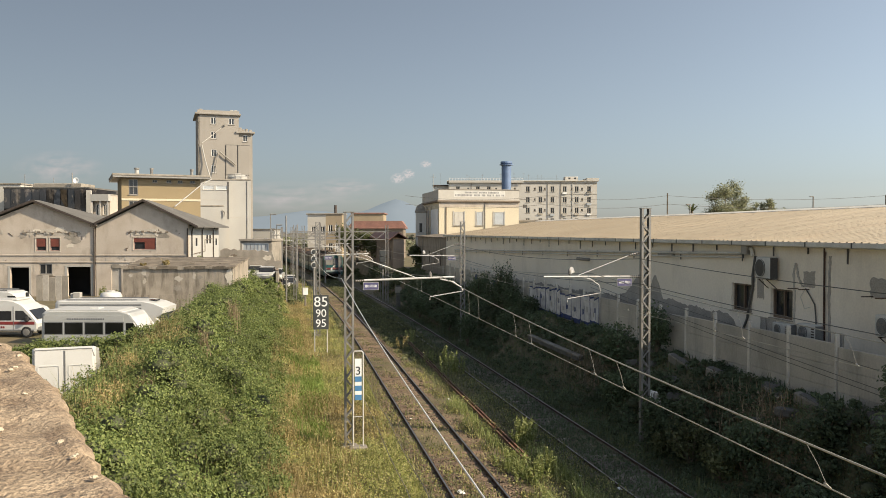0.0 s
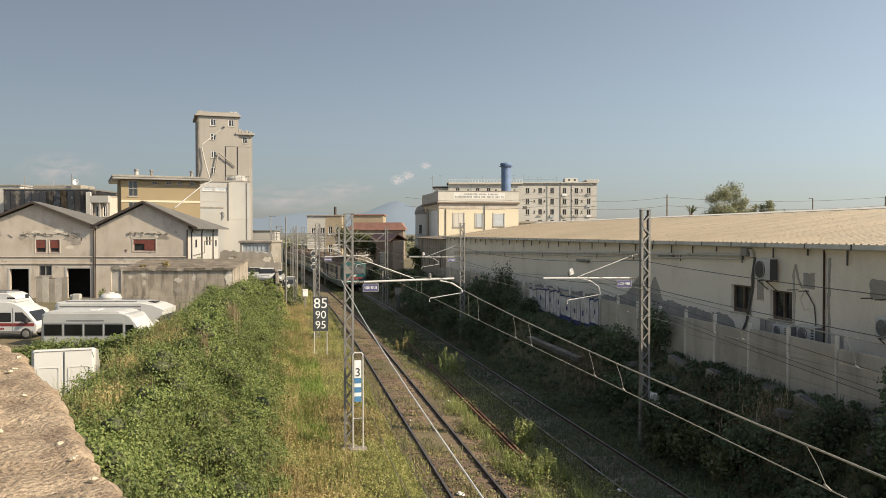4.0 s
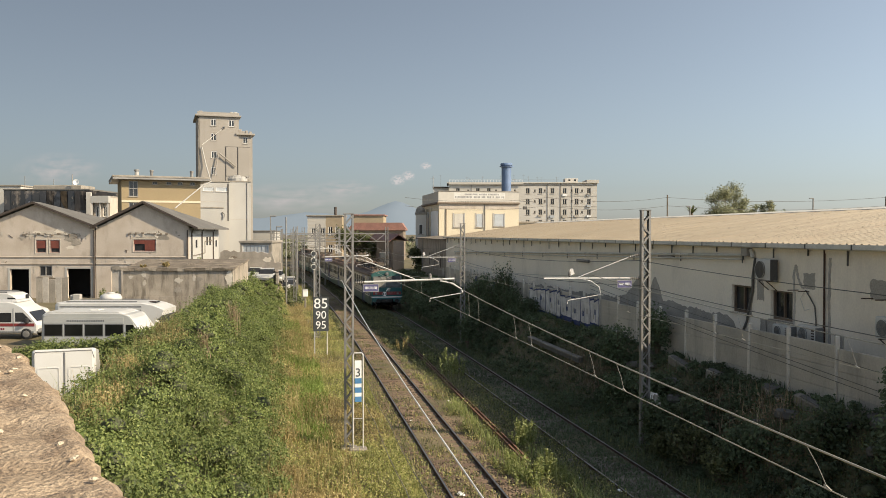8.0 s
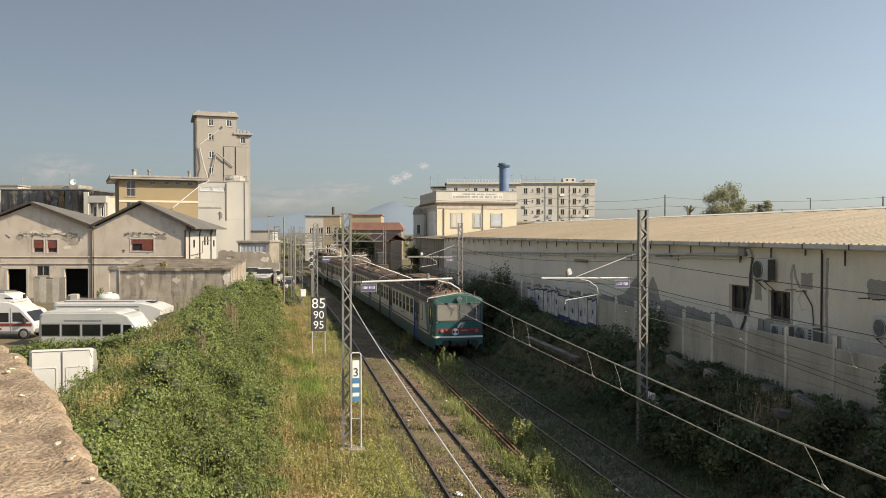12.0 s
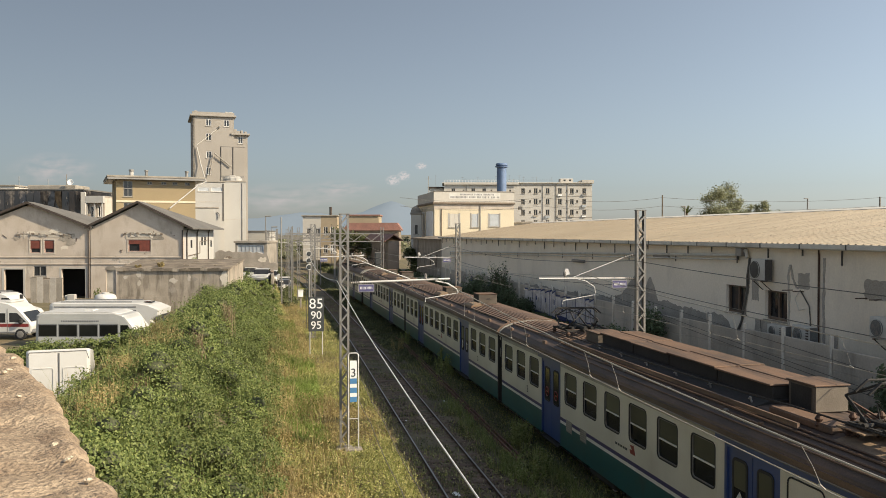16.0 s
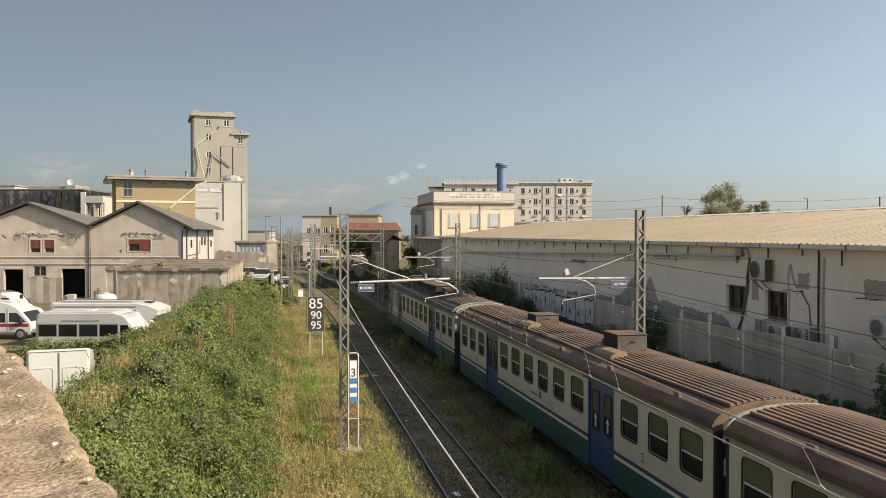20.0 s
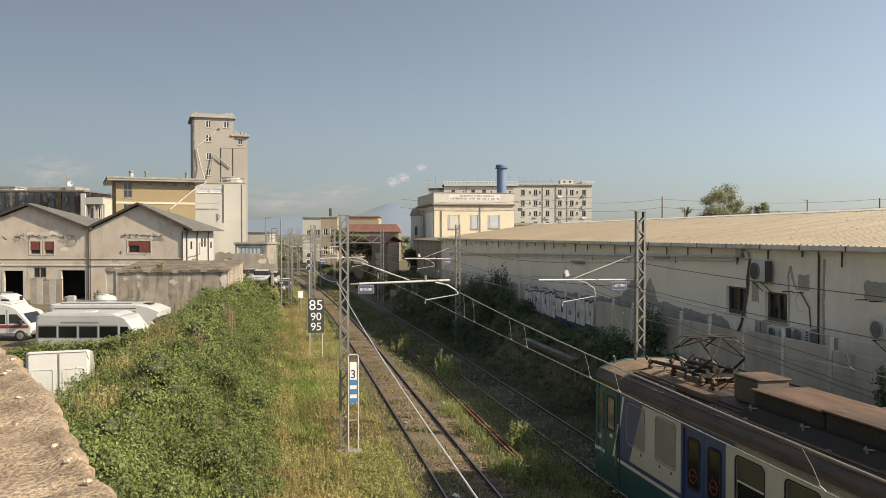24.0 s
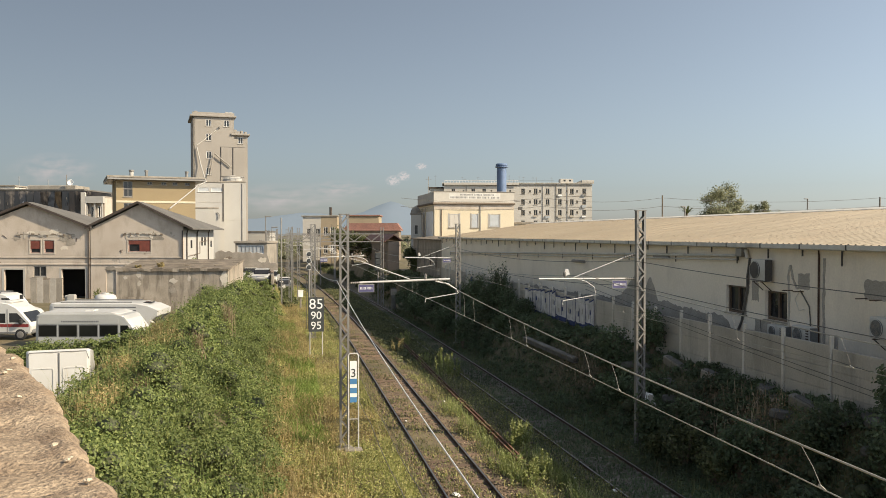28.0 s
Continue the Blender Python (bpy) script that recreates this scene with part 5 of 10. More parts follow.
block("side_building", -96.0, 156, 0.8, 16.4, 12, 15.3, APT, "cream flat-roofed block beside the glass office", [(2, 8, 1.5, 1.8), (6, 8, 1.5, 1.8), (10, 8, 1.5, 1.8)], eave=0.2)
part("roof_plant", Shape().cbox(4.3, 13.1, 2, 8, 14.54, 15.3, 0.1), CONCRETE, dk)
part("corner_pier", Shape().cbox(15.0, 15.9, -0.5, -0.15, 9.0, 13.9, 0.05), APT, dk, "pale corner pier")
part("dish", Shape().lathe([(0.04, 0), (0.36, 0.08), (0.55, 0.22), (0.52, 0.23), (0.04, 0.04)], 14, pose(12.4, 1.5, 15.75, 80)), WHITEPAINT, dk, "white satellite dish")
for x, z in ((11.0, 17.3), (2.3, 17.0), (7.6, 16.4)):
    part("mast_pole", Shape().tube((x, 3, 14.6), (x, 3, z), 0.09 if x > 10 else 0.05, 6), STEEL, dk)
blk = block("side_building", -63.7, 150.5, 0.8, 3.0, 12, 13.0, WALLB, "beige stair block with balconies", [(0.5, 6.5, 0.8, 2.2), (1.8, 6.5, 0.8, 2.2), (0.5, 9.5, 0.8, 1.9), (1.8, 9.5, 0.8, 1.9)])
for k in range(3):
    part("balcony", Shape().cbox(-0.2, 2.95, -0.9, -0.004, 2.0 + 3.5 * k, 2.18 + 3.5 * k, 0.03), SILOW, blk)
for x in (0.0, 1.4, 2.75):
    part("column", Shape().box(x, x + 0.2, -0.85, -0.65, 0, 12.2), SILOW, blk)
part("top_band", Shape().box(-0.1, 3.1, -1.0, -0.005, 12.0, 13.2), SILOW, blk)
block("side_building", -60.0, 158, 0.8, 4.6, 12, 10.4, WALLB, "beige house between the workshops", [(0.6, 6.0, 1.1, 2.0), (2.6, 6.0, 1.1, 2.0)])

# ---- pale yellow building behind the warehouse ----
yb = thing("yellow_building", view_frame(-1.0, 106, 1.0, 11), "pale yellow two-storey building with a white parapet", "building")
yh = [(1.92, 7.1, 1.3, 1.72), (4.82, 7.1, 0.85, 1.72), (7.15, 7.2, 1.35, 1.6)]
YW, YD = 10.45, 12.5
part("wall", Shape().wall(YW, 10.05, 0.35, [(x, x + a, z, z + b) for x, z, a, b in yh]), YELLOW, yb)
part("side_wall", Shape().box(0, 0.35, 0.351, YD, 0, 10.05).box(YW - 0.35, YW, 0.351, YD, 0, 10.05).box(0.351, YW - 0.351, YD - 0.3, YD, 0, 10.05), YELLOW, yb)
part("interior", Shape().box(0.36, YW - 0.36, 1.2, 1.3, 0, 9.9), DARK, yb)
for i, (x, z, a, b) in enumerate(yh):
    w = window_in(yb, x, z, a, b, glass=SHUTTER)
    part("surround", Shape().box(x - 0.14, x - 0.003, -0.04, 0.0, z - 0.05, z + b + 0.1).box(x + a + 0.003, x + a + 0.14, -0.04, 0.0, z - 0.05, z + b + 0.1), SILOW, w)
    for q in range(2 if i == 0 else 1):
        wd = (a - 0.16) / (2 if i == 0 else 1)
        part("shutter", Shape().box(x + 0.08 + q * wd, x + 0.05 + (q + 1) * wd, 0.0, 0.045, z + 0.06, z + b - 0.06), APT if i == 0 else SHUTTER, w, "closed pale shutter")
part("cornice", Shape().cbox(-0.3, YW + 0.1, -0.3, YD + 0.2, 10.053, 10.30, 0.05), BROWNL, yb, "moulded cornice")
part("frieze", Shape().box(-0.03, YW, -0.035, -0.003, 9.45, 10.045), WALLB, yb, "plain frieze under the cornice")
part("parapet", Shape().box(-0.1, YW, -0.1, 0.15, 10.304, 11.62).box(-0.1, 0.15, 0.151, YD, 10.304, 11.62), APT, yb, "pale lettered parapet")
part("parapet_coping", Shape().cbox(-0.16, YW + 0.05, -0.16, 0.2, 11.623, 11.72, 0.02), CONCRETE, yb)
part("banner_field", Shape().box(1.9, 8.6, -0.106, -0.101, 10.72, 11.5), ACWHITE, yb, "faded white painted field of the sign")
lt = random.Random(8)
for row, (z, h, n) in enumerate(((11.18, 0.2, 26), (10.82, 0.24, 36))):
    x = 2.05 if row else 3.3
    for i in range(n):
        wd = lt.uniform(0.10, 0.16)
        if lt.random() > 0.13:
            part("letter_bar", Shape().box(x, x + wd, -0.112, -0.108, z, z + h), GREYLETTER, yb, "faded grey lettering")
        x += wd + 0.05
# pale panels, whitened further so the shaded side looks lit
for k, (y0, y1, m2) in enumerate(((0.6, 5.4, SIGNW), (6.2, 8.6, FRAMEW), (9.2, 11.6, SIGNW))):
    part("side_panel", Shape().cbox(-0.14, -0.003, y0, y1, 3.4, 9.2, 0.03), m2, yb, "pale panel on the side wall")
    part("side_pilaster", Shape().cbox(-0.26, -0.003, y1 + 0.1, y1 + 0.4, 0, 9.7, 0.03), YELLOW, yb)
part("drain", Shape().tube((5.96, -0.08, 3), (5.96, -0.08, 10.0), 0.05, 6), GUTTER, yb)
part("drain", Shape().tube((0.9, -0.08, 3), (0.9, -0.08, 9.4), 0.05, 6), FRAMEB, yb)
part("floodlight", Shape().bar((YW, 0.1, 10.5), (YW + 1.9, 0.1, 10.4), 0.06, 0.06).box(YW + 0.6, YW + 1.1, -0.1, 0.2, 9.4, 9.8), EDGEK, yb, "dark lamp bracket")
part("tv_aerial", Shape().tube((0.3, 6, 11.6), (0.3, 6, 14.0), 0.04, 5).bar((-0.1, 6, 13.6), (0.7, 6, 13.6), 0.04, 0.04), STEEL, yb)
# long shed that carries on the line of the warehouse
LEAN = 25.4
annex = thing("lean_to", pose(15.95, 104.0, 0.9, 0, 0, -92.5), "long dark stained shed carrying on beyond the warehouse", "building")
lh = [(2.2 + 4.6 * k, 3.2 + 4.6 * k, 2.9, 4.3) for k in range(5)]
part("wall", Shape().wall(LEAN, 5.75, 0.3, lh), SHEDWALL, annex, "streaked dark plaster wall")
for x in (0.0, LEAN - 0.3):
    part("end_wall", Shape().box(x, x + 0.3, 0.301, 2.1, 0, 5.75), SHEDWALL, annex)
part("back_wall", Shape().box(0.301, LEAN - 0.301, 1.8, 2.1, 0, 5.75), SHEDWALL, annex)
part("roof", Shape().prism([(-0.25, 5.753), (2.4, 5.753), (2.4, 6.12), (-0.25, 5.86)], -0.2, LEAN + 0.1, "x"), SHEDROOF, annex, "low weathered roof")
for x0, x1, z0, z1 in lh:
    window_in(annex, x0, z0, x1 - x0, z1 - z0, frame_mat=FRAMEB, sill=False)
part("drain", Shape().tube((6.0, -0.08, 0), (6.0, -0.08, 5.7), 0.05, 6), GUTTER, annex)
ywing = block("yellow_wing", -4.2, 112.0, 1.0, 1.42, 1.6, 8.85, APT, "pale annexe with a domed corner", [(0.45, 6.2, 0.5, 1.3)], eave=0.1, cross=False)
part("dome", Shape().lathe([(0.68, 9.14), (0.64, 9.45), (0.44, 9.8), (0.18, 9.98), (0.03, 10.02)], 14, pose(0.62, 0.8, 0)), CONCRETE, ywing, "grey dome")

# ---- apartment block ----
ah = []
for r in range(5):
    for x, small in ((2.2, 0), (5.6, 1), (8.2, 0), (11.5, 0), (14.0, 1), (16.6, 0), (19.6, 1), (23.2, 0), (25.6, 1), (27.0, 0), (28.6, 1), (30.6, 0), (34.3, 0), (36.8, 1), (37.9, 0), (39.8, 1), (41.6, 0)):
        ah.append((x, 5.65 + r * 3.2 + (0.55 if small else 0) - 0.0, 0.55 if small else 1.15, 0.75 if small else 1.7))
apt = block("apartment_block", 0.5, 252, 0.8, 44.6, 14, 21.6, APT, "long beige apartment block of five storeys", ah, roof=APT, eave=0.5, fr=WALLP)
part("low_wing", Shape().cbox(-4.4, -0.01, 3, 14, 0, 20.4, 0.05), APT, apt, "lower wing with a flat roof")
part("wing_roof", Shape().cbox(-4.9, -0.01, 2.5, 14, 20.403, 20.75, 0.05), EAVE, apt)
part("terrace_parapet", Shape().cbox(0.0, 22.4, -0.62, -0.51, 21.2, 21.9, 0.03), APT, apt, "pale terrace parapet")
for k in range(26):
    part("railing_post", Shape().box(0.2 + k * 0.88, 0.28 + k * 0.88, -0.60, -0.52, 21.904, 22.5), FRAMEW, apt)
part("top_rail", Shape().box(0.1, 22.3, -0.60, -0.52, 22.504, 22.6), FRAMEW, apt)
part("roof_band", Shape().box(12.6, 44.6, -0.09, -0.004, 20.9, 21.2), CONCRETE, apt)
for k in range(5):
    part("string_course", Shape().box(34.0, 44.6, -0.05, -0.004, 4.9 + 3.2 * k, 5.05 + 3.2 * k), CONCRETE, apt)
part("corner_strip", Shape().box(33.6, 33.9, -0.12, -0.004, 0, 21.5), CONCRETE, apt)
part("raised_corner", Shape().cbox(41.4, 45.1, -0.45, 12, 21.884, 22.6, 0.06), APT, apt)
part("lift_house", Shape().cbox(35.3, 39.2, 2, 6, 21.884, 23.2, 0.06), APT, apt)
for x in (36.3, 38.0):
    part("lift_window", Shape().box(x, x + 0.6, 1.985, 1.998, 22.4, 22.9), GLASS, apt)
part("railing", Shape().bar((12.6, -0.3, 22.6), (33, -0.3, 22.6), 0.06, 0.06), STEEL, apt)
dr2 = random.Random(14)
for k in range(26):
    # washing and awnings that hang below single windows
    h = ah[dr2.randrange(len(ah))]
    if h[2] > 1:
        part("awning", Shape().box(h[0] - 0.1, h[0] + 1.2, -0.3, -0.11, h[1] - 0.2 - dr2.uniform(0.2, 0.7), h[1] - 0.12), (SHUTTER, WALLP, SIGNW)[k % 3], apt)
for x in (6.9, 18.3, 29.8, 37.2):
    part("downpipe", Shape().tube((x, -0.1, 0), (x, -0.1, 21.4), 0.07, 5), GUTTER, apt)
ar = random.Random(3)
for k in range(15):
    x = ar.uniform(-3, 33)
    top = 23.0 + ar.uniform(0, 1.6)
    part("aerial", Shape().tube((x, 3, 20.9), (x, 3, top), 0.035, 4).tube((x - 0.4, 3, top - 0.3), (x + 0.4, 3, top - 0.3), 0.03, 4), STEEL, apt)
block("flat_roof_building", 7.1, 110, 0.9, 17.5, 8, 7.7, SILOW, "low pale flat-roofed building behind the warehouse", [(2 + 3 * k, 5.6, 1.2, 1.0) for k in range(5)], eave=0.3)
tank = thing("water_tank", view_frame(17.0, 240, 0), "tall blue cylindrical water tank above the roofs", "water tank")
part("shaft", Shape().lathe([(1.38, 0.5), (1.38, 26.6), (1.7, 26.8), (1.7, 27.15), (1.5, 27.4), (0.1, 27.5)], 24), BLUETANK, tank, smooth=False)
part("rim", Shape().lathe([(1.39, 26.2), (1.95, 26.35), (1.95, 26.55), (1.39, 26.58)], 24), BLUETANK, tank)

# ---- the far end of the line ----
block("far_building", -34.2, 205, 0.5, 7.5, 10, 11.0, APT, "grey flat-roofed house far down the line", [(1, 6.5, 1, 1.6), (3.2, 6.5, 1, 1.6), (5.4, 6.5, 1, 1.6)], eave=0.3)
ft = block("far_building", -26.7, 184, 0.5, 3.6, 8, 10.6, FAROC, "ochre house with a small chimney far down the line", [(0.6, 6.5, 0.9, 1.8), (2.1, 6.5, 0.9, 1.8), (0.6, 2.5, 0.9, 1.8), (2.1, 2.5, 0.9, 1.8)], eave=0.2)
part("chimney", Shape().tube((1.9, 2, 10.9), (1.9, 2, 12.7), 0.3, 8), EAVE, ft)
block("far_building", -21.3, 188, 0.5, 7.0, 9, 10.8, FAROC, "orange house with a rust-coloured roof", [(1, 7.0, 1.2, 1.4), (4, 7.0, 1.2, 1.4)], roof=TILE, eave=0.3)
fr = block("far_building", -19.2, 165, 0.5, 10.6, 9, 7.4, BROWNL, "long low brown house with a red tiled roof", [(1 + 2.2 * k, 2.6, 0.7, 2.6) for k in range(4)], roof=TILE, eave=0.4)
part("roof_slope", Shape().prism([(-0.5, 7.69), (11.1, 7.69), (10.2, 8.95), (0.6, 8.95)], 1, 7, "y"), TILE, fr)
store = thing("goods_store", pose(14.7, 152, 0.9, 0, 0, -91.8), "long dark brown goods store beside the line", "building")
sh = [(3 + 5.2 * k, 3.9 + 5.2 * k, 2.6, 4.2) for k in range(8)]
part("wall", Shape().wall(44, 5.4, 0.3, sh), BROWNW, store, "dark brown wall")
part("back_wall", Shape().box(0, 44, 1.2, 1.4, 0, 5.4), BROWNW, store)
for x in (0.0, 43.7):
    part("end_wall", Shape().box(x, x + 0.3, 0.301, 1.199, 0, 5.4), BROWNW, store)
part("roof", Shape().prism([(-0.5, 5.32), (0.7, 6.2), (1.9, 5.4), (1.9, 5.55), (0.7, 6.36), (-0.5, 5.47)], -0.3, 44.3, "x"), TILE, store, "red tiled roof")
for x0, x1, z0, z1 in sh:
    window_in(store, x0, z0, x1 - x0, z1 - z0, frame_mat=FRAMEB)

block("far_building", -45.8, 190, 0.5, 6.5, 7, 7.2, SILOW, "small pale house beside the silo", [(1, 4, 1, 1.4), (4, 4, 1, 1.4)], roof=SLATE, eave=0.2)

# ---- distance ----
# haze put into the mountain's base colour and an even glow
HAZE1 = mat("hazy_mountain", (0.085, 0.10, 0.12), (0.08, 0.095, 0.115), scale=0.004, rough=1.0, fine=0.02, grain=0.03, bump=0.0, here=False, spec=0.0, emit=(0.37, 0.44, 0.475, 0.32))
mo = Shape()
pts = []
mr = random.Random(5)
N = 60
for i in range(N + 1):
    a = -1500 + i * 1900 / N
    h = 150 * math.exp(-(abs(a + 232) / 205) ** 1.45) + 74 * math.exp(-((a + 620) / 190) ** 2) + 62 * math.exp(-((a + 950) / 260) ** 2) + 30 * math.exp(-((a - 60) / 160) ** 2)
    h = h - 5 * math.exp(-((a + 250) / 25) ** 2) + mr.uniform(-1.5, 1.5)
    pts.append((a, h))
for i, (a, h) in enumerate(pts):
    mo.v += [(a, 0, -60), (a, 120, h * 0.55 + 20), (a, 500, h + 5)]
for i in range(N):
    for k in range(2):
        mo.f.append((3 * i + k, 3 * i + 3 + k, 3 * i + 4 + k, 3 * i + 1 + k))
mob = setting("backdrop_mountain", mo, HAZE1, "pale blue mountain with haze in its colour", "mountain", smooth=True)
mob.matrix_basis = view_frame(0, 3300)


# ---- the train ----
CREAM = mat("train_cream", (0.55, 0.53, 0.45), (0.48, 0.465, 0.39), scale=0.6, rough=0.4, grain=0.05, bump=0.03, stain=(0.36, 0.32, 0.25), stain_amount=0.35, stain_scale=(1, 1.2, 0.5))
TGREEN = mat("train_green", (0.014, 0.088, 0.092), (0.011, 0.07, 0.073), scale=0.7, rough=0.4, grain=0.08, bump=0.03, stain=(0.05, 0.05, 0.04), stain_amount=0.5, stain_scale=(1, 1.4, 0.8))
# lighter copy of the green, sunlight put in for the upper front
TTEAL = mat("lit_train_teal", (0.032, 0.105, 0.097), (0.026, 0.086, 0.08), scale=0.8, rough=0.6, grain=0.08, bump=0.03, stain=(0.06, 0.09, 0.08), stain_amount=0.4)
TBLUE = mat("train_blue", (0.03, 0.062, 0.19), (0.026, 0.052, 0.155), scale=0.8, rough=0.35, grain=0.06, bump=0.03, stain=(0.05, 0.05, 0.08), stain_amount=0.4)
TVIOLET = mat("train_violet", (0.05, 0.042, 0.13), (0.042, 0.036, 0.105), rough=0.4, grain=0.06, bump=0.02)
TWHITE = mat("train_white_line", (0.70, 0.69, 0.63), (0.6, 0.59, 0.53), rough=0.4, grain=0.06, bump=0.02)
TROOF = mat("rusty_roof_paint", (0.19, 0.123, 0.084), (0.125, 0.083, 0.06), scale=0.7, rough=0.75, grain=0.2, bump=0.2, stain=(0.07, 0.048, 0.038), stain_amount=0.7, stain_scale=(2.5, 0.6, 2), stain_cut=(0.47, 0.65))
TROOFD = mat("dark_roof_edge", (0.088, 0.062, 0.048), (0.05, 0.037, 0.03), scale=0.8, rough=0.6, grain=0.2, bump=0.15, stain=(0.17, 0.105, 0.07), stain_amount=0.65, stain_scale=(4.0, 0.35, 4.0), stain_cut=(0.48, 0.66))
HOOD = mat("rust_brown_hood", (0.165, 0.098, 0.06), (0.11, 0.070, 0.046), scale=0.9, rough=0.8, grain=0.2, bump=0.2, stain=(0.055, 0.042, 0.034), stain_amount=0.75, stain_scale=(3.0, 0.35, 1), stain_cut=(0.48, 0.62))
TAN = mat("sun_bleached_roof", (0.27, 0.195, 0.125), (0.20, 0.14, 0.09), scale=1.6, rough=0.8, grain=0.18, bump=0.2, stain=(0.20, 0.10, 0.055), stain_amount=0.6, stain_scale=(1.6, 1.6, 1.6), stain_cut=(0.50, 0.66))
TRED = mat("train_red_band", (0.22, 0.03, 0.028), (0.17, 0.025, 0.024), rough=0.4, grain=0.08, bump=0.02)
UNDER = mat("underframe_black", (0.03, 0.027, 0.024), (0.02, 0.018, 0.016), rough=0.85, grain=0.25, bump=0.3)
LAMPG = mat("lamp_glass", (0.75, 0.73, 0.66), (0.6, 0.58, 0.52), rough=0.15, grain=0.05, bump=0)
TRAING = mat("train_window_glass", (0.016, 0.017, 0.016), (0.01, 0.011, 0.01), rough=0.12, grain=0.1, bump=0.0, spec=0.22, rnd=0.3)
# box sides carry their shade, the end plate its light, as colour
BOXSIDE = mat("dirty_shaded_side", (0.105, 0.086, 0.065), (0.07, 0.057, 0.044), scale=1.5, rough=0.7, grain=0.15, stain=(0.10, 0.08, 0.06), stain_amount=0.6, stain_scale=(2, 2, 0.8))
ENDPALE = mat("lit_end_tone", (0.15, 0.125, 0.095), (0.11, 0.09, 0.068), scale=2, rough=0.75, grain=0.12, stain=(0.16, 0.13, 0.10), stain_amount=0.5, stain_scale=(3, 3, 1.2))
BLANK = mat("grey_blanking_panel", (0.30, 0.285, 0.245), (0.24, 0.228, 0.197), scale=1, rough=0.6, grain=0.08, stain=(0.18, 0.16, 0.13), stain_amount=0.4)
RAINGREY = mat("dull_cantrail", (0.34, 0.325, 0.28), (0.27, 0.255, 0.22), scale=0.8, rough=0.6, grain=0.1, stain=(0.12, 0.10, 0.08), stain_amount=0.5)
CURTAIN = mat("drawn_blind", (0.085, 0.085, 0.05), (0.06, 0.06, 0.036), rough=0.6, grain=0.1, bump=0.0, rnd=0.4)
# the screens' reflections, pale left and dim right, are base colour
SCREEN = mat("reflection_toned_screen", (0.24, 0.23, 0.205), (0.20, 0.19, 0.17), scale=1.0, rough=0.12, grain=0.06, bump=0.0, spec=0.9)
SCREEND = mat("darker_windscreen", (0.15, 0.155, 0.16), (0.085, 0.086, 0.09), scale=1.6, rough=0.06, grain=0.08, bump=0.0, spec=0.9)
PITCH, HALF = 24.37, 1.43
WIN = [0.98 + 0.28, 2.87, 4.5, 8.23, 9.87, 11.48, 13.08, 14.7, 16.28, 19.92, 21.5, 23.11]
DOORS = [6.42, 18.15]
ROOF_OUT = [(-1.46, 3.22), (-1.50, 3.32), (-1.47, 3.42), (-1.33, 3.55), (-1.05, 3.66), (-0.6, 3.76), (0, 3.80), (0.6, 3.76), (1.05, 3.66), (1.33, 3.55), (1.47, 3.42), (1.50, 3.32), (1.46, 3.22)]
RIB_ME = {}


def ym(a, b):
    return (a + b) / 2


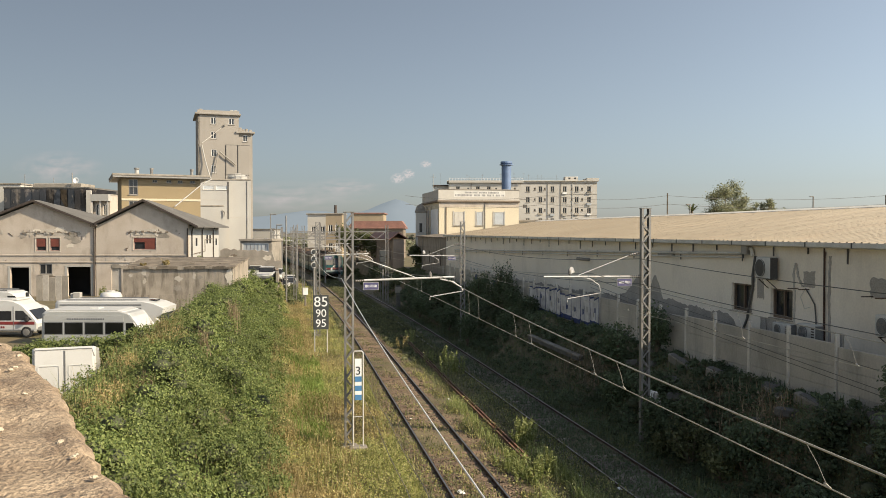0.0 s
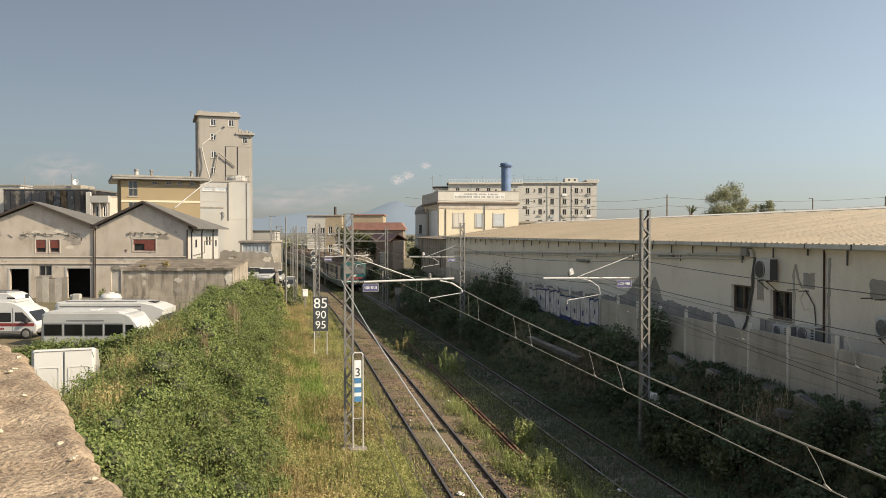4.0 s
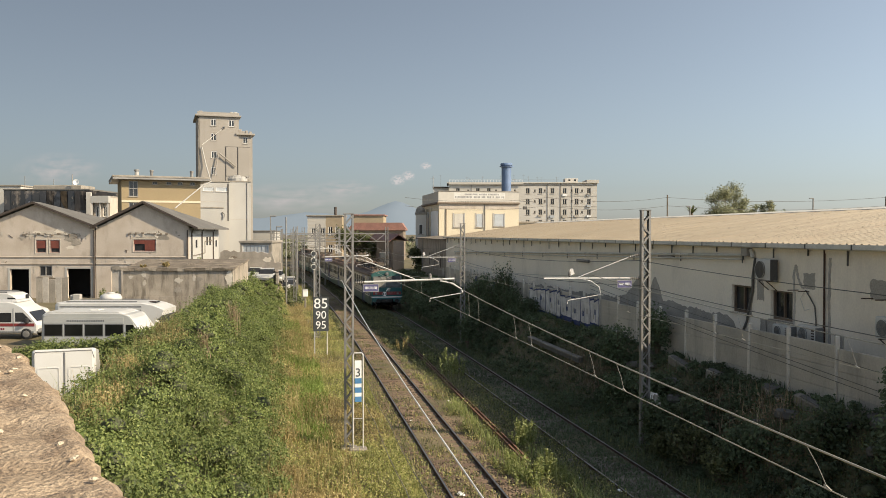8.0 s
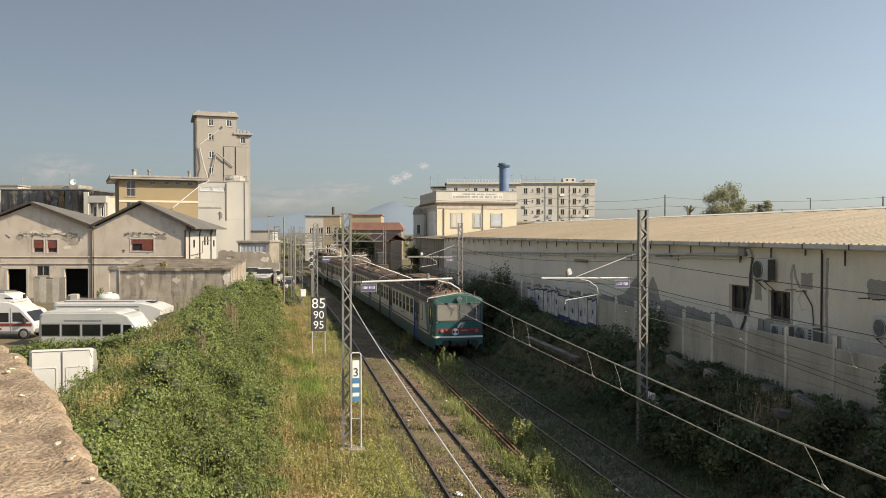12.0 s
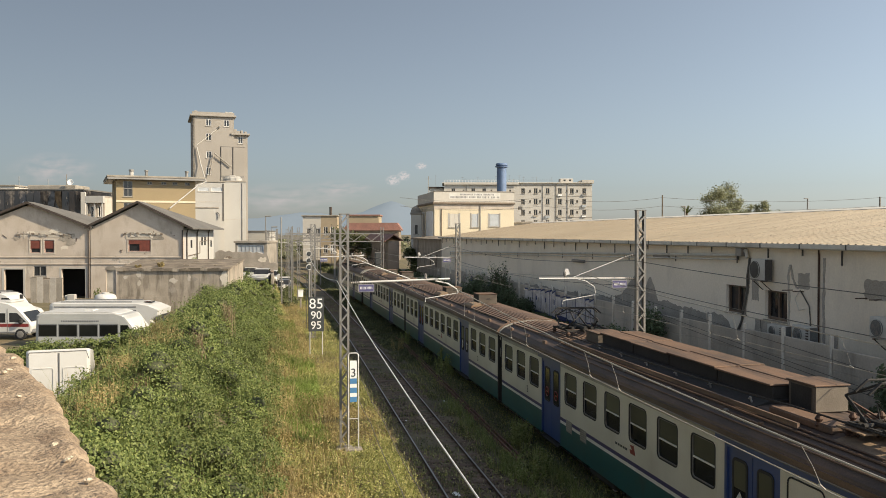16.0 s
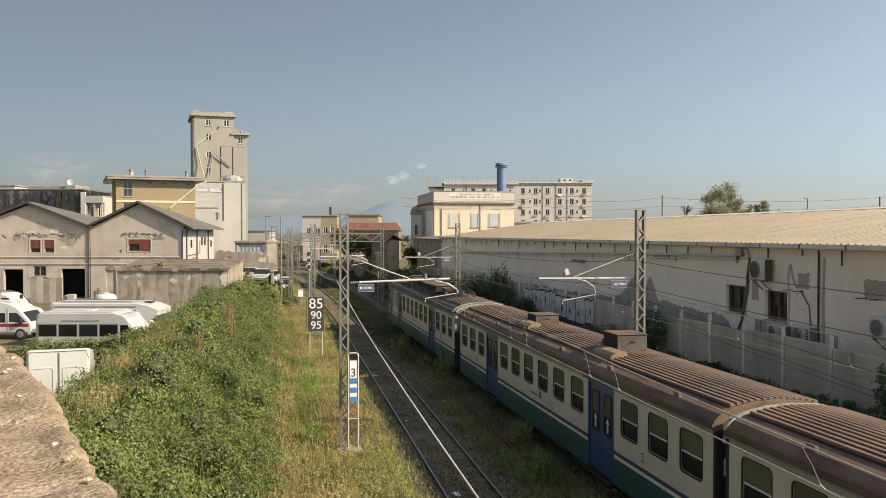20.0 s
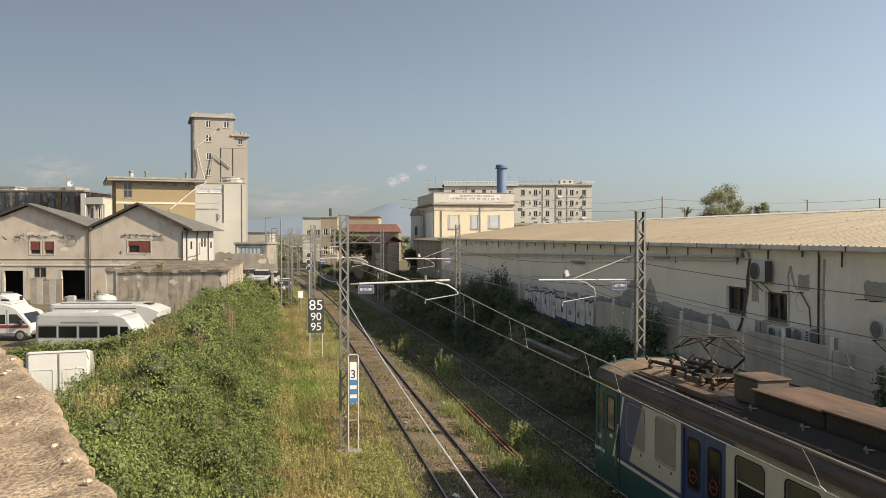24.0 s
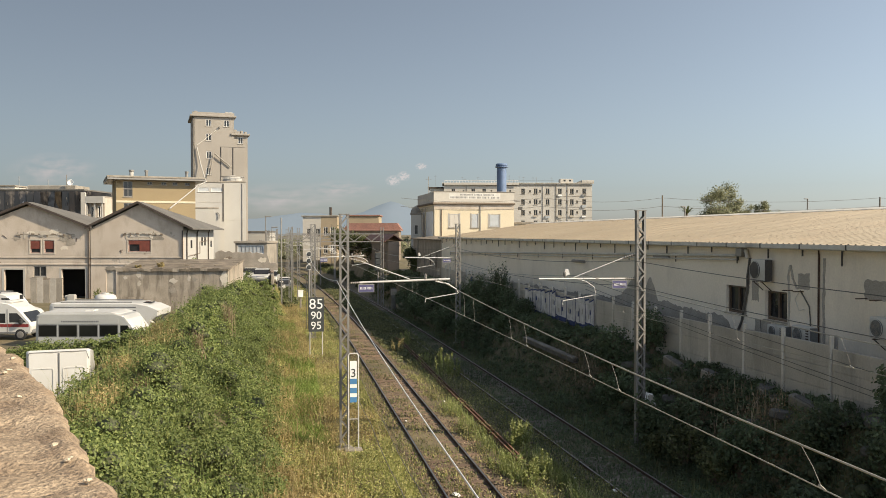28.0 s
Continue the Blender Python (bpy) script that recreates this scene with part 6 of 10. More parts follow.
def rail_car(cab, label, arrows=True):
    """A car 24 m long; its front end is at the origin and it reaches along +y. cab: it has a driver's cab at the front."""
    car = thing("train_car", pose(0, 0, 0), label, "train car", "cars of the train")
    y0, y1 = (2.12 if cab else 0.22), PITCH - 0.22
    wins = [w for w in WIN if not cab or w > 5.5]
    for sx in (-1, 1):
        turn = pose(sx * HALF, 0, 0, 0, 0, 90) if sx > 0 else pose(sx * HALF, 0, 0, 0, 0, -90)
        flip = (lambda a: a) if sx > 0 else (lambda a: -a)

        def put(name, a, b, z0, z1, t, material, parent=car, label="", inset=0.0):
            """A panel from a to b along the car, t thick, with its face inset from the side."""
            xf = sx * (HALF - inset)
            return part(name, Shape().box(min(xf, xf - sx * t), max(xf, xf - sx * t), a, b, z0, z1), material, parent, label)
        for a, b in ((y0, DOORS[0] - 0.95), (DOORS[0] + 0.95, DOORS[1] - 0.95), (DOORS[1] + 0.95, y1)):
            put("lower_panel", a, b, 0.55, 1.28, 0.06, TGREEN, label="green lower panel")
            put("white_line", a, b, 1.283, 1.37, 0.06, TWHITE)
            put("violet_stripe", a, b, 1.373, 1.475, 0.06, TVIOLET)
            here = [w for w in wins if a < w < b]
            sh = Shape()
            holes = [((w - 0.53 if sx > 0 else b - w - 0.53) - (a if sx > 0 else 0), (w + 0.53 if sx > 0 else b - w + 0.53) - (a if sx > 0 else 0), 0.476, 1.496) for w in here]
            sh.wall(b - a, 1.596, 0.05, holes)
            m = pose(sx * HALF, a, 1.478, 0, 0, 90) if sx > 0 else pose(sx * HALF, b, 1.478, 0, 0, -90)
            part("side_panel", sh.moved(m), CREAM, car, "cream side panel")
            for w in here:
                win = put("window", w - 0.53, w + 0.53, 1.954, 2.974, 0.01, TRAING, label="dark carriage window with a pale frame", inset=0.045)
                part("surround", Shape().ring(w - 0.56, w + 0.56, 1.925, 3.0, 0.13, 0.045, sx * (HALF - 0.03), sx * (HALF + 0.004), "x", True), CREAM, win, "cream window surround")
                part("rubber", Shape().ring(w - 0.525, w + 0.525, 1.96, 2.968, 0.14, 0.03, sx * (HALF - 0.035), sx * (HALF + 0.009), "x"), BLACK, win)
                part("sash_frame", Shape().ring(w - 0.495, w + 0.495, 1.99, 2.938, 0.11, 0.022, sx * (HALF - 0.036), sx * (HALF - 0.01), "x"), STEEL, win)
                put("sash_bar", w - 0.495, w + 0.495, 2.42, 2.455, 0.02, TWHITE, win, inset=0.02)
                put("blind", w - 0.49, w + 0.49, 2.46, 2.93, 0.006, CURTAIN, win, inset=0.038)
        for dn in DOORS:
            put("door_pillar", dn - 0.948, dn - 0.86, 0.62, 3.07, 0.06, TBLUE)
            put("door_pillar", dn + 0.86, dn + 0.948, 0.62, 3.07, 0.06, TBLUE)
            for q in (-1, 1):
                a, b = (dn - 0.855, dn - 0.012) if q < 0 else (dn + 0.012, dn + 0.855)
                leaf = put("door", a, b, 0.58, 3.0, 0.05, TBLUE, label="blue folding door leaf", inset=0.045)
                put("pane", a + 0.2, b - 0.2, 1.75, 2.8, 0.006, TRAING, leaf, inset=0.036)
                part("rubber", Shape().ring(a + 0.15, b - 0.15, 1.7, 2.85, 0.13, 0.055, sx * (HALF - 0.046), sx * (HALF - 0.026), "x"), BLACK, leaf)
                if (dn < 10) == arrows:
                    part("arrow", Shape().prism([(ym(a, b) - 0.05, 1.8), (ym(a, b) + 0.05, 1.8), (ym(a, b) + 0.05, 2.05), (ym(a, b) + 0.12, 2.05), (ym(a, b), 2.2), (ym(a, b) - 0.12, 2.05), (ym(a, b) - 0.05, 2.05)], sx * (HALF - 0.034) - 0.003, sx * (HALF - 0.034) + 0.003, "x"), ACWHITE, leaf, "pale arrow on the pane")
                    put("blind", a + 0.21, b - 0.21, 2.25, 2.79, 0.004, CURTAIN, leaf, inset=0.031)
                else:
                    part("notice_disc", Shape().path([(sx * (HALF - 0.03), (a + b) / 2 + 0.15 * math.cos(q2 * 0.3927), 2.02 + 0.15 * math.sin(q2 * 0.3927)) for q2 in range(17)], 0.016, 5), TRED, leaf, "red ring notice")
                    part("notice_bar", Shape().box(sx * (HALF - 0.033) - 0.002, sx * (HALF - 0.033) + 0.002, (a + b) / 2 - 0.09, (a + b) / 2 + 0.09, 2.0, 2.04), TRED, leaf)
            put("door_header", dn - 0.86, dn + 0.86, 3.0, 3.07, 0.05, TBLUE, inset=0.01)
            put("step", dn - 0.85, dn + 0.85, 0.45, 0.50, 0.2, UNDER, inset=-0.05)
        put("cantrail", y0, y1, 3.076, 3.217, 0.05, RAINGREY, label="dull grey cantrail", inset=-0.004)
        for dn in DOORS:
            put("door_fascia", dn - 0.95, dn + 1.3, 3.079, 3.214, 0.01, TBLUE, inset=-0.010)
        if cab:
            put("cab_fascia", y0 + 0.05, DOORS[0] - 0.953, 3.079, 3.214, 0.01, TBLUE, label="blue fascia above the cab side", inset=-0.010)
        part("rain_strip", Shape().tube((sx * (HALF + 0.085), y0, 3.225), (sx * (HALF + 0.085), y1, 3.225), 0.016, 6), STEEL, car, "bright rain strip")
        if cab:
            for a in (16.15, 14.95):
                lv = put("louvre", a, a + 0.5, 1.14, 1.5, 0.01, GUTTER, label="grey louvre", inset=-0.012)
                for q in range(5):
                    put("slat", a + 0.03, a + 0.47, 1.18 + q * 0.065, 1.205 + q * 0.065, 0.012, RAINGREY, lv, inset=-0.024)
        text_on("class_number", "2", 0.34, pose(sx * (HALF + 0.003), 3.7 if not cab else 20.7, 1.72, 0, 0, 90 * sx), SIGNK, car, "black figure 2")
        if not cab:
            text_on("class_number", "2", 0.34, pose(sx * (HALF + 0.003), 20.7, 1.72, 0, 0, 90 * sx), SIGNK, car, "black figure 2")
        part("emblem", Shape().prism([(11.6, 1.66), (11.9, 1.66), (11.95, 1.76), (11.8, 1.78), (11.95, 1.88), (11.7, 1.9)], sx * (HALF + 0.001) - 0.002, sx * (HALF + 0.001) + 0.003, "x"), TRED, car, "small red and dark emblem")
        part("emblem", Shape().prism([(11.66, 1.92), (11.98, 1.92), (12.0, 2.0), (11.82, 2.0), (11.84, 2.06), (11.68, 2.06)], sx * (HALF + 0.001) - 0.002, sx * (HALF + 0.001) + 0.003, "x"), SIGNK, car)
        for q in range(5):
            put("letter_bar", 12.1 + q * 0.16, 12.22 + q * 0.16, 1.68, 1.74, 0.004, SIGNK, inset=-0.003)
    # shell, roof and floor
    part("floor", Shape().box(-1.36, 1.36, y0, y1, 0.75, 0.95), UNDER, car)
    # solid near-black block: the saloon's darkness is its colour
    part("saloon", Shape().box(-1.30, 1.30, y0 + 0.1, y1 - 0.1, 0.96, 3.2), DARK, car, "near-black block in place of the unlit saloon")
    part("roof", Shape().prism(ROOF_OUT, y0 - (0.118 if cab else 0), y1, "y"), TROOFD if cab else TROOF, car, "rusty brown roof")
    ribs = [(i - 6.5) * 0.15 for i in range(14)]
    spans = [(18.3, y1 - 0.2)] if cab else [(0.35, y1 - 0.15)]
    for a, b in spans:
        if (a, b) not in RIB_ME:
            RIB_ME[a, b] = Shape().prism([(-0.056, -0.03), (0.056, -0.03), (0.056, 0.018), (0.046, 0.028), (-0.046, 0.028), (-0.056, 0.018)], a, b, "y").mesh("roof_rib", TROOF)
        for x in ribs:
            part("roof_rib", RIB_ME[a, b], TROOF, car, at=pose(x, 0, 3.80 - 0.11 * (abs(x) / 1.05) ** 1.8 + 0.0))
    if not cab:
        # black sheet paints the shadow lines between the ribs
        part("roof_bed", Shape().prism([(-1.08, 3.655), (-0.6, 3.765), (0, 3.808), (0.6, 3.765), (1.08, 3.655)], y0 + 0.1, y1 - 0.2, "y"), UNDER, car, "black sheet that darkens the gaps between the ribs")
    part("roof_edge", Shape().box(-1.52, -1.46, y0, y1, 3.22, 3.36).box(1.46, 1.52, y0, y1, 3.22, 3.36), TROOFD, car, "dark gutter along the roof")
    for k in range(3 if cab else 6):
        yy = (19 if cab else 2.0) + k * (2 if cab else 3.9)
        part("lifting_lug", Shape().cbox(-1.36, -1.26, yy, yy + 0.25, 3.5, 3.66, 0.02), TROOF, car)
    # ends
    for ye in ([y1 - 0.04] if cab else [y0, y1 - 0.04]):
        part("end_wall", Shape().box(-1.42, 1.42, ye, ye + 0.05, 0.55, 3.21), UNDER, car)
        part("corner_post", Shape().box(-1.45, -1.37, ye - 0.02, ye + 0.07, 0.6, 3.21), UNDER, car)
    part("end_arch", Shape().prism([(p[0] * 1.015, p[1] + 0.03) for p in ROOF_OUT] + [(p[0] * 0.985, p[1] - 0.01) for p in ROOF_OUT[::-1]], y1 - 0.08, y1 + 0.02, "y"), RAINGREY, car, "dusty grey roof end arch")
    part("apron", Shape().prism([(p[0] * 0.97, p[1] - 0.03) for p in ROOF_OUT[2:-2]] + [(p[0] * 0.9, p[1] - 0.10) for p in ROOF_OUT[2:-2][::-1]], y1 + 0.021, y1 + 0.2, "y"), RAINGREY, car, "dusty grey apron between the cars")
    for sx in (-1, 1):
        part("end_lamp", Shape().cbox(sx * 1.40 - 0.05, sx * 1.40 + 0.05, y1 + 0.03, y1 + 0.13, 2.35, 2.75, 0.03).cbox(sx * 1.38 - 0.07, sx * 1.38 + 0.07, y1 + 0.03, y1 + 0.2, 3.02, 3.16, 0.03), RAINGREY, car, "grey end lamp and bracket")
    part("gangway", Shape().cbox(-0.62, 0.62, y1 + 0.011, y1 + 0.43, 0.9, 3.15, 0.05), BLACK, car, "black rubber gangway")
    # underneath
    for yb in (3.6, PITCH - 3.6):
        bg = part("bogie", Shape().cbox(-1.18, -1.0, yb - 1.7, yb + 1.7, 0.42, 0.68, 0.05).cbox(1.0, 1.18, yb - 1.7, yb + 1.7, 0.42, 0.68, 0.05).cbox(-1.0, 1.0, yb - 0.3, yb + 0.3, 0.45, 0.72, 0.05), UNDER, car)
        for yw in (yb - 1.2, yb + 1.2):
            for x in (-0.75, 0.75):
                part("wheel", Shape().lathe([(0.08, -0.07), (0.44, -0.07), (0.47, -0.045), (0.44, 0.06), (0.08, 0.06)], 20, pose(x, yw, 0.451, 0, 90 * (1 if x < 0 else -1))), RAIL, bg)
            part("axle", Shape().tube((-1.15, yw, 0.45), (1.15, yw, 0.45), 0.07, 8), UNDER, bg)
    for a, b, x0, x1 in ((6.2, 9.0, -1.3, -0.5), (9.6, 12.6, -1.25, 1.25), (13.2, 15.0, -1.3, 0.9), (15.6, 18.2, 0.2, 1.3)):
        part("equipment_box", Shape().cbox(x0, x1, a, b, 0.28, 0.74, 0.04), UNDER, car)
    if cab:
        cab_end(car, not arrows)
        motor_roof(car)
    else:
        for yy, hh in ((7.5, 0.48), (15.3, 0.32)):
            vt = part("roof_vent", Shape().cbox(-0.42, 0.52, yy + 0.1, yy + 1.15, 3.80, 3.80 + hh, 0.02), BOXSIDE, car, "dirty roof box, darkened like its shaded sides")
            part("vent_grille", Shape().box(-0.426, -0.421, yy + 0.13, yy + 1.12, 3.83, 3.78 + hh), UNDER, vt)
            part("lid", Shape().cbox(-0.44, 0.54, yy + 0.07, yy + 1.18, 3.803 + hh, 3.83 + hh, 0.01), HOOD, vt, "rusty lid")
            part("handle", Shape().cbox(0.0, 0.16, yy + 0.07, yy + 0.098, 3.80 + hh * 0.55, 3.83 + hh * 0.55, 0.006), UNDER, vt)
            part("roof_plate", Shape().prism([(-1.02, 3.66), (-0.46, 3.76), (-0.50, 3.90), (-0.58, 3.93), (-0.86, 3.89), (-0.98, 3.80)], yy - 0.75, yy + 0.6, "y"), TAN, car, "low rusty cover")
            part("roof_plate", Shape().cbox(-0.1, 0.6, yy + 1.35, yy + 2.1, 3.83, 3.96, 0.03), HOOD, car)
    return car


FRONT = 0.36


def cab_end(car, tail=False):
    # sides of the cab
    for sx in (-1, 1):
        xf = sx * HALF
        b = lambda a, c, z0, z1, i=0.0: Shape().box(min(xf - sx * i, xf - sx * (i + 0.06)), max(xf - sx * i, xf - sx * (i + 0.06)), a, c, z0, z1)
        part("cab_side", b(FRONT + 0.13, 2.112, 1.478, 3.21), TGREEN, car, "dark green cab side")
        part("cab_skirt", b(FRONT + 0.13, 2.112, 0.62, 1.28), TGREEN, car)
        part("cab_line", b(FRONT + 0.13, 2.112, 1.283, 1.37, -0.002), TWHITE, car)
        part("cab_band", b(FRONT + 0.13, 2.112, 1.373, 1.475), TGREEN, car)
        part("cab_seam", b(2.09, 2.13, 0.62, 3.21, -0.006), BLACK, car)
        d = part("cab_door", b(1.16, 1.98, 0.9, 3.08, -0.012), TGREEN, car, "green cab door")
        part("pane", b(1.36, 1.78, 2.05, 2.9, -0.016), SCREEND, d)
        part("pane_rim", Shape().ring(1.31, 1.83, 2.0, 2.95, 0.09, 0.05, xf + sx * 0.006, xf + sx * 0.026, "x"), BLACK, d)
        part("door_edge", Shape().ring(1.16, 1.98, 0.9, 3.08, 0.05, 0.02, xf + sx * 0.008, xf + sx * 0.018, "x"), EDGEK, d)
        part("plate", b(1.5, 1.66, 1.82, 1.92, -0.02), SIGNW, d)
        for y in (1.07, 2.03):
            part("handrail", Shape().path([(xf, y, 1.15), (xf + sx * 0.07, y, 1.2), (xf + sx * 0.07, y, 2.25), (xf, y, 2.3)], 0.014, 6), STEEL, d)
        part("side_window", b(FRONT + 0.24, 1.0, 1.95, 2.95, -0.006), GLASS, car)
        part("side_window_rim", Shape().ring(FRONT + 0.2, 1.04, 1.91, 2.99, 0.08, 0.045, xf + sx * 0.002, xf + sx * 0.014, "x"), TGREEN, car)
        for q in range(3):
            part("number_bar", b(0.62 + q * 0.12, 0.69 + q * 0.12, 1.62, 1.76, -0.004), TWHITE, car)
        # blue wedge with a white edge behind the cab
        t0, t1 = sx * (HALF + 0.002), sx * (HALF + 0.005)
        t0, t1 = min(t0, t1), max(t0, t1)
        part("blue_wedge", Shape().prism([(2.14, 1.48), (2.72, 1.48), (3.5, 3.07), (2.14, 3.07)], t0, t1, "x"), TBLUE, car)
        part("white_wedge", Shape().prism([(2.14, 2.18), (2.14, 2.42), (2.30, 3.07), (2.42, 3.07)], t0 + sx * 0.004, t1 + sx * 0.004, "x"), TWHITE, car)
        part("white_wedge", Shape().prism([(1.72, 1.37), (1.84, 1.37), (2.11, 2.3), (2.06, 2.3)], t0 + sx * 0.028, t1 + sx * 0.028, "x"), TWHITE, car)
        for a in (2.58, 4.2):
            pl = part("blank_window", Shape().box(min(xf, xf + sx * 0.004), max(xf, xf + sx * 0.004), a + 0.03, a + 1.0, 1.95, 2.95) if tail or a > 3 else Shape().prism([(a + 0.5, 1.96), (a + 1.02, 1.96), (a + 1.02, 2.96), (a + 0.9, 2.96)], min(xf, xf + sx * 0.008), max(xf, xf + sx * 0.008), "x"), BLANK if tail else CREAM, car, "window blanked with a grey panel" if tail else "window blanked with a cream panel")
            part("panel_rim", Shape().ring(a, a + 1.05, 1.9, 3.0, 0.14, 0.028, xf, xf + sx * 0.016, "x"), RAINGREY if tail or a < 3 else BLACK, pl)
            for q in (0.2, 0.8):
                part("catch", b(a + q, a + q + 0.06, 1.78, 1.84, -0.01), EDGEK, pl)

    # the front: nearly upright, rounded at the corners
    def face(z0, z1, y_bot, y_top, half_bot, half_top):
        o = []
        for z, y, h in ((z0, y_bot, half_bot), (z1, y_top, half_top)):
            y += FRONT
            o += [(-h, y + 0.14, z), (-h * 0.975, y + 0.055, z), (-h * 0.92, y + 0.02, z), (0, y, z), (h * 0.92, y + 0.02, z), (h * 0.975, y + 0.055, z), (h, y + 0.14, z), (h, y + 0.3, z), (-h, y + 0.3, z)]
        return Shape().add(o, [(i, (i + 1) % 9, 9 + (i + 1) % 9, 9 + i) for i in range(9)] + [tuple(range(8, -1, -1)), tuple(range(9, 18))])
    # skirt in two halves beside the coupler
    for sx in (-1, 1):
        part("front_skirt", Shape().cbox(min(sx * 0.62, sx * 1.4), max(sx * 0.62, sx * 1.4), FRONT + 0.03, FRONT + 0.3, 0.86, 1.275, 0.03), TTEAL, car, "teal front skirt")
        part("step_bracket", Shape().path([(sx * 1.3, FRONT + 0.05, 0.95), (sx * 1.0, FRONT - 0.06, 0.62), (sx * 1.0, FRONT + 0.2, 0.5)], 0.02, 6), STEEL, car)
    part("front_beam", face(1.12, 1.276, 0.0, 0.0, 1.44, 1.45), TGREEN, car)
    part("front_line", face(1.279, 1.375, -0.014, -0.014, 1.465, 1.465), TWHITE, car, "white line across the front")
    part("front_lower", face(1.378, 2.20, 0.0, 0.01, 1.455, 1.455), TGREEN, car, "dark green front")
    part("red_band", face(1.545, 1.825, -0.010, -0.006, 1.40, 1.40), TRED, car, "red band with the lamps")
    part("front_frame", face(2.203, 3.26, 0.01, 0.055, 1.455, 1.45), TTEAL, car, "teal windscreen surround")
    # brow: the roof's own outline closed by a teal front
    arch = lambda k, dz: [(x * k, z + dz) for x, z in ROOF_OUT]
    rings = []
    for y, k, dz in ((FRONT + 0.06, 0.945, -0.075), (FRONT + 0.075, 0.97, -0.035), (FRONT + 0.13, 0.99, -0.008), (FRONT + 0.24, 1.0, 0.004)):
        rings.append([(x, y + 0.05 * (abs(x) / 1.5) ** 3, max(z, 3.263)) for x, z in arch(k, dz)] + [(1.46 * k, y + 0.06, 3.262), (-1.46 * k, y + 0.06, 3.262)])
    part("brow", Shape().loft(rings), TTEAL, car, "teal brow over the windscreens")
    part("roof_nose", Shape().prism(ROOF_OUT, FRONT + 0.241, 2.0, "y"), TROOFD, car, "dark rusty roof over the cab")
    part("brow_rim", Shape().path([(x * 0.985, FRONT + 0.13, z + 0.006) for x, z in ROOF_OUT], 0.014, 5), TTEAL, car)
    for sx in (-1, 1):
        x0, x1 = (-1.27, -0.06) if sx < 0 else (0.07, 1.28)
        yb, yt = FRONT - 0.002, FRONT + 0.04
        sc = part("windscreen", Shape().add([(x0, yb, 2.27), (x1, yb, 2.27), (x1, yt, 3.22), (x0, yt, 3.22), (x0, yb + 0.03, 2.27), (x1, yb + 0.03, 2.27), (x1, yt + 0.03, 3.22), (x0, yt + 0.03, 3.22)], [(0, 1, 2, 3), (4, 7, 6, 5), (0, 4, 5, 1), (1, 5, 6, 2), (2, 6, 7, 3), (3, 7, 4, 0)]), SCREEN if sx < 0 else SCREEND, car, "large windscreen with a sky reflection in its colour")
        tilt = pose(0, yb - 0.012, 2.27, -math.degrees(math.atan2(yt - yb, 0.95)))
        part("seal", Shape().ring(x0 - 0.03, x1 + 0.03, -0.03, 0.98, 0.10, 0.035, 0.0, 0.03).moved(tilt), BLACK, sc)
        part("bright_rim", Shape().ring(x0 - 0.045, x1 + 0.045, -0.045, 0.995, 0.11, 0.014, 0.006, 0.03).moved(tilt), GUTTER, sc)
        xm = (x0 + x1) / 2
        part("wiper", Shape().path([(xm - 0.1, yt + 0.0, 3.25), (xm + 0.2, FRONT - 0.02, 2.93), (xm + 0.32, FRONT - 0.02, 2.8)], 0.008, 5), BLACK, sc)
        part("wiper", Shape().path([(xm - 0.02, yt + 0.0, 3.25), (xm + 0.24, FRONT - 0.02, 2.92)], 0.007, 5), BLACK, sc)
        part("wiper_blade", Shape().tube((xm + 0.42, FRONT - 0.005, 3.08), (xm + 0.18, FRONT - 0.03, 2.55), 0.011, 5), BLACK, sc)
        part("wiper_motor", Shape().cbox(xm - 0.16, xm + 0.02, FRONT - 0.03, FRONT + 0.06, 3.24, 3.30, 0.015), BLACK, sc)
        lamp = part("lamp", Shape().lathe([(0.105, -0.02), (0.105, 0.05), (0.085, 0.06), (0.08, 0.035), (0.01, 0.03)], 16, pose(sx * 1.02, FRONT + 0.0, 1.67, 90)), STEEL, car, "round chrome headlamp")
        part("lens", Shape().lathe([(0.075, 0), (0.05, 0.02), (0.01, 0.028)], 14, pose(sx * 1.02, FRONT - 0.03, 1.67, 90)), FANGREY, lamp)
        part("tail_lamp", Shape().lathe([(0.10, -0.02), (0.10, 0.05), (0.07, 0.06), (0.01, 0.07)], 14, pose(sx * 0.76, FRONT - 0.005, 1.69, 90)), TRED, car)
        for q in (0.2, 1.25):
            part("hand_hold", Shape().path([(sx * q, FRONT + 0.02, 2.16), (sx * q, FRONT - 0.05, 2.18), (sx * (q + 0.1), FRONT - 0.05, 2.18), (sx * (q + 0.1), FRONT + 0.02, 2.16)], 0.010, 5), STEEL, car)
    hl = part("head_lamp", Shape().lathe([(0.15, -0.3), (0.15, 0.06), (0.12, 0.07), (0.115, 0.03), (0.01, 0.02)], 18, pose(0.0, FRONT + 0.02, 3.50, 90)), TTEAL, car, "round upper headlamp in a teal housing")
    part("bezel", Shape().lathe([(0.152, 0.04), (0.152, 0.075), (0.118, 0.08), (0.118, 0.04)], 18, pose(0.0, FRONT + 0.018, 3.50, 90)), STEEL, hl)
    part("lens", Shape().lathe([(0.11, 0), (0.07, 0.02), (0.01, 0.03)], 14, pose(0.0, FRONT - 0.025, 3.50, 90)), FANGREY, hl)
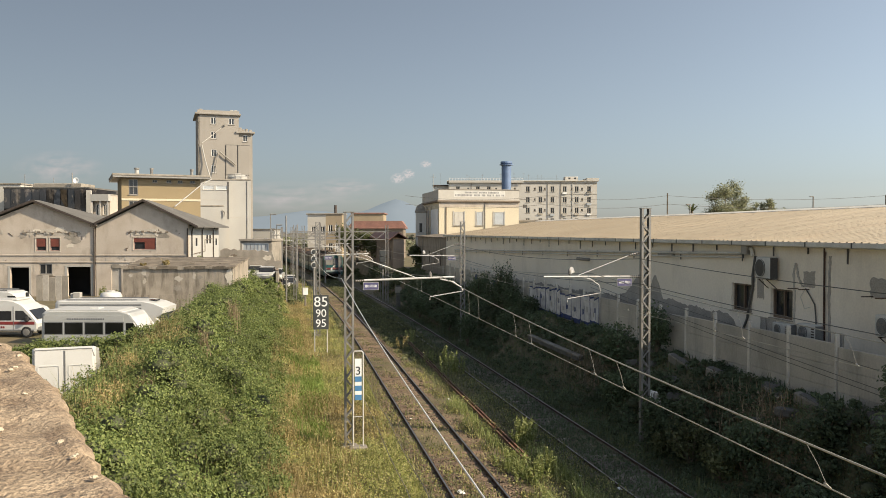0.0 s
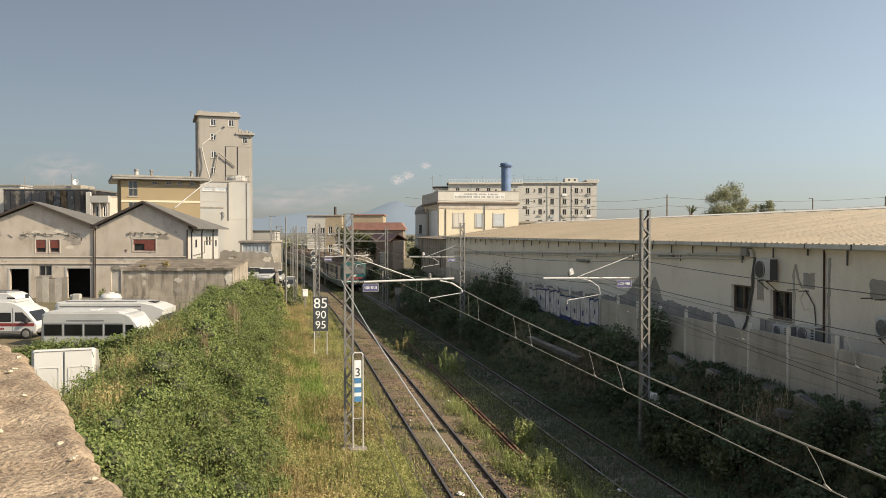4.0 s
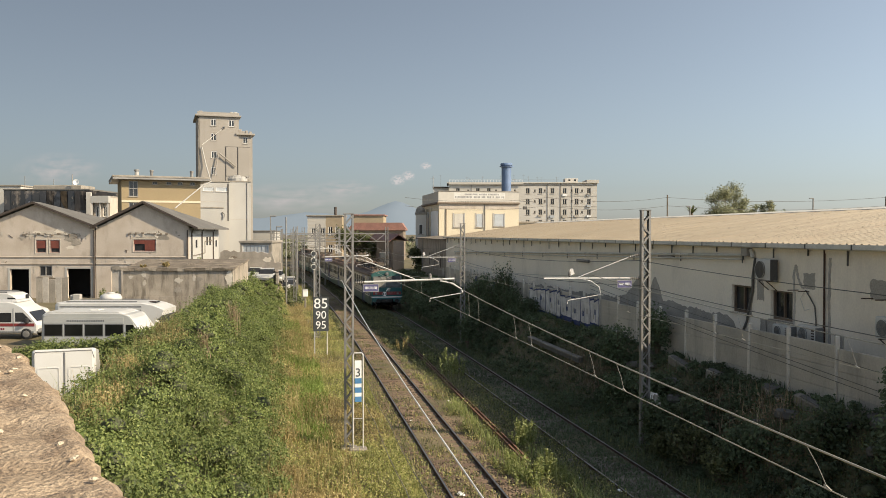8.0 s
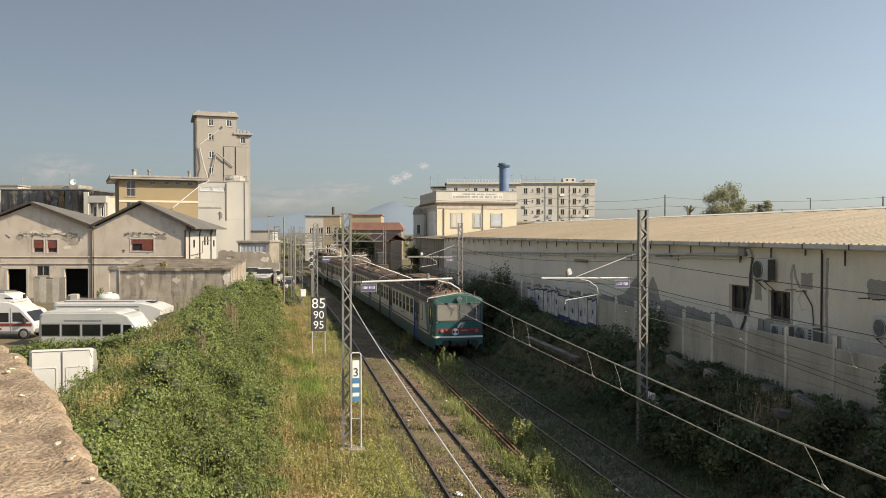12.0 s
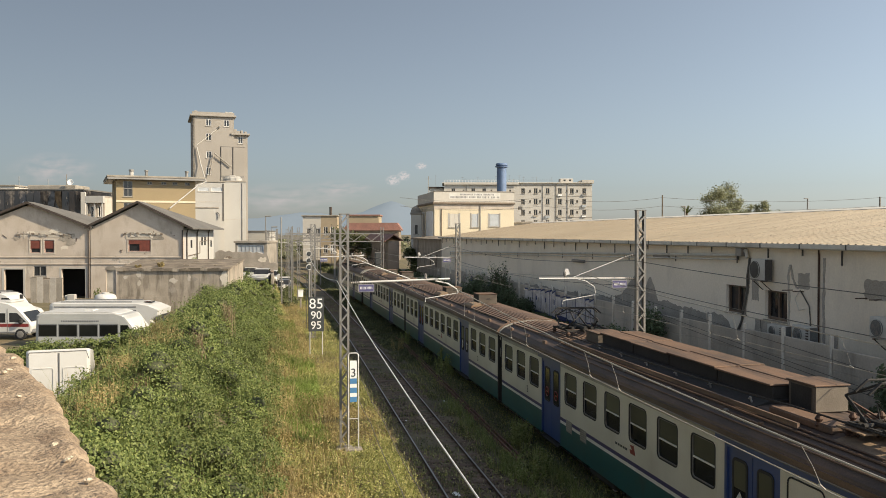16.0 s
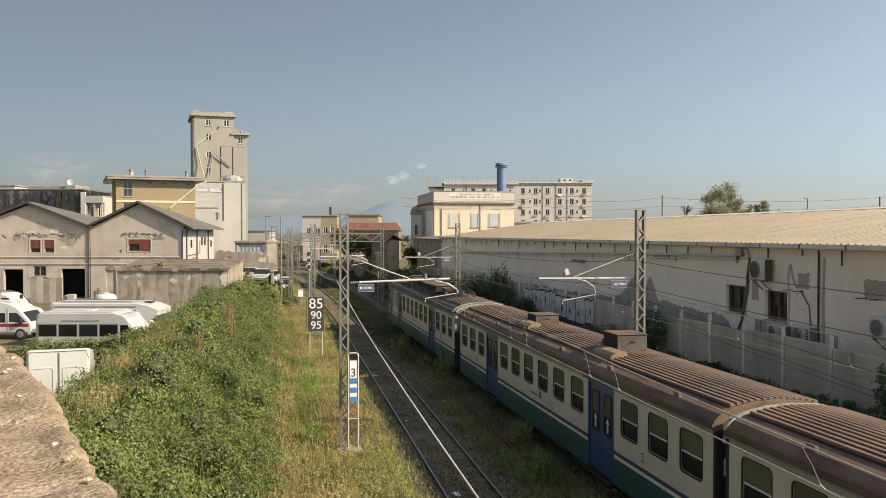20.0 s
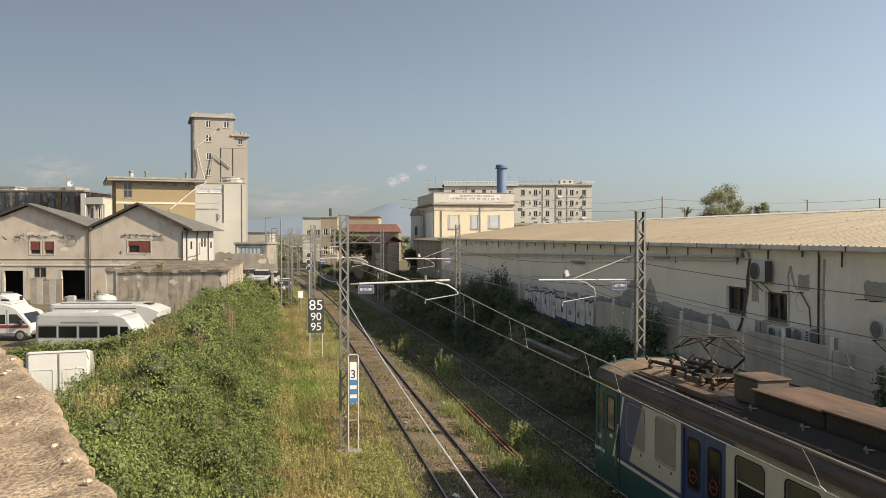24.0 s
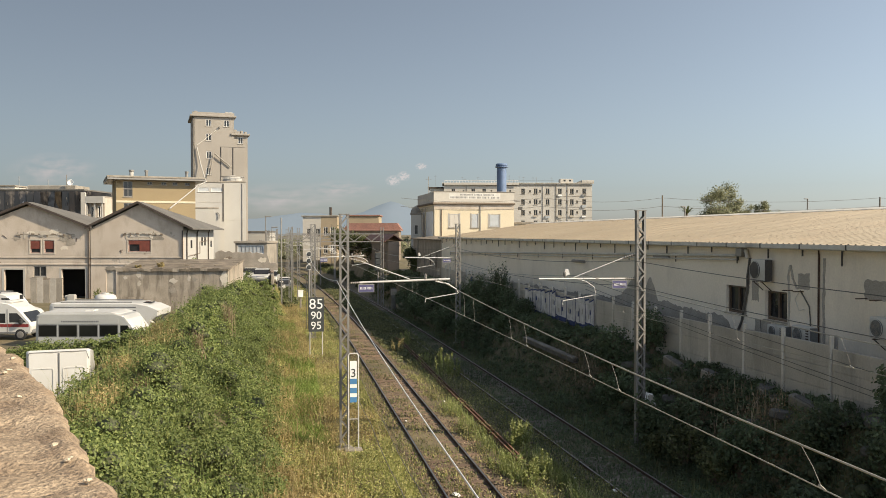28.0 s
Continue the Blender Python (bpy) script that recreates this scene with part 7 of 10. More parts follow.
    for k in range(2):
        part("emblem", Shape().prism([(-0.12 + 0.2 * k, 1.86), (0.0 + 0.2 * k, 1.86), (0.09 + 0.2 * k, 2.02), (0.2 + 0.14 * k, 2.06), (0.28 + 0.1 * k, 2.15), (0.06 + 0.2 * k, 2.14), (-0.04 + 0.2 * k, 2.0)], FRONT - 0.03 - 0.004 * k, FRONT - 0.012 - 0.004 * k, "y"), TWHITE if not k else BLANK, car, "slanted pale emblem")
    disc = part("round_badge", Shape().lathe([(0.01, -0.02), (0.2, -0.02), (0.2, 0.01), (0.18, 0.018), (0.01, 0.018)], 24, pose(-0.22, FRONT - 0.02, 1.62, 90)), SIGNW, car, "white round badge with black wedges")
    for a in (-1, 1):
        part("wedge", Shape().prism([(-0.22, 1.62), (-0.22 + a * 0.15, 1.735), (-0.22 + a * 0.185, 1.62), (-0.22 + a * 0.15, 1.505)], FRONT - 0.047, FRONT - 0.040, "y"), SIGNK, disc)
    for q in range(7):
        part("number_bar", Shape().box(0.12 + q * 0.06, 0.155 + q * 0.06, FRONT - 0.026, FRONT - 0.012, 1.67, 1.73), BLANK, car)
    part("coupler", Shape().cbox(-0.5, 0.5, FRONT - 0.1, FRONT + 0.3, 0.78, 1.11, 0.06).tube((0, FRONT, 0.95), (0, FRONT - 0.5, 0.95), 0.12, 10), UNDER, car, "black coupler in its recess")
    for sx in (-1, 1):
        part("buffer", Shape().lathe([(0.08, 0), (0.08, 0.35), (0.2, 0.36), (0.2, 0.42), (0.02, 0.43)], 16, pose(sx * 0.87, FRONT + 0.05, 0.98, 90)), UNDER, car)
    # roof fittings over the cab
    for x, y in ((-0.62, FRONT + 0.75), (0.12, FRONT + 0.62), (0.42, FRONT + 0.5), (1.0, FRONT + 0.4)):
        part("roof_horn", Shape().tube((x, y, 3.70), (x, y, 3.86), 0.03, 8).tube((x, y, 3.861), (x + 0.05, y - 0.02, 3.90), 0.045, 8), HOOD if x > 0.9 else UNDER, car)


def pantograph(car, y, top):
    """Feet on insulators, lower arms, upper arms and the collector head. top: its height over the rail."""
    pg = part("pantograph", Shape().bar((-0.6, y - 0.7, 3.98), (0.6, y - 0.7, 3.98), 0.06, 0.06).bar((-0.6, y + 0.7, 3.98), (0.6, y + 0.7, 3.98), 0.06, 0.06).bar((-0.55, y - 0.7, 3.99), (-0.55, y + 0.7, 3.99), 0.06, 0.06).bar((0.55, y - 0.7, 3.99), (0.55, y + 0.7, 3.99), 0.06, 0.06), UNDER, car, "dark steel pantograph")
    for sx in (-1, 1):
        for sy in (-1, 1):
            part("foot_insulator", Shape().lathe([(0.03, 3.76), (0.09, 3.80), (0.05, 3.84), (0.09, 3.88), (0.03, 3.95)], 10, pose(sx * 0.55, y + sy * 0.7, 0)), RAIL, pg)
    mid = (4.0 + top) / 2 if top > 4.5 else 4.12
    reach = 0.95 if top > 4.5 else 1.3
    for sx in (-1, 1):
        for sy in (-1, 1):
            part("lower_arm", Shape().tube((sx * 0.5, y + sy * 0.25, 4.02), (sx * 0.42, y + sy * reach, mid), 0.03, 6), UNDER, pg)
            part("upper_arm", Shape().tube((sx * 0.42, y + sy * reach, mid), (sx * 0.3, y + sy * 0.12, top - 0.06), 0.022, 6), UNDER, pg)
            part("cross_tie", Shape().tube((-sx * 0.42, y + sy * reach, mid), (sx * 0.3, y + sy * 0.12, top - 0.06), 0.014, 5), UNDER, pg)
    for sx in (-0.35, 0.35):
        part("spring", Shape().tube((sx, y - 0.62, 4.06), (sx, y + 0.62, 4.06), 0.055, 8), UNDER, pg, "tension spring")
    part("drive_cylinder", Shape().tube((0.0, y - 0.9, 4.05), (0.0, y + 0.35, 4.08), 0.085, 10), UNDER, pg)
    part("cross_shaft", Shape().tube((-0.62, y - 0.25, 4.03), (0.62, y - 0.25, 4.03), 0.05, 8).tube((-0.62, y + 0.25, 4.03), (0.62, y + 0.25, 4.03), 0.05, 8), UNDER, pg)
    part("line_insulator", Shape().tube((0.75, y - 1.5, 4.02), (0.75, y + 0.4, 4.1), 0.045, 8), UNDER, pg)
    for sy in (-0.16, 0.16):
        part("collector", Shape().path([(-0.85, y + sy, top - 0.2), (-0.62, y + sy, top - 0.02), (0.62, y + sy, top - 0.02), (0.85, y + sy, top - 0.2)], 0.025, 6), UNDER, pg)
    return pg


def motor_roof(car):
    part("cab_roof", Shape().prism([(x * 1.003, z + 0.006) for x, z in ROOF_OUT[3:-3]], FRONT + 0.26, 2.05, "y"), TAN, car, "sun-bleached cab roof")
    part("cab_roof", Shape().prism([(x * 0.98, z + 0.004) for x, z in ROOF_OUT[4:-4]], 2.12, 4.8, "y"), TAN, car, "sun-bleached cab roof")
    part("roof_joint", Shape().path([(x * 1.004, 2.085, z + 0.004) for x, z in ROOF_OUT], 0.02, 5), TROOFD, car)
    # long seams and walkway rails down the shaded flank of the roof
    for sx in (-1, 1):
        for x, z, r2, m2 in ((1.20, 3.62, 0.022, TROOF), (1.36, 3.545, 0.016, TROOF), (1.05, 3.68, 0.025, HOOD), (0.93, 3.715, 0.02, TROOF)):
            part("roof_seam", Shape().tube((sx * x, 2.2, z), (sx * x, 18.2, z), r2, 5), m2, car)
        for k in range(9):
            yy = 6.4 + k * 1.27
            part("seam_clip", Shape().cbox(sx * 1.2 - 0.04, sx * 1.2 + 0.04, yy, yy + 0.09, 3.61, 3.67, 0.01), STEEL if k % 2 else HOOD, car)
    pantograph(car, 4.1, 4.85)
    pantograph(car, 19.6, 4.72)
    for y in (2.2, 5.4):
        for x in (-0.7, 0.0, 0.6):
            part("roof_insulator", Shape().lathe([(0.03, 3.76), (0.08, 3.83), (0.04, 3.88), (0.08, 3.94), (0.03, 4.02)], 10, pose(x, y, 0)), RAIL, car)
    part("bus_bar", Shape().path([(-0.7, 2.2, 4.02), (-0.7, 5.4, 4.02), (-0.9, 9, 4.0), (-0.95, 18, 3.95)], 0.02, 6), UNDER, car)
    sb = part("switch_box", Shape().cbox(-0.04, 0.70, 6.45, 7.3, 3.78, 4.30, 0.02), BOXSIDE, car, "dirty switch box, darkened like its shaded sides")
    part("hatch", Shape().box(-0.046, -0.041, 6.55, 7.2, 3.82, 4.26), UNDER, sb)
    part("lid", Shape().cbox(-0.07, 0.73, 6.40, 7.36, 4.303, 4.335, 0.01), HOOD, sb, "rust-brown lid")
    part("end_plate", Shape().cbox(-0.03, 0.69, 6.43, 6.448, 3.8, 4.29, 0.004), ENDPALE, sb, "end plate lightened as if lit")
    # resistor banks under overlapping rusty plates
    for a, b, z in ((7.46, 9.7, 4.20), (9.68, 12.1, 4.23), (12.08, 14.3, 4.20), (14.28, 16.6, 4.22)):
        bank = part("resistor_bank", Shape().cbox(-0.28, 0.88, a + 0.03, b - 0.03, 3.72, z - 0.062, 0.02), UNDER, car, "black resistor bank")
        part("hood_plate", Shape().cbox(-0.36, 0.30, a, b, z - 0.058, z - 0.02, 0.012), HOOD, bank, "rust-brown cover plate")
        part("hood_plate", Shape().cbox(0.305, 0.96, a + 0.01, b, z - 0.04, z - 0.002, 0.012), HOOD, bank, "rust-brown cover plate")
    part("hood_base", Shape().prism([(-0.95, 3.68), (-0.34, 3.86), (1.0, 3.86), (1.2, 3.62)], 7.42, 16.7, "y"), UNDER, car, "black sloping duct")
    for k in range(6):
        yy = 7.7 + k * 1.65
        part("duct_catch", Shape().tube((-0.62, yy, 3.78), (-0.66, yy, 3.90), 0.025, 6).bar((-0.7, yy, 3.86), (-0.56, yy + 0.1, 3.86), 0.02, 0.02), STEEL, car)
        part("duct_catch", Shape().tube((1.06, yy, 3.78), (1.10, yy, 3.90), 0.025, 6).bar((1.14, yy, 3.86), (1.0, yy + 0.1, 3.86), 0.02, 0.02), STEEL, car)
    he = part("hood_end", Shape().cbox(-0.3, 0.6, 16.9, 17.9, 3.78, 4.10, 0.02), BOXSIDE, car, "dirty box behind the banks, darkened like its shaded sides")
    part("lid", Shape().cbox(-0.33, 0.63, 16.86, 17.94, 4.103, 4.135, 0.01), HOOD, he, "rust-brown lid")
    part("end_plate", Shape().box(-0.2, 0.0, 17.901, 17.906, 3.9, 4.02), TWHITE, he, "small pale plate")
    # loose covers, a dropped sheet and cables in front of the banks
    part("cover_box", Shape().cbox(-0.75, -0.22, 5.0, 6.9, 3.72, 3.88, 0.03), HOOD, car, "low rusty cover")
    part("cover_box", Shape().cbox(0.85, 1.15, 4.6, 6.2, 3.66, 3.80, 0.03), HOOD, car, "low rusty cover")
    part("roof_sheet", Shape().box(-0.75, 0.35, 4.25, 4.95, 3.83, 3.85, Matrix.Rotation(0.02, 4, "X")), TAN, car, "pale bent sheet")
    jr = random.Random(31)
    for k in range(13):
        x, yy = jr.uniform(-0.8, 0.8), jr.uniform(1.6, 5.6)
        part("roof_cable", Shape().path([(x, yy, 3.80), (x + jr.uniform(-0.3, 0.3), yy + jr.uniform(-0.3, 0.5), 3.98 + jr.uniform(0, 0.2)), (x + jr.uniform(-0.5, 0.5), yy + jr.uniform(-0.5, 0.9), 3.80)], jr.uniform(0.012, 0.03), 5), (UNDER, RAIL, STEEL)[k % 3], car)
    part("roof_rail", Shape().bar((-1.05, 5.5, 3.80), (-1.05, 18, 3.80), 0.05, 0.1), TROOF, car)


CARS = [rail_car(True, "green and cream electric railcar with a driver's cab leading the train"),
        rail_car(False, "cream, green and violet-striped trailer car with blue doors"),
        None,
        rail_car(True, "green and cream electric railcar with a cab at the tail", False)]
CARS[2] = copy_thing(CARS[1], pose(0, 0, 0))

# the nose's place along the line, in metres ahead of the bridge
NOSE = [(0, 128.2), (2, 116.5), (4, 104.3), (6, 91.5), (8, 78.2), (9, 71.4), (10, 64.3), (11, 56.3), (12, 47.2), (13, 37.9), (13.5, 33.2), (14, 28.5)]
NOSE += [(14.5 + 0.5 * i, -1.605 - 10.237 * (i * 0.5 - 2.5) - 0.0395 * (i * 0.5 - 2.5) ** 2 + 0.33 * max(0.0, i * 0.5 - 9.0) ** 1.5) for i in range(28)]


def car_pose(nose, k):
    f = nose - 0.4 + PITCH * k + (0.88 if k == 3 else 0)
    ya, yb = f + 3.6, f + PITCH - 3.6
    xa, xb = track_x(2, ya), track_x(2, yb)
    turn = math.degrees(math.atan2(-(xb - xa), yb - ya))
    x0 = xa - (xb - xa) / (yb - ya) * 3.6
    if k == 3:
        # the last car is turned about
        return pose(x0 + (xb - xa) / (yb - ya) * PITCH, f + PITCH, 0.004, 0, 0, turn + 180)
    return pose(x0, f, 0.004, 0, 0, turn)


# ---- plants ----
BRAMBLE = leaf_mat("bramble_leaf", (0.075, 0.105, 0.029), (0.145, 0.18, 0.051), (0.245, 0.275, 0.093), 0.30)
# dark colour that paints the shade inside the clumps
HEART = mat("shade_core_tone", (0.07, 0.078, 0.034), (0.045, 0.05, 0.022), scale=4, fine=20, grain=0.4, here=False)
# leaf copy for the shaded slope, lifted and cooled to suit its shade
SHADELEAF = leaf_mat("shade_tuned_leaf", (0.084, 0.114, 0.058), (0.118, 0.153, 0.08), (0.165, 0.20, 0.112), 0.42)
GRASSG = leaf_mat("green_grass", (0.19, 0.215, 0.062), (0.34, 0.345, 0.115), (0.52, 0.48, 0.21), 0.42)
GRASSD = leaf_mat("dry_grass", (0.29, 0.245, 0.088), (0.425, 0.375, 0.15), (0.545, 0.50, 0.235), 0.32)
GRASSR = leaf_mat("rusty_weed", (0.24, 0.18, 0.078), (0.36, 0.285, 0.128), (0.485, 0.41, 0.198), 0.4)
# weed leaf darkened to paint shade on the far tracks
SHADEWEED = leaf_mat("shade_dark_leaf", (0.07, 0.08, 0.038), (0.115, 0.125, 0.06), (0.18, 0.185, 0.09), 0.35)
DULL = leaf_mat("dull_weed_leaf", (0.09, 0.105, 0.044), (0.15, 0.162, 0.07), (0.235, 0.232, 0.112), 0.38)
LUSH = leaf_mat("lush_grass", (0.11, 0.165, 0.035), (0.20, 0.27, 0.06), (0.33, 0.38, 0.12), 0.45)
BRIGHT = leaf_mat("bright_weed_leaf", (0.16, 0.20, 0.058), (0.26, 0.295, 0.10), (0.40, 0.41, 0.20), 0.42)
# tree leaf darkened to carry the shade along the far line
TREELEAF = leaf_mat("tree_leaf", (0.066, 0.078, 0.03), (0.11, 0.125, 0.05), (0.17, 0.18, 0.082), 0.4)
# paler tree leaf with sun and distance haze in the colour
SUNLEAF = leaf_mat("haze_pale_leaf", (0.16, 0.17, 0.09), (0.26, 0.265, 0.155), (0.37, 0.37, 0.24), 0.45)
CANE = leaf_mat("dead_cane", (0.16, 0.115, 0.07), (0.25, 0.185, 0.115), (0.36, 0.28, 0.18), 0.15)
BARK = mat("bark", (0.17, 0.13, 0.09), (0.11, 0.085, 0.06), scale=4, grain=0.3, bump=0.5)
rng = np.random.default_rng(7)


def fast_mesh(name, v, f, material):
    """A mesh from arrays of points and of triangles or quads."""
    me = bpy.data.meshes.new(name)
    k = f.shape[1]
    me.vertices.add(len(v))
    me.vertices.foreach_set("co", np.ascontiguousarray(v, dtype=np.float32).ravel())
    me.loops.add(f.size)
    me.loops.foreach_set("vertex_index", np.ascontiguousarray(f, dtype=np.int32).ravel())
    me.polygons.add(len(f))
    me.polygons.foreach_set("loop_start", np.arange(0, f.size, k, dtype=np.int32))
    me.polygons.foreach_set("loop_total", np.full(len(f), k, dtype=np.int32))
    me.materials.append(material)
    me.update(calc_edges=True)
    me.validate()
    return me


def unit(a):
    return a / np.maximum(np.linalg.norm(a, axis=1, keepdims=True), 1e-9)


def leaf_arrays(p, normal, size, flat=0.55):
    """Folded diamond leaves at p that face roughly along normal."""
    n = len(p)
    nn = unit(normal * flat + rng.normal(0, 0.55, (n, 3)))
    a = unit(np.cross(nn, rng.normal(0, 1, (n, 3))))
    b = np.cross(nn, a)
    s = (size * rng.uniform(0.65, 1.35, n))[:, None]
    v = np.stack([p - a * s * 0.5, p + b * s * 0.32 + nn * s * 0.1, p + a * s * 0.55 - nn * s * 0.06, p - b * s * 0.32 + nn * s * 0.1], 1).reshape(-1, 3)
    i = np.arange(n)[:, None] * 4
    f = np.concatenate([i + np.array([[0, 2, 1]]), i + np.array([[0, 3, 2]])], 1).reshape(-1, 3)
    return v, f


def blade_arrays(p, height, width, lean=0.35):
    """Bent grass blades standing at p."""
    n = len(p)
    h = (height * rng.uniform(0.5, 1.3, n))[:, None]
    ang = rng.uniform(0, 6.2832, n)
    d = np.stack([np.cos(ang), np.sin(ang), 0 * ang], 1)
    side = np.stack([-d[:, 1], d[:, 0], 0 * ang], 1) * (width * rng.uniform(0.6, 1.4, n))[:, None]
    ln = (lean * rng.uniform(0.1, 1.2, n))[:, None]
    up = np.array([[0, 0, 1.0]])
    mid = p + up * h * 0.55 + d * h * ln * 0.3
    tip = p + up * h + d * h * ln
    v = np.stack([p - side, p + side, mid + side * 0.8, mid - side * 0.8, tip], 1).reshape(-1, 3)
    i = np.arange(n)[:, None] * 5
    f = np.concatenate([i + np.array([[0, 1, 2]]), i + np.array([[0, 2, 3]]), i + np.array([[3, 2, 4]])], 1).reshape(-1, 3)
    return v, f


def join(parts):
    vs, fs, k = [], [], 0
    for v, f in parts:
        vs.append(v), fs.append(f + k)
        k += len(v)
    return np.concatenate(vs), np.concatenate(fs)


def clump_leaves(centres, radii, per, size, squash=0.75):
    """Leaves over the upper parts of many rounded clumps."""
    idx = np.repeat(np.arange(len(centres)), per)
    d = unit(rng.normal(0, 1, (len(idx), 3)) + np.array([0.15, -0.25, 0.55]))
    r = radii[idx] * rng.uniform(0.45, 1.2, len(idx))
    p = centres[idx] + d * r[:, None] * np.array([1, 1, squash])
    return leaf_arrays(p, d + np.array([0.3, -0.2, 0.5]), size, 0.8)


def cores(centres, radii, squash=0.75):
    """Dark low-poly hearts of the clumps, the shade inside them put into colour, so that the soil does not shine
    through.
    """
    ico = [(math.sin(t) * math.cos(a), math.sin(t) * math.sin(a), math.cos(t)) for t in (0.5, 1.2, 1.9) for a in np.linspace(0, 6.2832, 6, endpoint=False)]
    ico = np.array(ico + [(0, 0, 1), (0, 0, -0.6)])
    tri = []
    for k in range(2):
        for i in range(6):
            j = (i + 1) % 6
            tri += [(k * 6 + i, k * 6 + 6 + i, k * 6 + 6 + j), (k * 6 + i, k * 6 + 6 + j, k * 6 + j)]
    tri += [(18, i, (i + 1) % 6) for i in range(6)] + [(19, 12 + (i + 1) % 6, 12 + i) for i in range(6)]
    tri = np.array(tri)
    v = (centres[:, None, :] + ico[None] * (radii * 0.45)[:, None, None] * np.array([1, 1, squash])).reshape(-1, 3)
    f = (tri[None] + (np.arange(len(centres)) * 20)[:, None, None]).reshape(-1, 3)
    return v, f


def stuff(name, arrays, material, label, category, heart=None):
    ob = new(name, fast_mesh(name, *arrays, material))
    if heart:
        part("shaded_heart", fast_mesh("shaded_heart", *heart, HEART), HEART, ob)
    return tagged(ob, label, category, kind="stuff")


def scatter(x0, x1, y0, y1, n, power=1.6):
    """Points in a strip, thicker near the bridge; x follows the bend of the line."""
    y = y0 + (y1 - y0) * rng.uniform(0, 1, n) ** power
    x = rng.uniform(x0, x1, n) - bend_of(y)
    return np.stack([x, y, ground_z(x, y)], 1)


def wave(p, k, seed):
    a = seed * 1.7
    return (np.sin(p[:, 0] * k + a) + np.sin(p[:, 1] * k * 0.83 + 2 * a) + np.sin((p[:, 0] + p[:, 1]) * k * 0.61 + 3 * a)) / 3


# brambles on the left bank: heaped mounds with dark clefts between them
c = scatter(-6.6, 0.7, 11, 88, 3500, 1.35)
c = c[c[:, 0] < -0.15 + 0.55 * wave(c, 0.9, 17) + 0.45 * wave(c, 2.3, 19)]
fade = smooth_step(0.6, -2.6, c[:, 0] + bend_of(c[:, 1]) + 0.4 * wave(c, 0.9, 17))
heap = 0.62 * wave(c, 1.6, 1) + 0.55 * wave(c, 3.1, 4) + 0.35 * wave(c, 5.7, 6)
r = (0.20 + 0.34 * fade) * rng.uniform(0.5, 1.35, len(c)) * (0.85 + 0.35 * np.clip(heap, -0.8, 1.0))
c[:, 2] += 0.02 + fade * np.clip(0.42 + 1.05 * heap, -0.35, 1.5) * rng.uniform(0.85, 1.08, len(c))
cleft = 0.7 * wave(c, 2.1, 9) + 0.6 * wave(c, 4.3, 12) + rng.normal(0, 0.12, len(c)) < -0.36
c[:, 2] -= np.where(cleft, 0.75 * fade, 0.0)
r = np.where(cleft, r * 0.55, r)
near = c[:, 1] < 34
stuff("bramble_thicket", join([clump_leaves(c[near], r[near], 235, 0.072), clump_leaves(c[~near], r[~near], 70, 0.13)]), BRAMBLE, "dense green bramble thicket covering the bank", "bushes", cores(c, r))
# bigger mounds standing out of the thicket
c = scatter(-6.3, -0.7, 13, 80, 190, 1.25)
r = rng.uniform(0.4, 0.85, len(c))
c[:, 2] += 0.4 + 0.45 * rng.uniform(0, 1, len(c))
stuff("bramble_mounds", clump_leaves(c, r, 360, 0.079, 0.7), BRAMBLE, "rounded bramble mounds on the bank", "bushes", cores(c, r, 0.7))
# arching shoots that stand free of the leaves
p = scatter(-6.2, -0.2, 13, 60, 2600, 1.3)
p[:, 2] += 0.5 + rng.uniform(0, 0.6, len(p)) * smooth_step(0.5, -2.0, p[:, 0] + bend_of(p[:, 1]))
tipv = unit(rng.normal(0, 0.6, (len(p), 3)) + np.array([[0.2, -0.2, 0.9]]))
k = rng.uniform(0.1, 0.75, (len(p), 9))
lv = (p[:, None, :] + tipv[:, None, :] * k[..., None] + rng.normal(0, 0.035, (len(p), 9, 3))).reshape(-1, 3)
stuff("bramble_shoots", join([blade_arrays(p - np.array([[0, 0, 0.2]]), 0.8, 0.007, 0.8), leaf_arrays(lv, np.tile([[0.3, -0.2, 0.7]], (len(lv), 1)), 0.07)]), BRAMBLE, "leafy bramble shoots reaching out of the thicket", "bushes")
# dry brown stems among the brambles
c = np.concatenate([scatter(-6.6, -4.4, 20, 46, 60, 1.0), scatter(-1.2, 0.3, 14, 60, 60, 1.0)])
c[:, 2] += rng.uniform(0.5, 1.1, len(c)) * np.where(c[:, 0] < -3, 1.0, 0.3)
r = rng.uniform(0.25, 0.5, len(c))
v1 = clump_leaves(c, r, 90, 0.07)
k = np.repeat(c, 60, 0) + rng.normal(0, 0.28, (len(c) * 60, 3)) * np.array([1, 1, 0.3])
stuff("dry_brambles", join([v1, blade_arrays(k - np.array([[0, 0, 0.3]]), 0.7, 0.008, 0.5)]), GRASSR, "dry brown stems among the brambles", "weeds")
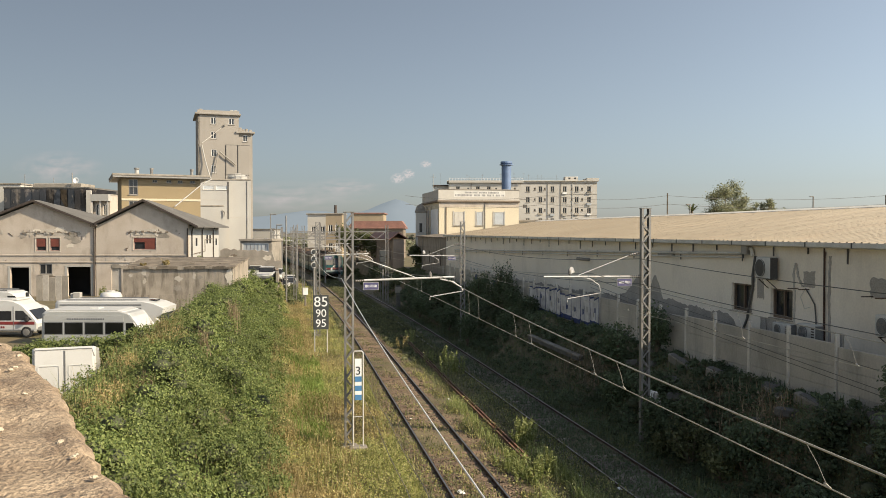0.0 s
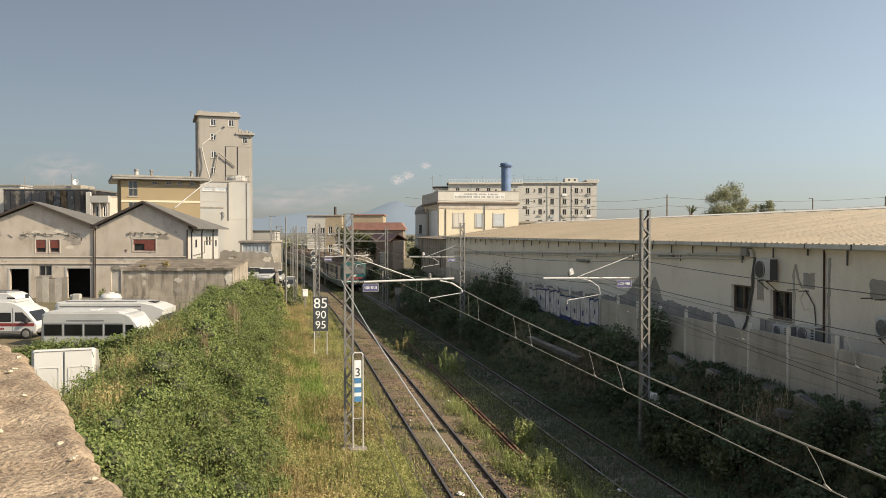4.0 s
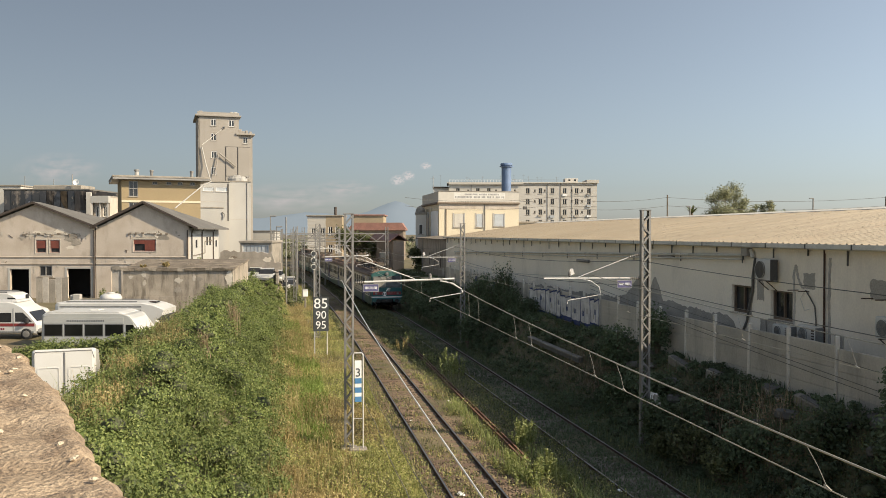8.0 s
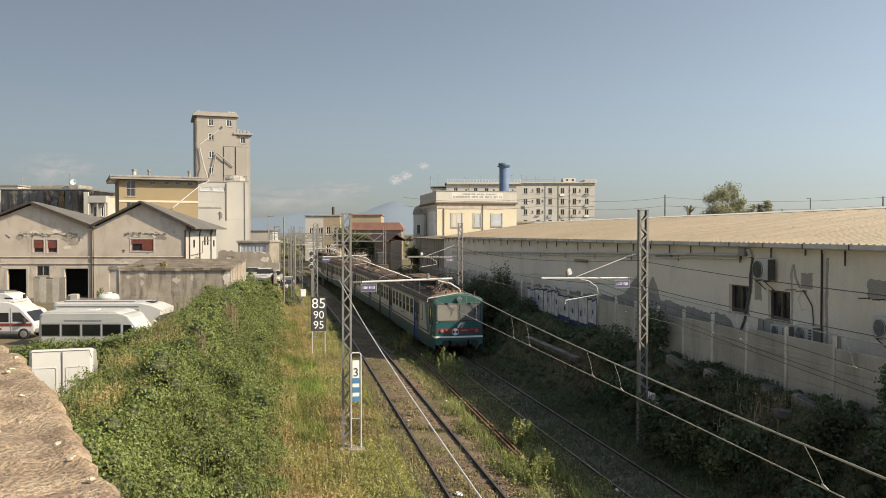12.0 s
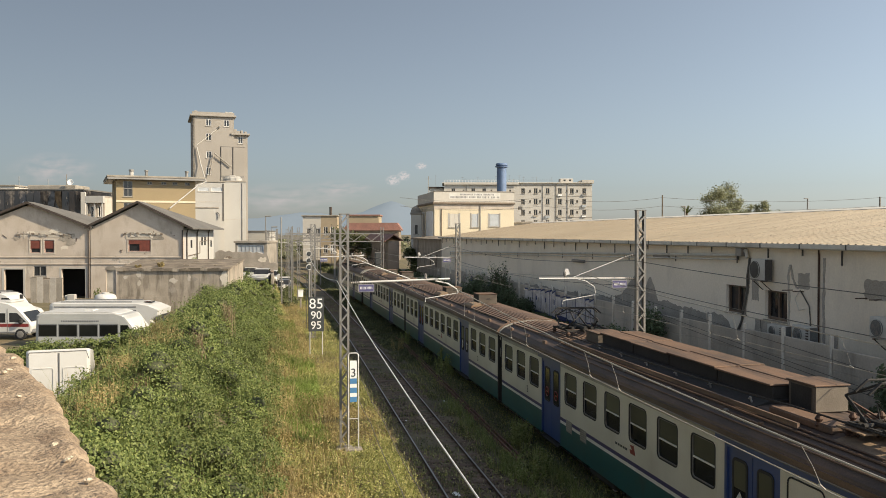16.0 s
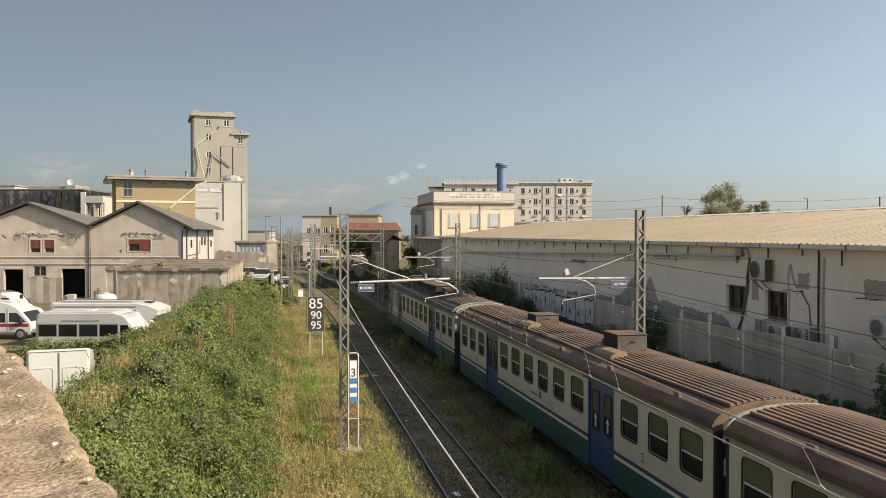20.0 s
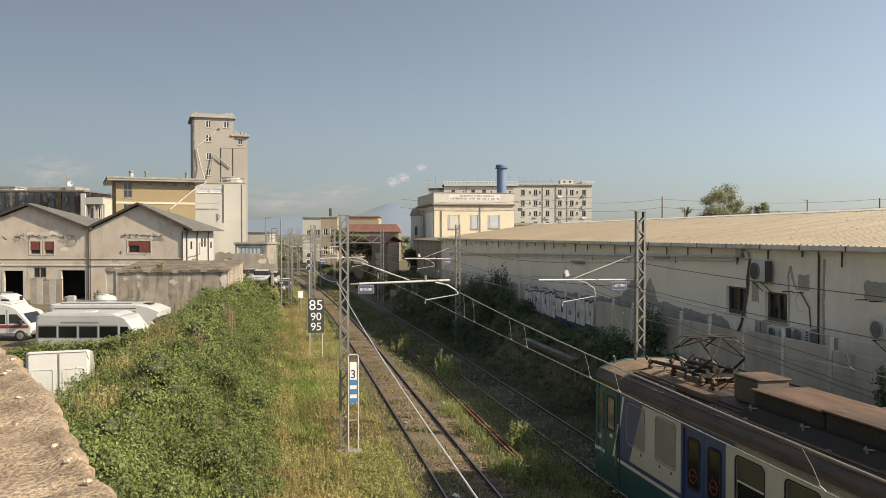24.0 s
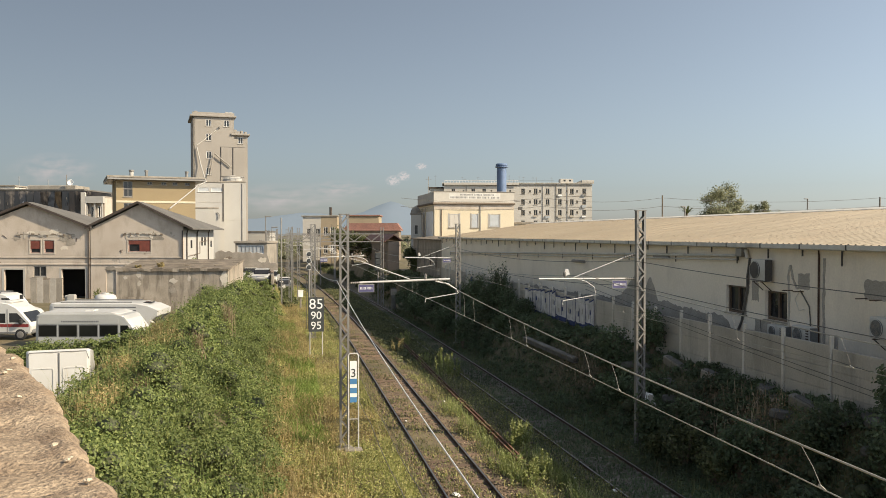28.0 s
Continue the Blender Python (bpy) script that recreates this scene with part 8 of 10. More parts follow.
# bundles of dead canes standing in the thicket
for i, (x, y, h, w) in enumerate(((-3.55, 27.4, 1.05, 0.4), (-4.2, 26.0, 0.75, 0.3), (-3.5, 35.5, 1.2, 0.25), (-2.9, 45.2, 1.7, 0.35))):
    n2 = 150
    q = np.stack([rng.normal(x, w * 0.4, n2), rng.normal(y, w * 0.4, n2), np.full(n2, float(ground_z(x, y)) + 0.35)], 1)
    stuff("dead_canes", join([blade_arrays(q, h, 0.014, 0.3), leaf_arrays(q + rng.uniform(0.1, 1.0, (n2, 1)) * np.array([[0, 0, h]]), np.tile([[0.3, -0.3, 0.3]], (n2, 1)), 0.08)]), CANE, "bundle of dead brown canes among the brambles", "weeds")
# a hedge of weeds in front of the vans, and bushes by the shed
c = np.stack([rng.uniform(-12.5, -5.6, 190), rng.uniform(38.2, 40.6, 190), np.full(190, 1.45)], 1)
r = rng.uniform(0.3, 0.55, 190)
c[:, 2] += rng.uniform(0.0, 0.85, 190) * smooth_step(-14, -10, c[:, 0]) + 0.5 * smooth_step(-9.0, -6.5, c[:, 0])
stuff("yard_weeds", clump_leaves(c, r, 110, 0.11), BRAMBLE, "green weeds growing at the edge of the yard", "weeds", cores(c, r))
# pale seeding weeds in the sun between the near tracks
p = np.concatenate([scatter(6.55, 8.3, 17, 27, 5200, 1.0), scatter(6.5, 7.6, 27, 36, 1500, 1.0)])
p = p[(0.8 * wave(p, 2.3, 31) + 0.5 * wave(p, 4.7, 33) + rng.normal(0, 0.25, len(p)) > -0.15) & (np.abs(p[:, 0] - 7.18 - 0.0096 * (p[:, 1])) > 0.32)]
p[:, 2] = -0.1
k = rng.uniform(0, 1, (len(p), 1))
stuff("seeding_weeds", join([blade_arrays(p, 0.42, 0.010, 0.7), leaf_arrays(p + k * np.array([[0, 0, 0.38]]), np.tile([[0.2, -0.2, 0.7]], (len(p), 1)), 0.06)]), BRIGHT, "pale seeding weeds between the near tracks", "weeds")
# tall dry stalks along the right edge of the brambles
p = np.concatenate([scatter(0.2, 1.5, 46, 84, 3600, 1.0), scatter(0.6, 2.0, 18, 36, 1300, 1.0)])
p = p[0.8 * wave(p, 0.9, 11) + rng.normal(0, 0.3, len(p)) > 0.15]
hd = p + np.stack([rng.normal(0, 0.06, len(p)), rng.normal(0, 0.06, len(p)), rng.uniform(0.35, 0.75, len(p))], 1)
stuff("dry_stalks", join([blade_arrays(p, 0.55, 0.008, 0.45), leaf_arrays(hd * np.array([[1, 1, 1.0]]) - np.array([[0, 0, 0.15]]), np.tile([[0.3, -0.3, 0.3]], (len(p), 1)), 0.07, 0.3)]), GRASSR, "tall dry brown stalks along the brambles", "weeds")
# low leafy growth and dried seed heads on the strip beside the first track
p = scatter(-0.4, 3.75, 12, 118, 185000, 1.95)
xx = p[:, 0] + bend_of(p[:, 1])
low = 0.16 + 0.16 * np.clip(wave(p, 1.5, 6) + 0.5 * wave(p, 3.7, 2), -0.7, 1.2) + 0.10 * np.clip(1.2 - xx, 0, 1.5)
w = wave(p, 0.62, 2) + 0.35 * wave(p, 2.3, 3) + rng.normal(0, 0.30, len(p)) + 0.30 * np.clip(xx - 1.2, -0.6, 1.2) - 0.46 * smooth_step(2.6, 0.6, xx) * smooth_step(36, 22, p[:, 1])
up = np.stack([0 * low, 0 * low, low * rng.uniform(0.05, 1.1, len(p)) ** 0.7], 1)
nor = np.tile([[0.35, -0.3, 0.8]], (len(p), 1))
g, dr, ru = w > -0.25, (w <= -0.25) & (w > -0.45), w <= -0.45
thin = rng.uniform(0, 1, len(p)) < 0.10
stuff("low_grass", join([leaf_arrays(p[g] + up[g], nor[g], 0.064, 0.6), blade_arrays(p[g & thin], 0.30, 0.009, 0.9)]), GRASSG, "low green grass and weeds beside the track", "grass")
stuff("dry_grass", join([leaf_arrays(p[dr] + up[dr], nor[dr], 0.065, 0.6), blade_arrays(p[dr & thin], 0.36, 0.008, 0.8)]), GRASSD, "straw-coloured dry grass beside the track", "grass")
stuff("rusty_weeds", join([leaf_arrays(p[ru] + up[ru] * 1.2, nor[ru], 0.06, 0.6), blade_arrays(p[ru & thin], 0.4, 0.007, 0.6)]), GRASSR, "rust-brown dried weeds beside the track", "weeds")
# a lush stand of tall green grass along the foot of the brambles
p = np.concatenate([scatter(-0.6, 1.6, 29, 50, 9000, 1.0), scatter(-0.3, 0.9, 50, 70, 3000, 1.0)])
p = p[wave(p, 1.3, 4) + rng.normal(0, 0.25, len(p)) > 0.12]
stuff("tall_grass", join([blade_arrays(p, 0.42, 0.012, 0.9), leaf_arrays(p + rng.uniform(0.05, 0.38, (len(p), 1)) * np.array([[0, 0, 1]]), np.tile([[0.3, -0.2, 0.6]], (len(p), 1)), 0.075)]), LUSH, "lush tall grass at the foot of the brambles", "grass")
# short growth in the ballast and between the tracks
p = np.concatenate([scatter(3.55, 6.8, 12, 95, 42000, 1.9), scatter(6.3, 9.3, 12, 110, 64000, 1.7)])
p[:, 2] = -0.13
xx = p[:, 0] + bend_of(p[:, 1])
gap = np.abs(np.abs(xx - 5.18) - 0.7525)
need = np.where((xx > 4.3) & (xx < 6.1), -0.18 + 0.45 * smooth_step(22, 40, p[:, 1]), np.where((xx >= 6.1) & (xx < 6.9), 0.15, np.where(xx < 4.3, -0.45, -0.8)))
p = p[(gap > 0.12) & (0.7 * wave(p, 2.6, 5) + 0.5 * wave(p, 5.3, 7) + rng.normal(0, 0.22, len(p)) > need)]
k = rng.uniform(0, 1, len(p))
up = np.stack([0 * k, 0 * k, (0.17 + 0.14 * (p[:, 0] > 6.9) * (0.5 + wave(p, 1.9, 3))) * rng.uniform(0, 1, len(p))], 1)
nor = np.tile([[0.2, -0.2, 0.8]], (len(p), 1))
# beyond 46 m only the dull leaf, to darken that shaded stretch
a, b = (k < 0.62) | (p[:, 1] > 46), (k >= 0.62) & (k < 0.85) & (p[:, 1] <= 46)
stuff("track_weeds", join([leaf_arrays(p[a] + up[a], nor[a], 0.07, 0.5), blade_arrays(p[a][::4], 0.2, 0.009, 0.6)]), DULL, "dull green weeds growing in the ballast", "weeds")
stuff("track_grass", join([leaf_arrays(p[b] + up[b], nor[b], 0.06, 0.5), blade_arrays(p[b][::3], 0.22, 0.009, 0.6)]), GRASSG, "short green grass growing in the ballast", "grass")
stuff("track_dry_weeds", join([leaf_arrays(p[k >= 0.85] + up[k >= 0.85], nor[k >= 0.85], 0.045, 0.4), blade_arrays(p[k >= 0.85], 0.22, 0.007, 0.6)]), GRASSD, "short dry weeds between the tracks", "weeds")
# low growth between the tracks farther out, darkened to paint the shade there
c = np.concatenate([scatter(6.4, 9.0, 46, 150, 1300, 1.0), scatter(3.5, 4.2, 60, 150, 260, 1.0)])
c[:, 2] = -0.1
r = rng.uniform(0.12, 0.34, len(c))
stuff("far_track_weeds", clump_leaves(c, r, 32, 0.165, 0.6), SHADEWEED, "low weeds darkened like the shade on the far tracks", "weeds")
# mixed low weeds at the foot of the slope
p = scatter(10.9, 14.6, 12, 80, 52000, 1.5)
p[:, 0] -= 0.0147 * (p[:, 1] - 20) * 0.5
k = np.clip(0.9 + wave(p, 1.7, 21) + 0.6 * wave(p, 4.1, 22), 0.15, 2.2)
p[:, 2] = ground_z(p[:, 0], p[:, 1]) + 0.22 * k * rng.uniform(0, 1, len(p))
half = rng.uniform(0, 1, len(p)) < 0.6
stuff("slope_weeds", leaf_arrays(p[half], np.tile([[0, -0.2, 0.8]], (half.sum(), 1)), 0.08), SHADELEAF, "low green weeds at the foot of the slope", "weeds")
stuff("slope_dull_weeds", join([leaf_arrays(p[~half], np.tile([[0, -0.2, 0.8]], ((~half).sum(), 1)), 0.075), blade_arrays(p[~half][::3], 0.3, 0.008, 0.6)]), DULL, "dull green weeds at the foot of the slope", "weeds")
# shaded growth on the right-hand slope
p = scatter(9.2, 15.2, 10, 100, 11000, 1.5)
p = p[(np.abs(p[:, 0] - (10.43 - 0.0147 * p[:, 1]) + bend_of(p[:, 1])) > 1.15)]
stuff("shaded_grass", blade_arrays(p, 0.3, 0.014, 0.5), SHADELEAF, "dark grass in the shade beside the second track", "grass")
# low leafy hummocks between the second track and the slope
c = scatter(11.5, 13.6, 12, 62, 620, 1.4)
c[:, 0] -= 0.0147 * (c[:, 1] - 20) * 0.6
r = rng.uniform(0.14, 0.36, len(c)) * (0.8 + 0.4 * wave(c, 1.3, 14))
c[:, 2] = ground_z(c[:, 0], c[:, 1]) + r * 0.25
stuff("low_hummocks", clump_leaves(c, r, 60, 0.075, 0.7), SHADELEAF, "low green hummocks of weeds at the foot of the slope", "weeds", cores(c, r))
c = scatter(12.1, 15.15, 9, 92, 1250, 1.3)
c = c[~((c[:, 0] < 13.75) & (c[:, 1] > 33.5) & (c[:, 1] < 49)) & ~((c[:, 0] > 13.7) & (c[:, 1] > 19.5) & (c[:, 1] < 23.5)) & ~((c[:, 0] > 13.9) & (c[:, 1] > 27.5) & (c[:, 1] < 30.5))]
r = rng.uniform(0.2, 0.58, len(c)) * (0.75 + 0.6 * wave(c, 0.7, 3)) * smooth_step(11.4, 13.2, c[:, 0] + bend_of(c[:, 1]))
r = np.clip(r, 0.12, 0.75) * (1 - 0.5 * smooth_step(14.0, 15.0, c[:, 0]))
c[:, 2] = ground_straight(c[:, 0], c[:, 1])
up = smooth_step(12.1, 13.6, c[:, 0] + bend_of(c[:, 1]))
c[:, 2] += r * 0.3 + up * rng.uniform(0, 0.55, len(c)) * (1 - smooth_step(13.5, 14.6, c[:, 0]))
r = r * np.where(c[:, 1] > 29, nearer(c[:, 1]), 1.0)
c = turned(c)
t = scatter(12.2, 13.6, 60, 118, 110, 1.0)
t[:, 0] -= 0.0147 * (t[:, 1] - 50)
t[:, 2] += rng.uniform(0.0, 0.5, len(t)) * smooth_step(56, 72, t[:, 1])
c, r = np.concatenate([c, t]), np.concatenate([r, rng.uniform(0.25, 0.6, len(t))])
t = scatter(14.35, 15.0, 16, 29, 46, 1.0)
t[:, 2] = ground_z(t[:, 0], t[:, 1]) + 0.1
c, r = np.concatenate([c, t]), np.concatenate([r, rng.uniform(0.2, 0.42, len(t)) * (0.8 + 0.4 * wave(t, 1.1, 27))])
# withered brown scrub in two swathes of the slope
p = np.concatenate([scatter(13.2, 14.3, 21.5, 26.5, 900, 1.0), scatter(12.6, 13.5, 33, 38, 500, 1.0)])
p[:, 2] = ground_z(p[:, 0], p[:, 1]) + rng.uniform(0.1, 0.6, len(p))
stuff("withered_scrub", join([leaf_arrays(p, np.tile([[0, -0.3, 0.7]], (len(p), 1)), 0.08), blade_arrays(p[::3], 0.4, 0.01, 0.6)]), CANE, "withered brown scrub on the shaded slope", "scrub")
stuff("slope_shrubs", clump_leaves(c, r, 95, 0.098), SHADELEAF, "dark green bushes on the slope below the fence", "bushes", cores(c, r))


def shrub(x, y, z, height, width, n, material, label, seed, lean=0.0, category="shrub", leaf=0.12):
    """A bush of several stems with leaf clusters round each."""
    global rng
    keep_rng, rng = rng, np.random.default_rng(seed)
    ob = thing("shrub", pose(x, y, z), label, category, "shrubs along the line")
    tips = []
    for i in range(max(4, n // 90)):
        a = rng.uniform(0, 6.2832)
        q = np.array([math.cos(a) * width * rng.uniform(0.1, 0.5), math.sin(a) * width * rng.uniform(0.1, 0.5), height * rng.uniform(0.5, 1.0)])
        part("stem", Shape().tube((0, 0, -0.1), tuple(q * np.array([0.5, 0.5, 0.6])), 0.025, 5, 0.015).tube(tuple(q * np.array([0.5, 0.5, 0.6])), tuple(q), 0.015, 5, 0.004), BARK, ob)
        tips.append(q)
    tips = np.array(tips)
    k = rng.integers(0, len(tips), n)
    t = rng.uniform(0.35, 1.02, n)[:, None]
    pp = tips[k] * t * np.array([1, 1, 1]) + rng.normal(0, 1, (n, 3)) * width * np.array([0.13, 0.13, 0.10]) * (1.25 - 0.6 * t)
    pp[:, 2] = np.maximum(pp[:, 2], 0.02)
    v, f = leaf_arrays(pp, unit(pp - np.array([[0, 0, height * 0.3]])), leaf)
    part("foliage", fast_mesh("foliage", v, f, material), material, ob)
    rng = keep_rng
    return ob


for i, (x, y, h, w) in enumerate(((14.2, 55.0, 3.35, 1.7), (14.2, 56.2, 2.3, 2.2), (14.3, 53.2, 1.9, 1.8), (14.5, 49.3, 1.1, 1.5), (13.6, 33.3, 2.35, 1.7), (14.7, 31.8, 2.1, 1.5), (14.4, 63, 2.0, 2.2), (13.4, 70, 2.4, 2.4), (14.5, 17.6, 1.9, 1.2), (14.3, 16.2, 1.8, 1.4), (12.4, 82, 2.0, 2.2), (13.6, 51.0, 1.4, 1.6), (11.95, 26.0, 2.0, 0.9), (12.6, 25.0, 1.9, 1.3), (11.5, 53.6, 2.3, 1.2), (13.3, 29.0, 1.6, 1.6), (12.9, 22.0, 1.7, 1.6), (13.6, 19.6, 1.6, 1.8), (12.3, 18.0, 1.4, 1.2), (13.8, 16.6, 2.0, 1.8), (12.8, 31.5, 1.4, 1.5), (11.9, 62.0, 1.8, 1.6), (11.2, 72.0, 2.2, 2.0))):
    q, k = turned((x, y, float(ground_straight(x, y)))), min(1.0, float(nearer(y)))
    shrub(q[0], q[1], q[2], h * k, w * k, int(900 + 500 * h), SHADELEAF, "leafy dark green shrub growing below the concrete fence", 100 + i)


def weed_plant(x, y, h, n, label, seed, material):
    """Upright leafy stalks."""
    global rng
    keep_rng, rng = rng, np.random.default_rng(seed)
    ob = thing("weed_plant", pose(x, y, -0.15), label, "weed", "weeds between the tracks")
    lv = []
    for i in range(n):
        a, rr = rng.uniform(0, 6.2832), rng.uniform(0, 0.42)
        b = np.array([rr * math.cos(a), rr * math.sin(a), 0])
        tp = b * 1.35 + np.array([0, 0, h * rng.uniform(0.65, 1.05)])
        part("stalk", Shape().tube(tuple(b), tuple(tp), 0.008, 4, 0.004), GRASSG, ob)
        t = rng.uniform(0.2, 1.0, 46)[:, None]
        pp = b + (tp - b) * t + rng.normal(0, 0.035, (46, 3))
        lv.append(leaf_arrays(pp, np.tile([[0, 0, 0.6]], (46, 1)) + rng.normal(0, 0.4, (46, 3)), 0.075))
    v, f = join(lv)
    part("foliage", fast_mesh("foliage", v, f, material), material, ob)
    rng = keep_rng
    return ob


for i, (x, y, h, n) in enumerate(((8.45, 42.4, 1.05, 16), (8.0, 42.0, 1.45, 10), (8.25, 44.2, 1.3, 9), (7.85, 54.5, 1.0, 12), (7.9, 46.5, 0.8, 9), (8.15, 28.1, 1.0, 20), (7.85, 27.7, 0.8, 12), (7.7, 24.3, 0.9, 9), (7.35, 24.0, 0.8, 8), (6.85, 25.3, 0.6, 10), (7.0, 23.6, 0.6, 9), (7.1, 52, 0.9, 9))):
    weed_plant(x, y, h, n, "tall bright green weed between the tracks", 300 + i, GRASSR if i == 11 else BRIGHT)  # the farthest one has dried out


def tree(x, y, z, height, crown, n, label, seed, trunk=0.35, leaf=0.3, wide=1.0):
    global rng
    keep_rng, rng = rng, np.random.default_rng(seed)
    ob = thing("tree", pose(x, y, z), label, "tree", "trees behind the buildings")
    part("trunk", Shape().tube((0, 0, -0.3), (0.1, 0, height * 0.45), trunk, 9, trunk * 0.6).tube((0.1, 0, height * 0.45), (0, 0.1, height * 0.8), trunk * 0.6, 8, trunk * 0.25), BARK, ob)
    ends = []
    for i in range(11):
        a = i * 2.4
        e = np.array([math.cos(a) * crown * wide * rng.uniform(0.45, 0.95), math.sin(a) * crown * rng.uniform(0.45, 0.95), height * rng.uniform(0.55, 0.98)])
        part("limb", Shape().tube((0, 0, height * rng.uniform(0.3, 0.55)), tuple(e), trunk * 0.3, 6, 0.03), BARK, ob)
        ends.append(e)
    ends = np.array(ends)
    cl = np.concatenate([ends, ends * np.array([0.6, 0.6, 0.9]) + rng.normal(0, crown * 0.18, ends.shape), ends * np.array([0.85, 0.85, 1.02]) + rng.normal(0, crown * 0.2, ends.shape)])
    k = rng.integers(0, len(cl), n)
    pp = cl[k] + rng.normal(0, 1, (n, 3)) * crown * np.array([0.2, 0.2, 0.15])
    v, f = leaf_arrays(pp, unit(pp - cl[k]) + np.array([[0, 0, 0.4]]), leaf)
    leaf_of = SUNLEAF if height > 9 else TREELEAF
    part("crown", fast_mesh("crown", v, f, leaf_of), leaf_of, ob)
    rng = keep_rng
    return ob


def vf(u, d):
    return view_frame(u, d).translation


for i, (u, d, h, cr, n, wide) in enumerate(((40.4, 122, 12.7, 2.9, 17000, 1.05), (44.1, 123, 12.3, 1.5, 6000, 1.0), (46.9, 123, 11.9, 1.1, 3600, 1.0), (49.8, 125, 11.0, 1.4, 3600, 1.35), (-16.2, 150, 6.6, 3.0, 4200, 1.3), (-11.0, 140, 5.2, 2.0, 2500, 1.2), (-3.4, 102, 4.6, 1.2, 1900, 1.0), (-20.2, 172, 7.6, 2.6, 2600, 1.2))):
    q = vf(u, d)
    tree(q.x, q.y, 0.7, h, cr, n, "leafy tree above the warehouse roof" if u > 0 else "dark green tree beside the far end of the line", 500 + i, wide=wide, leaf=0.21 if u > 0 else 0.3)

# a fresher green bush below the mast in the slope
for i, (x, y, h, w) in enumerate(((12.35, 24.2, 1.5, 1.5), (12.5, 22.6, 1.2, 1.3), (12.0, 25.6, 0.9, 1.0))):
    shrub(x, y, float(ground_z(x, y)), h, w, 1300, DULL, "fresh green bush at the foot of the slope", 740 + i, leaf=0.10)

# bushes crowding round the parked panel van
for i, (u, d, h, w) in enumerate(((-11.15, 28.3, 2.3, 1.0), (-10.7, 29.4, 2.5, 1.3), (-13.9, 27.6, 1.9, 0.8), (-12.2, 27.6, 1.5, 0.8))):
    q = vf(u, d)
    shrub(q.x, q.y, 0.88, h, w, 900 if i < 2 else 320, BRAMBLE, "leafy bush growing against the parked van", 720 + i, leaf=0.09)

# tufts on the shed roof and by the workshop door
for i, (u, d, z, h, w) in enumerate(((-23.7, 70.6, 4.33, 0.75, 0.8), (-25.6, 70.2, 4.28, 0.4, 0.6), (-32.9, 79.5, 0.9, 1.2, 1.0), (-31.9, 80.5, 0.9, 0.8, 0.9), (-24.2, 82.2, 4.4, 1.0, 1.2))):
    q = vf(u, d)
    shrub(q.x, q.y, z if i != 4 else 0.9, h if i != 4 else 4.3, w, 260 if i != 4 else 700, GRASSR if i < 2 else BRAMBLE, "scraggy green tuft growing beside the workshop" if i > 1 else "scraggy dry tuft growing on the shed roof", 700 + i, leaf=0.13)

# growth along the far part of the line, its leaf darkened for the shade there
c = np.concatenate([scatter(-10.0, -1.0, 138, 215, 200, 1.0), scatter(11.6, 13.8, 84, 185, 130, 1.0), scatter(-3.0, 2.6, 118, 200, 160, 1.0), scatter(0.2, 1.6, 80, 150, 120, 1.0)])
r = np.concatenate([rng.uniform(0.8, 1.9, 200), rng.uniform(0.35, 0.8, 130), rng.uniform(0.5, 1.2, 160), rng.uniform(0.3, 0.7, 120)])
c[:, 2] += r * rng.uniform(0.2, 0.7, len(r))
stuff("distant_bushes", clump_leaves(c, r, 85, 0.25), TREELEAF, "bushes along the far part of the line, darkened as in shade", "bushes", cores(c, r))

# a belt of trees that closes the view beyond the last houses
n = 420
u, d = rng.uniform(-80, 8, n), rng.uniform(232, 262, n)
q = [view_frame(a, b).translation for a, b in zip(u, d)]
c = np.array([(p.x, p.y, 0.5) for p in q])
r = rng.uniform(0.9, 2.2, n)
c[:, 2] += rng.uniform(0, 1, n) ** 0.8 * (4.6 + 1.6 * wave(c, 0.13, 44))
stuff("distant_trees", clump_leaves(c, r, 70, 0.5), SUNLEAF, "belt of trees in haze-pale leaves beyond the last houses", "trees", cores(c, r))

# weeds in the shaded second track
p = scatter(-1.5, 1.5, 12, 80, 30000, 1.7)
p[:, 0] += 10.43 - 0.0147 * p[:, 1]
gap = np.abs(np.abs(p[:, 0] + bend_of(p[:, 1]) - 10.43 + 0.0147 * p[:, 1]) - 0.7525)
p = p[(gap > 0.13) & (wave(p, 1.3, 8) + rng.normal(0, 0.3, len(p)) > np.where(p[:, 1] < 36, -0.5, -0.15))]
p[:, 2] = -0.10
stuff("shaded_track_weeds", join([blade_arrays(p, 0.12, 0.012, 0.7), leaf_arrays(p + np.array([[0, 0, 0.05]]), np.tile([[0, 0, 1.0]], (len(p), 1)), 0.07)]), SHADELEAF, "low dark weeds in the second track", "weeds")


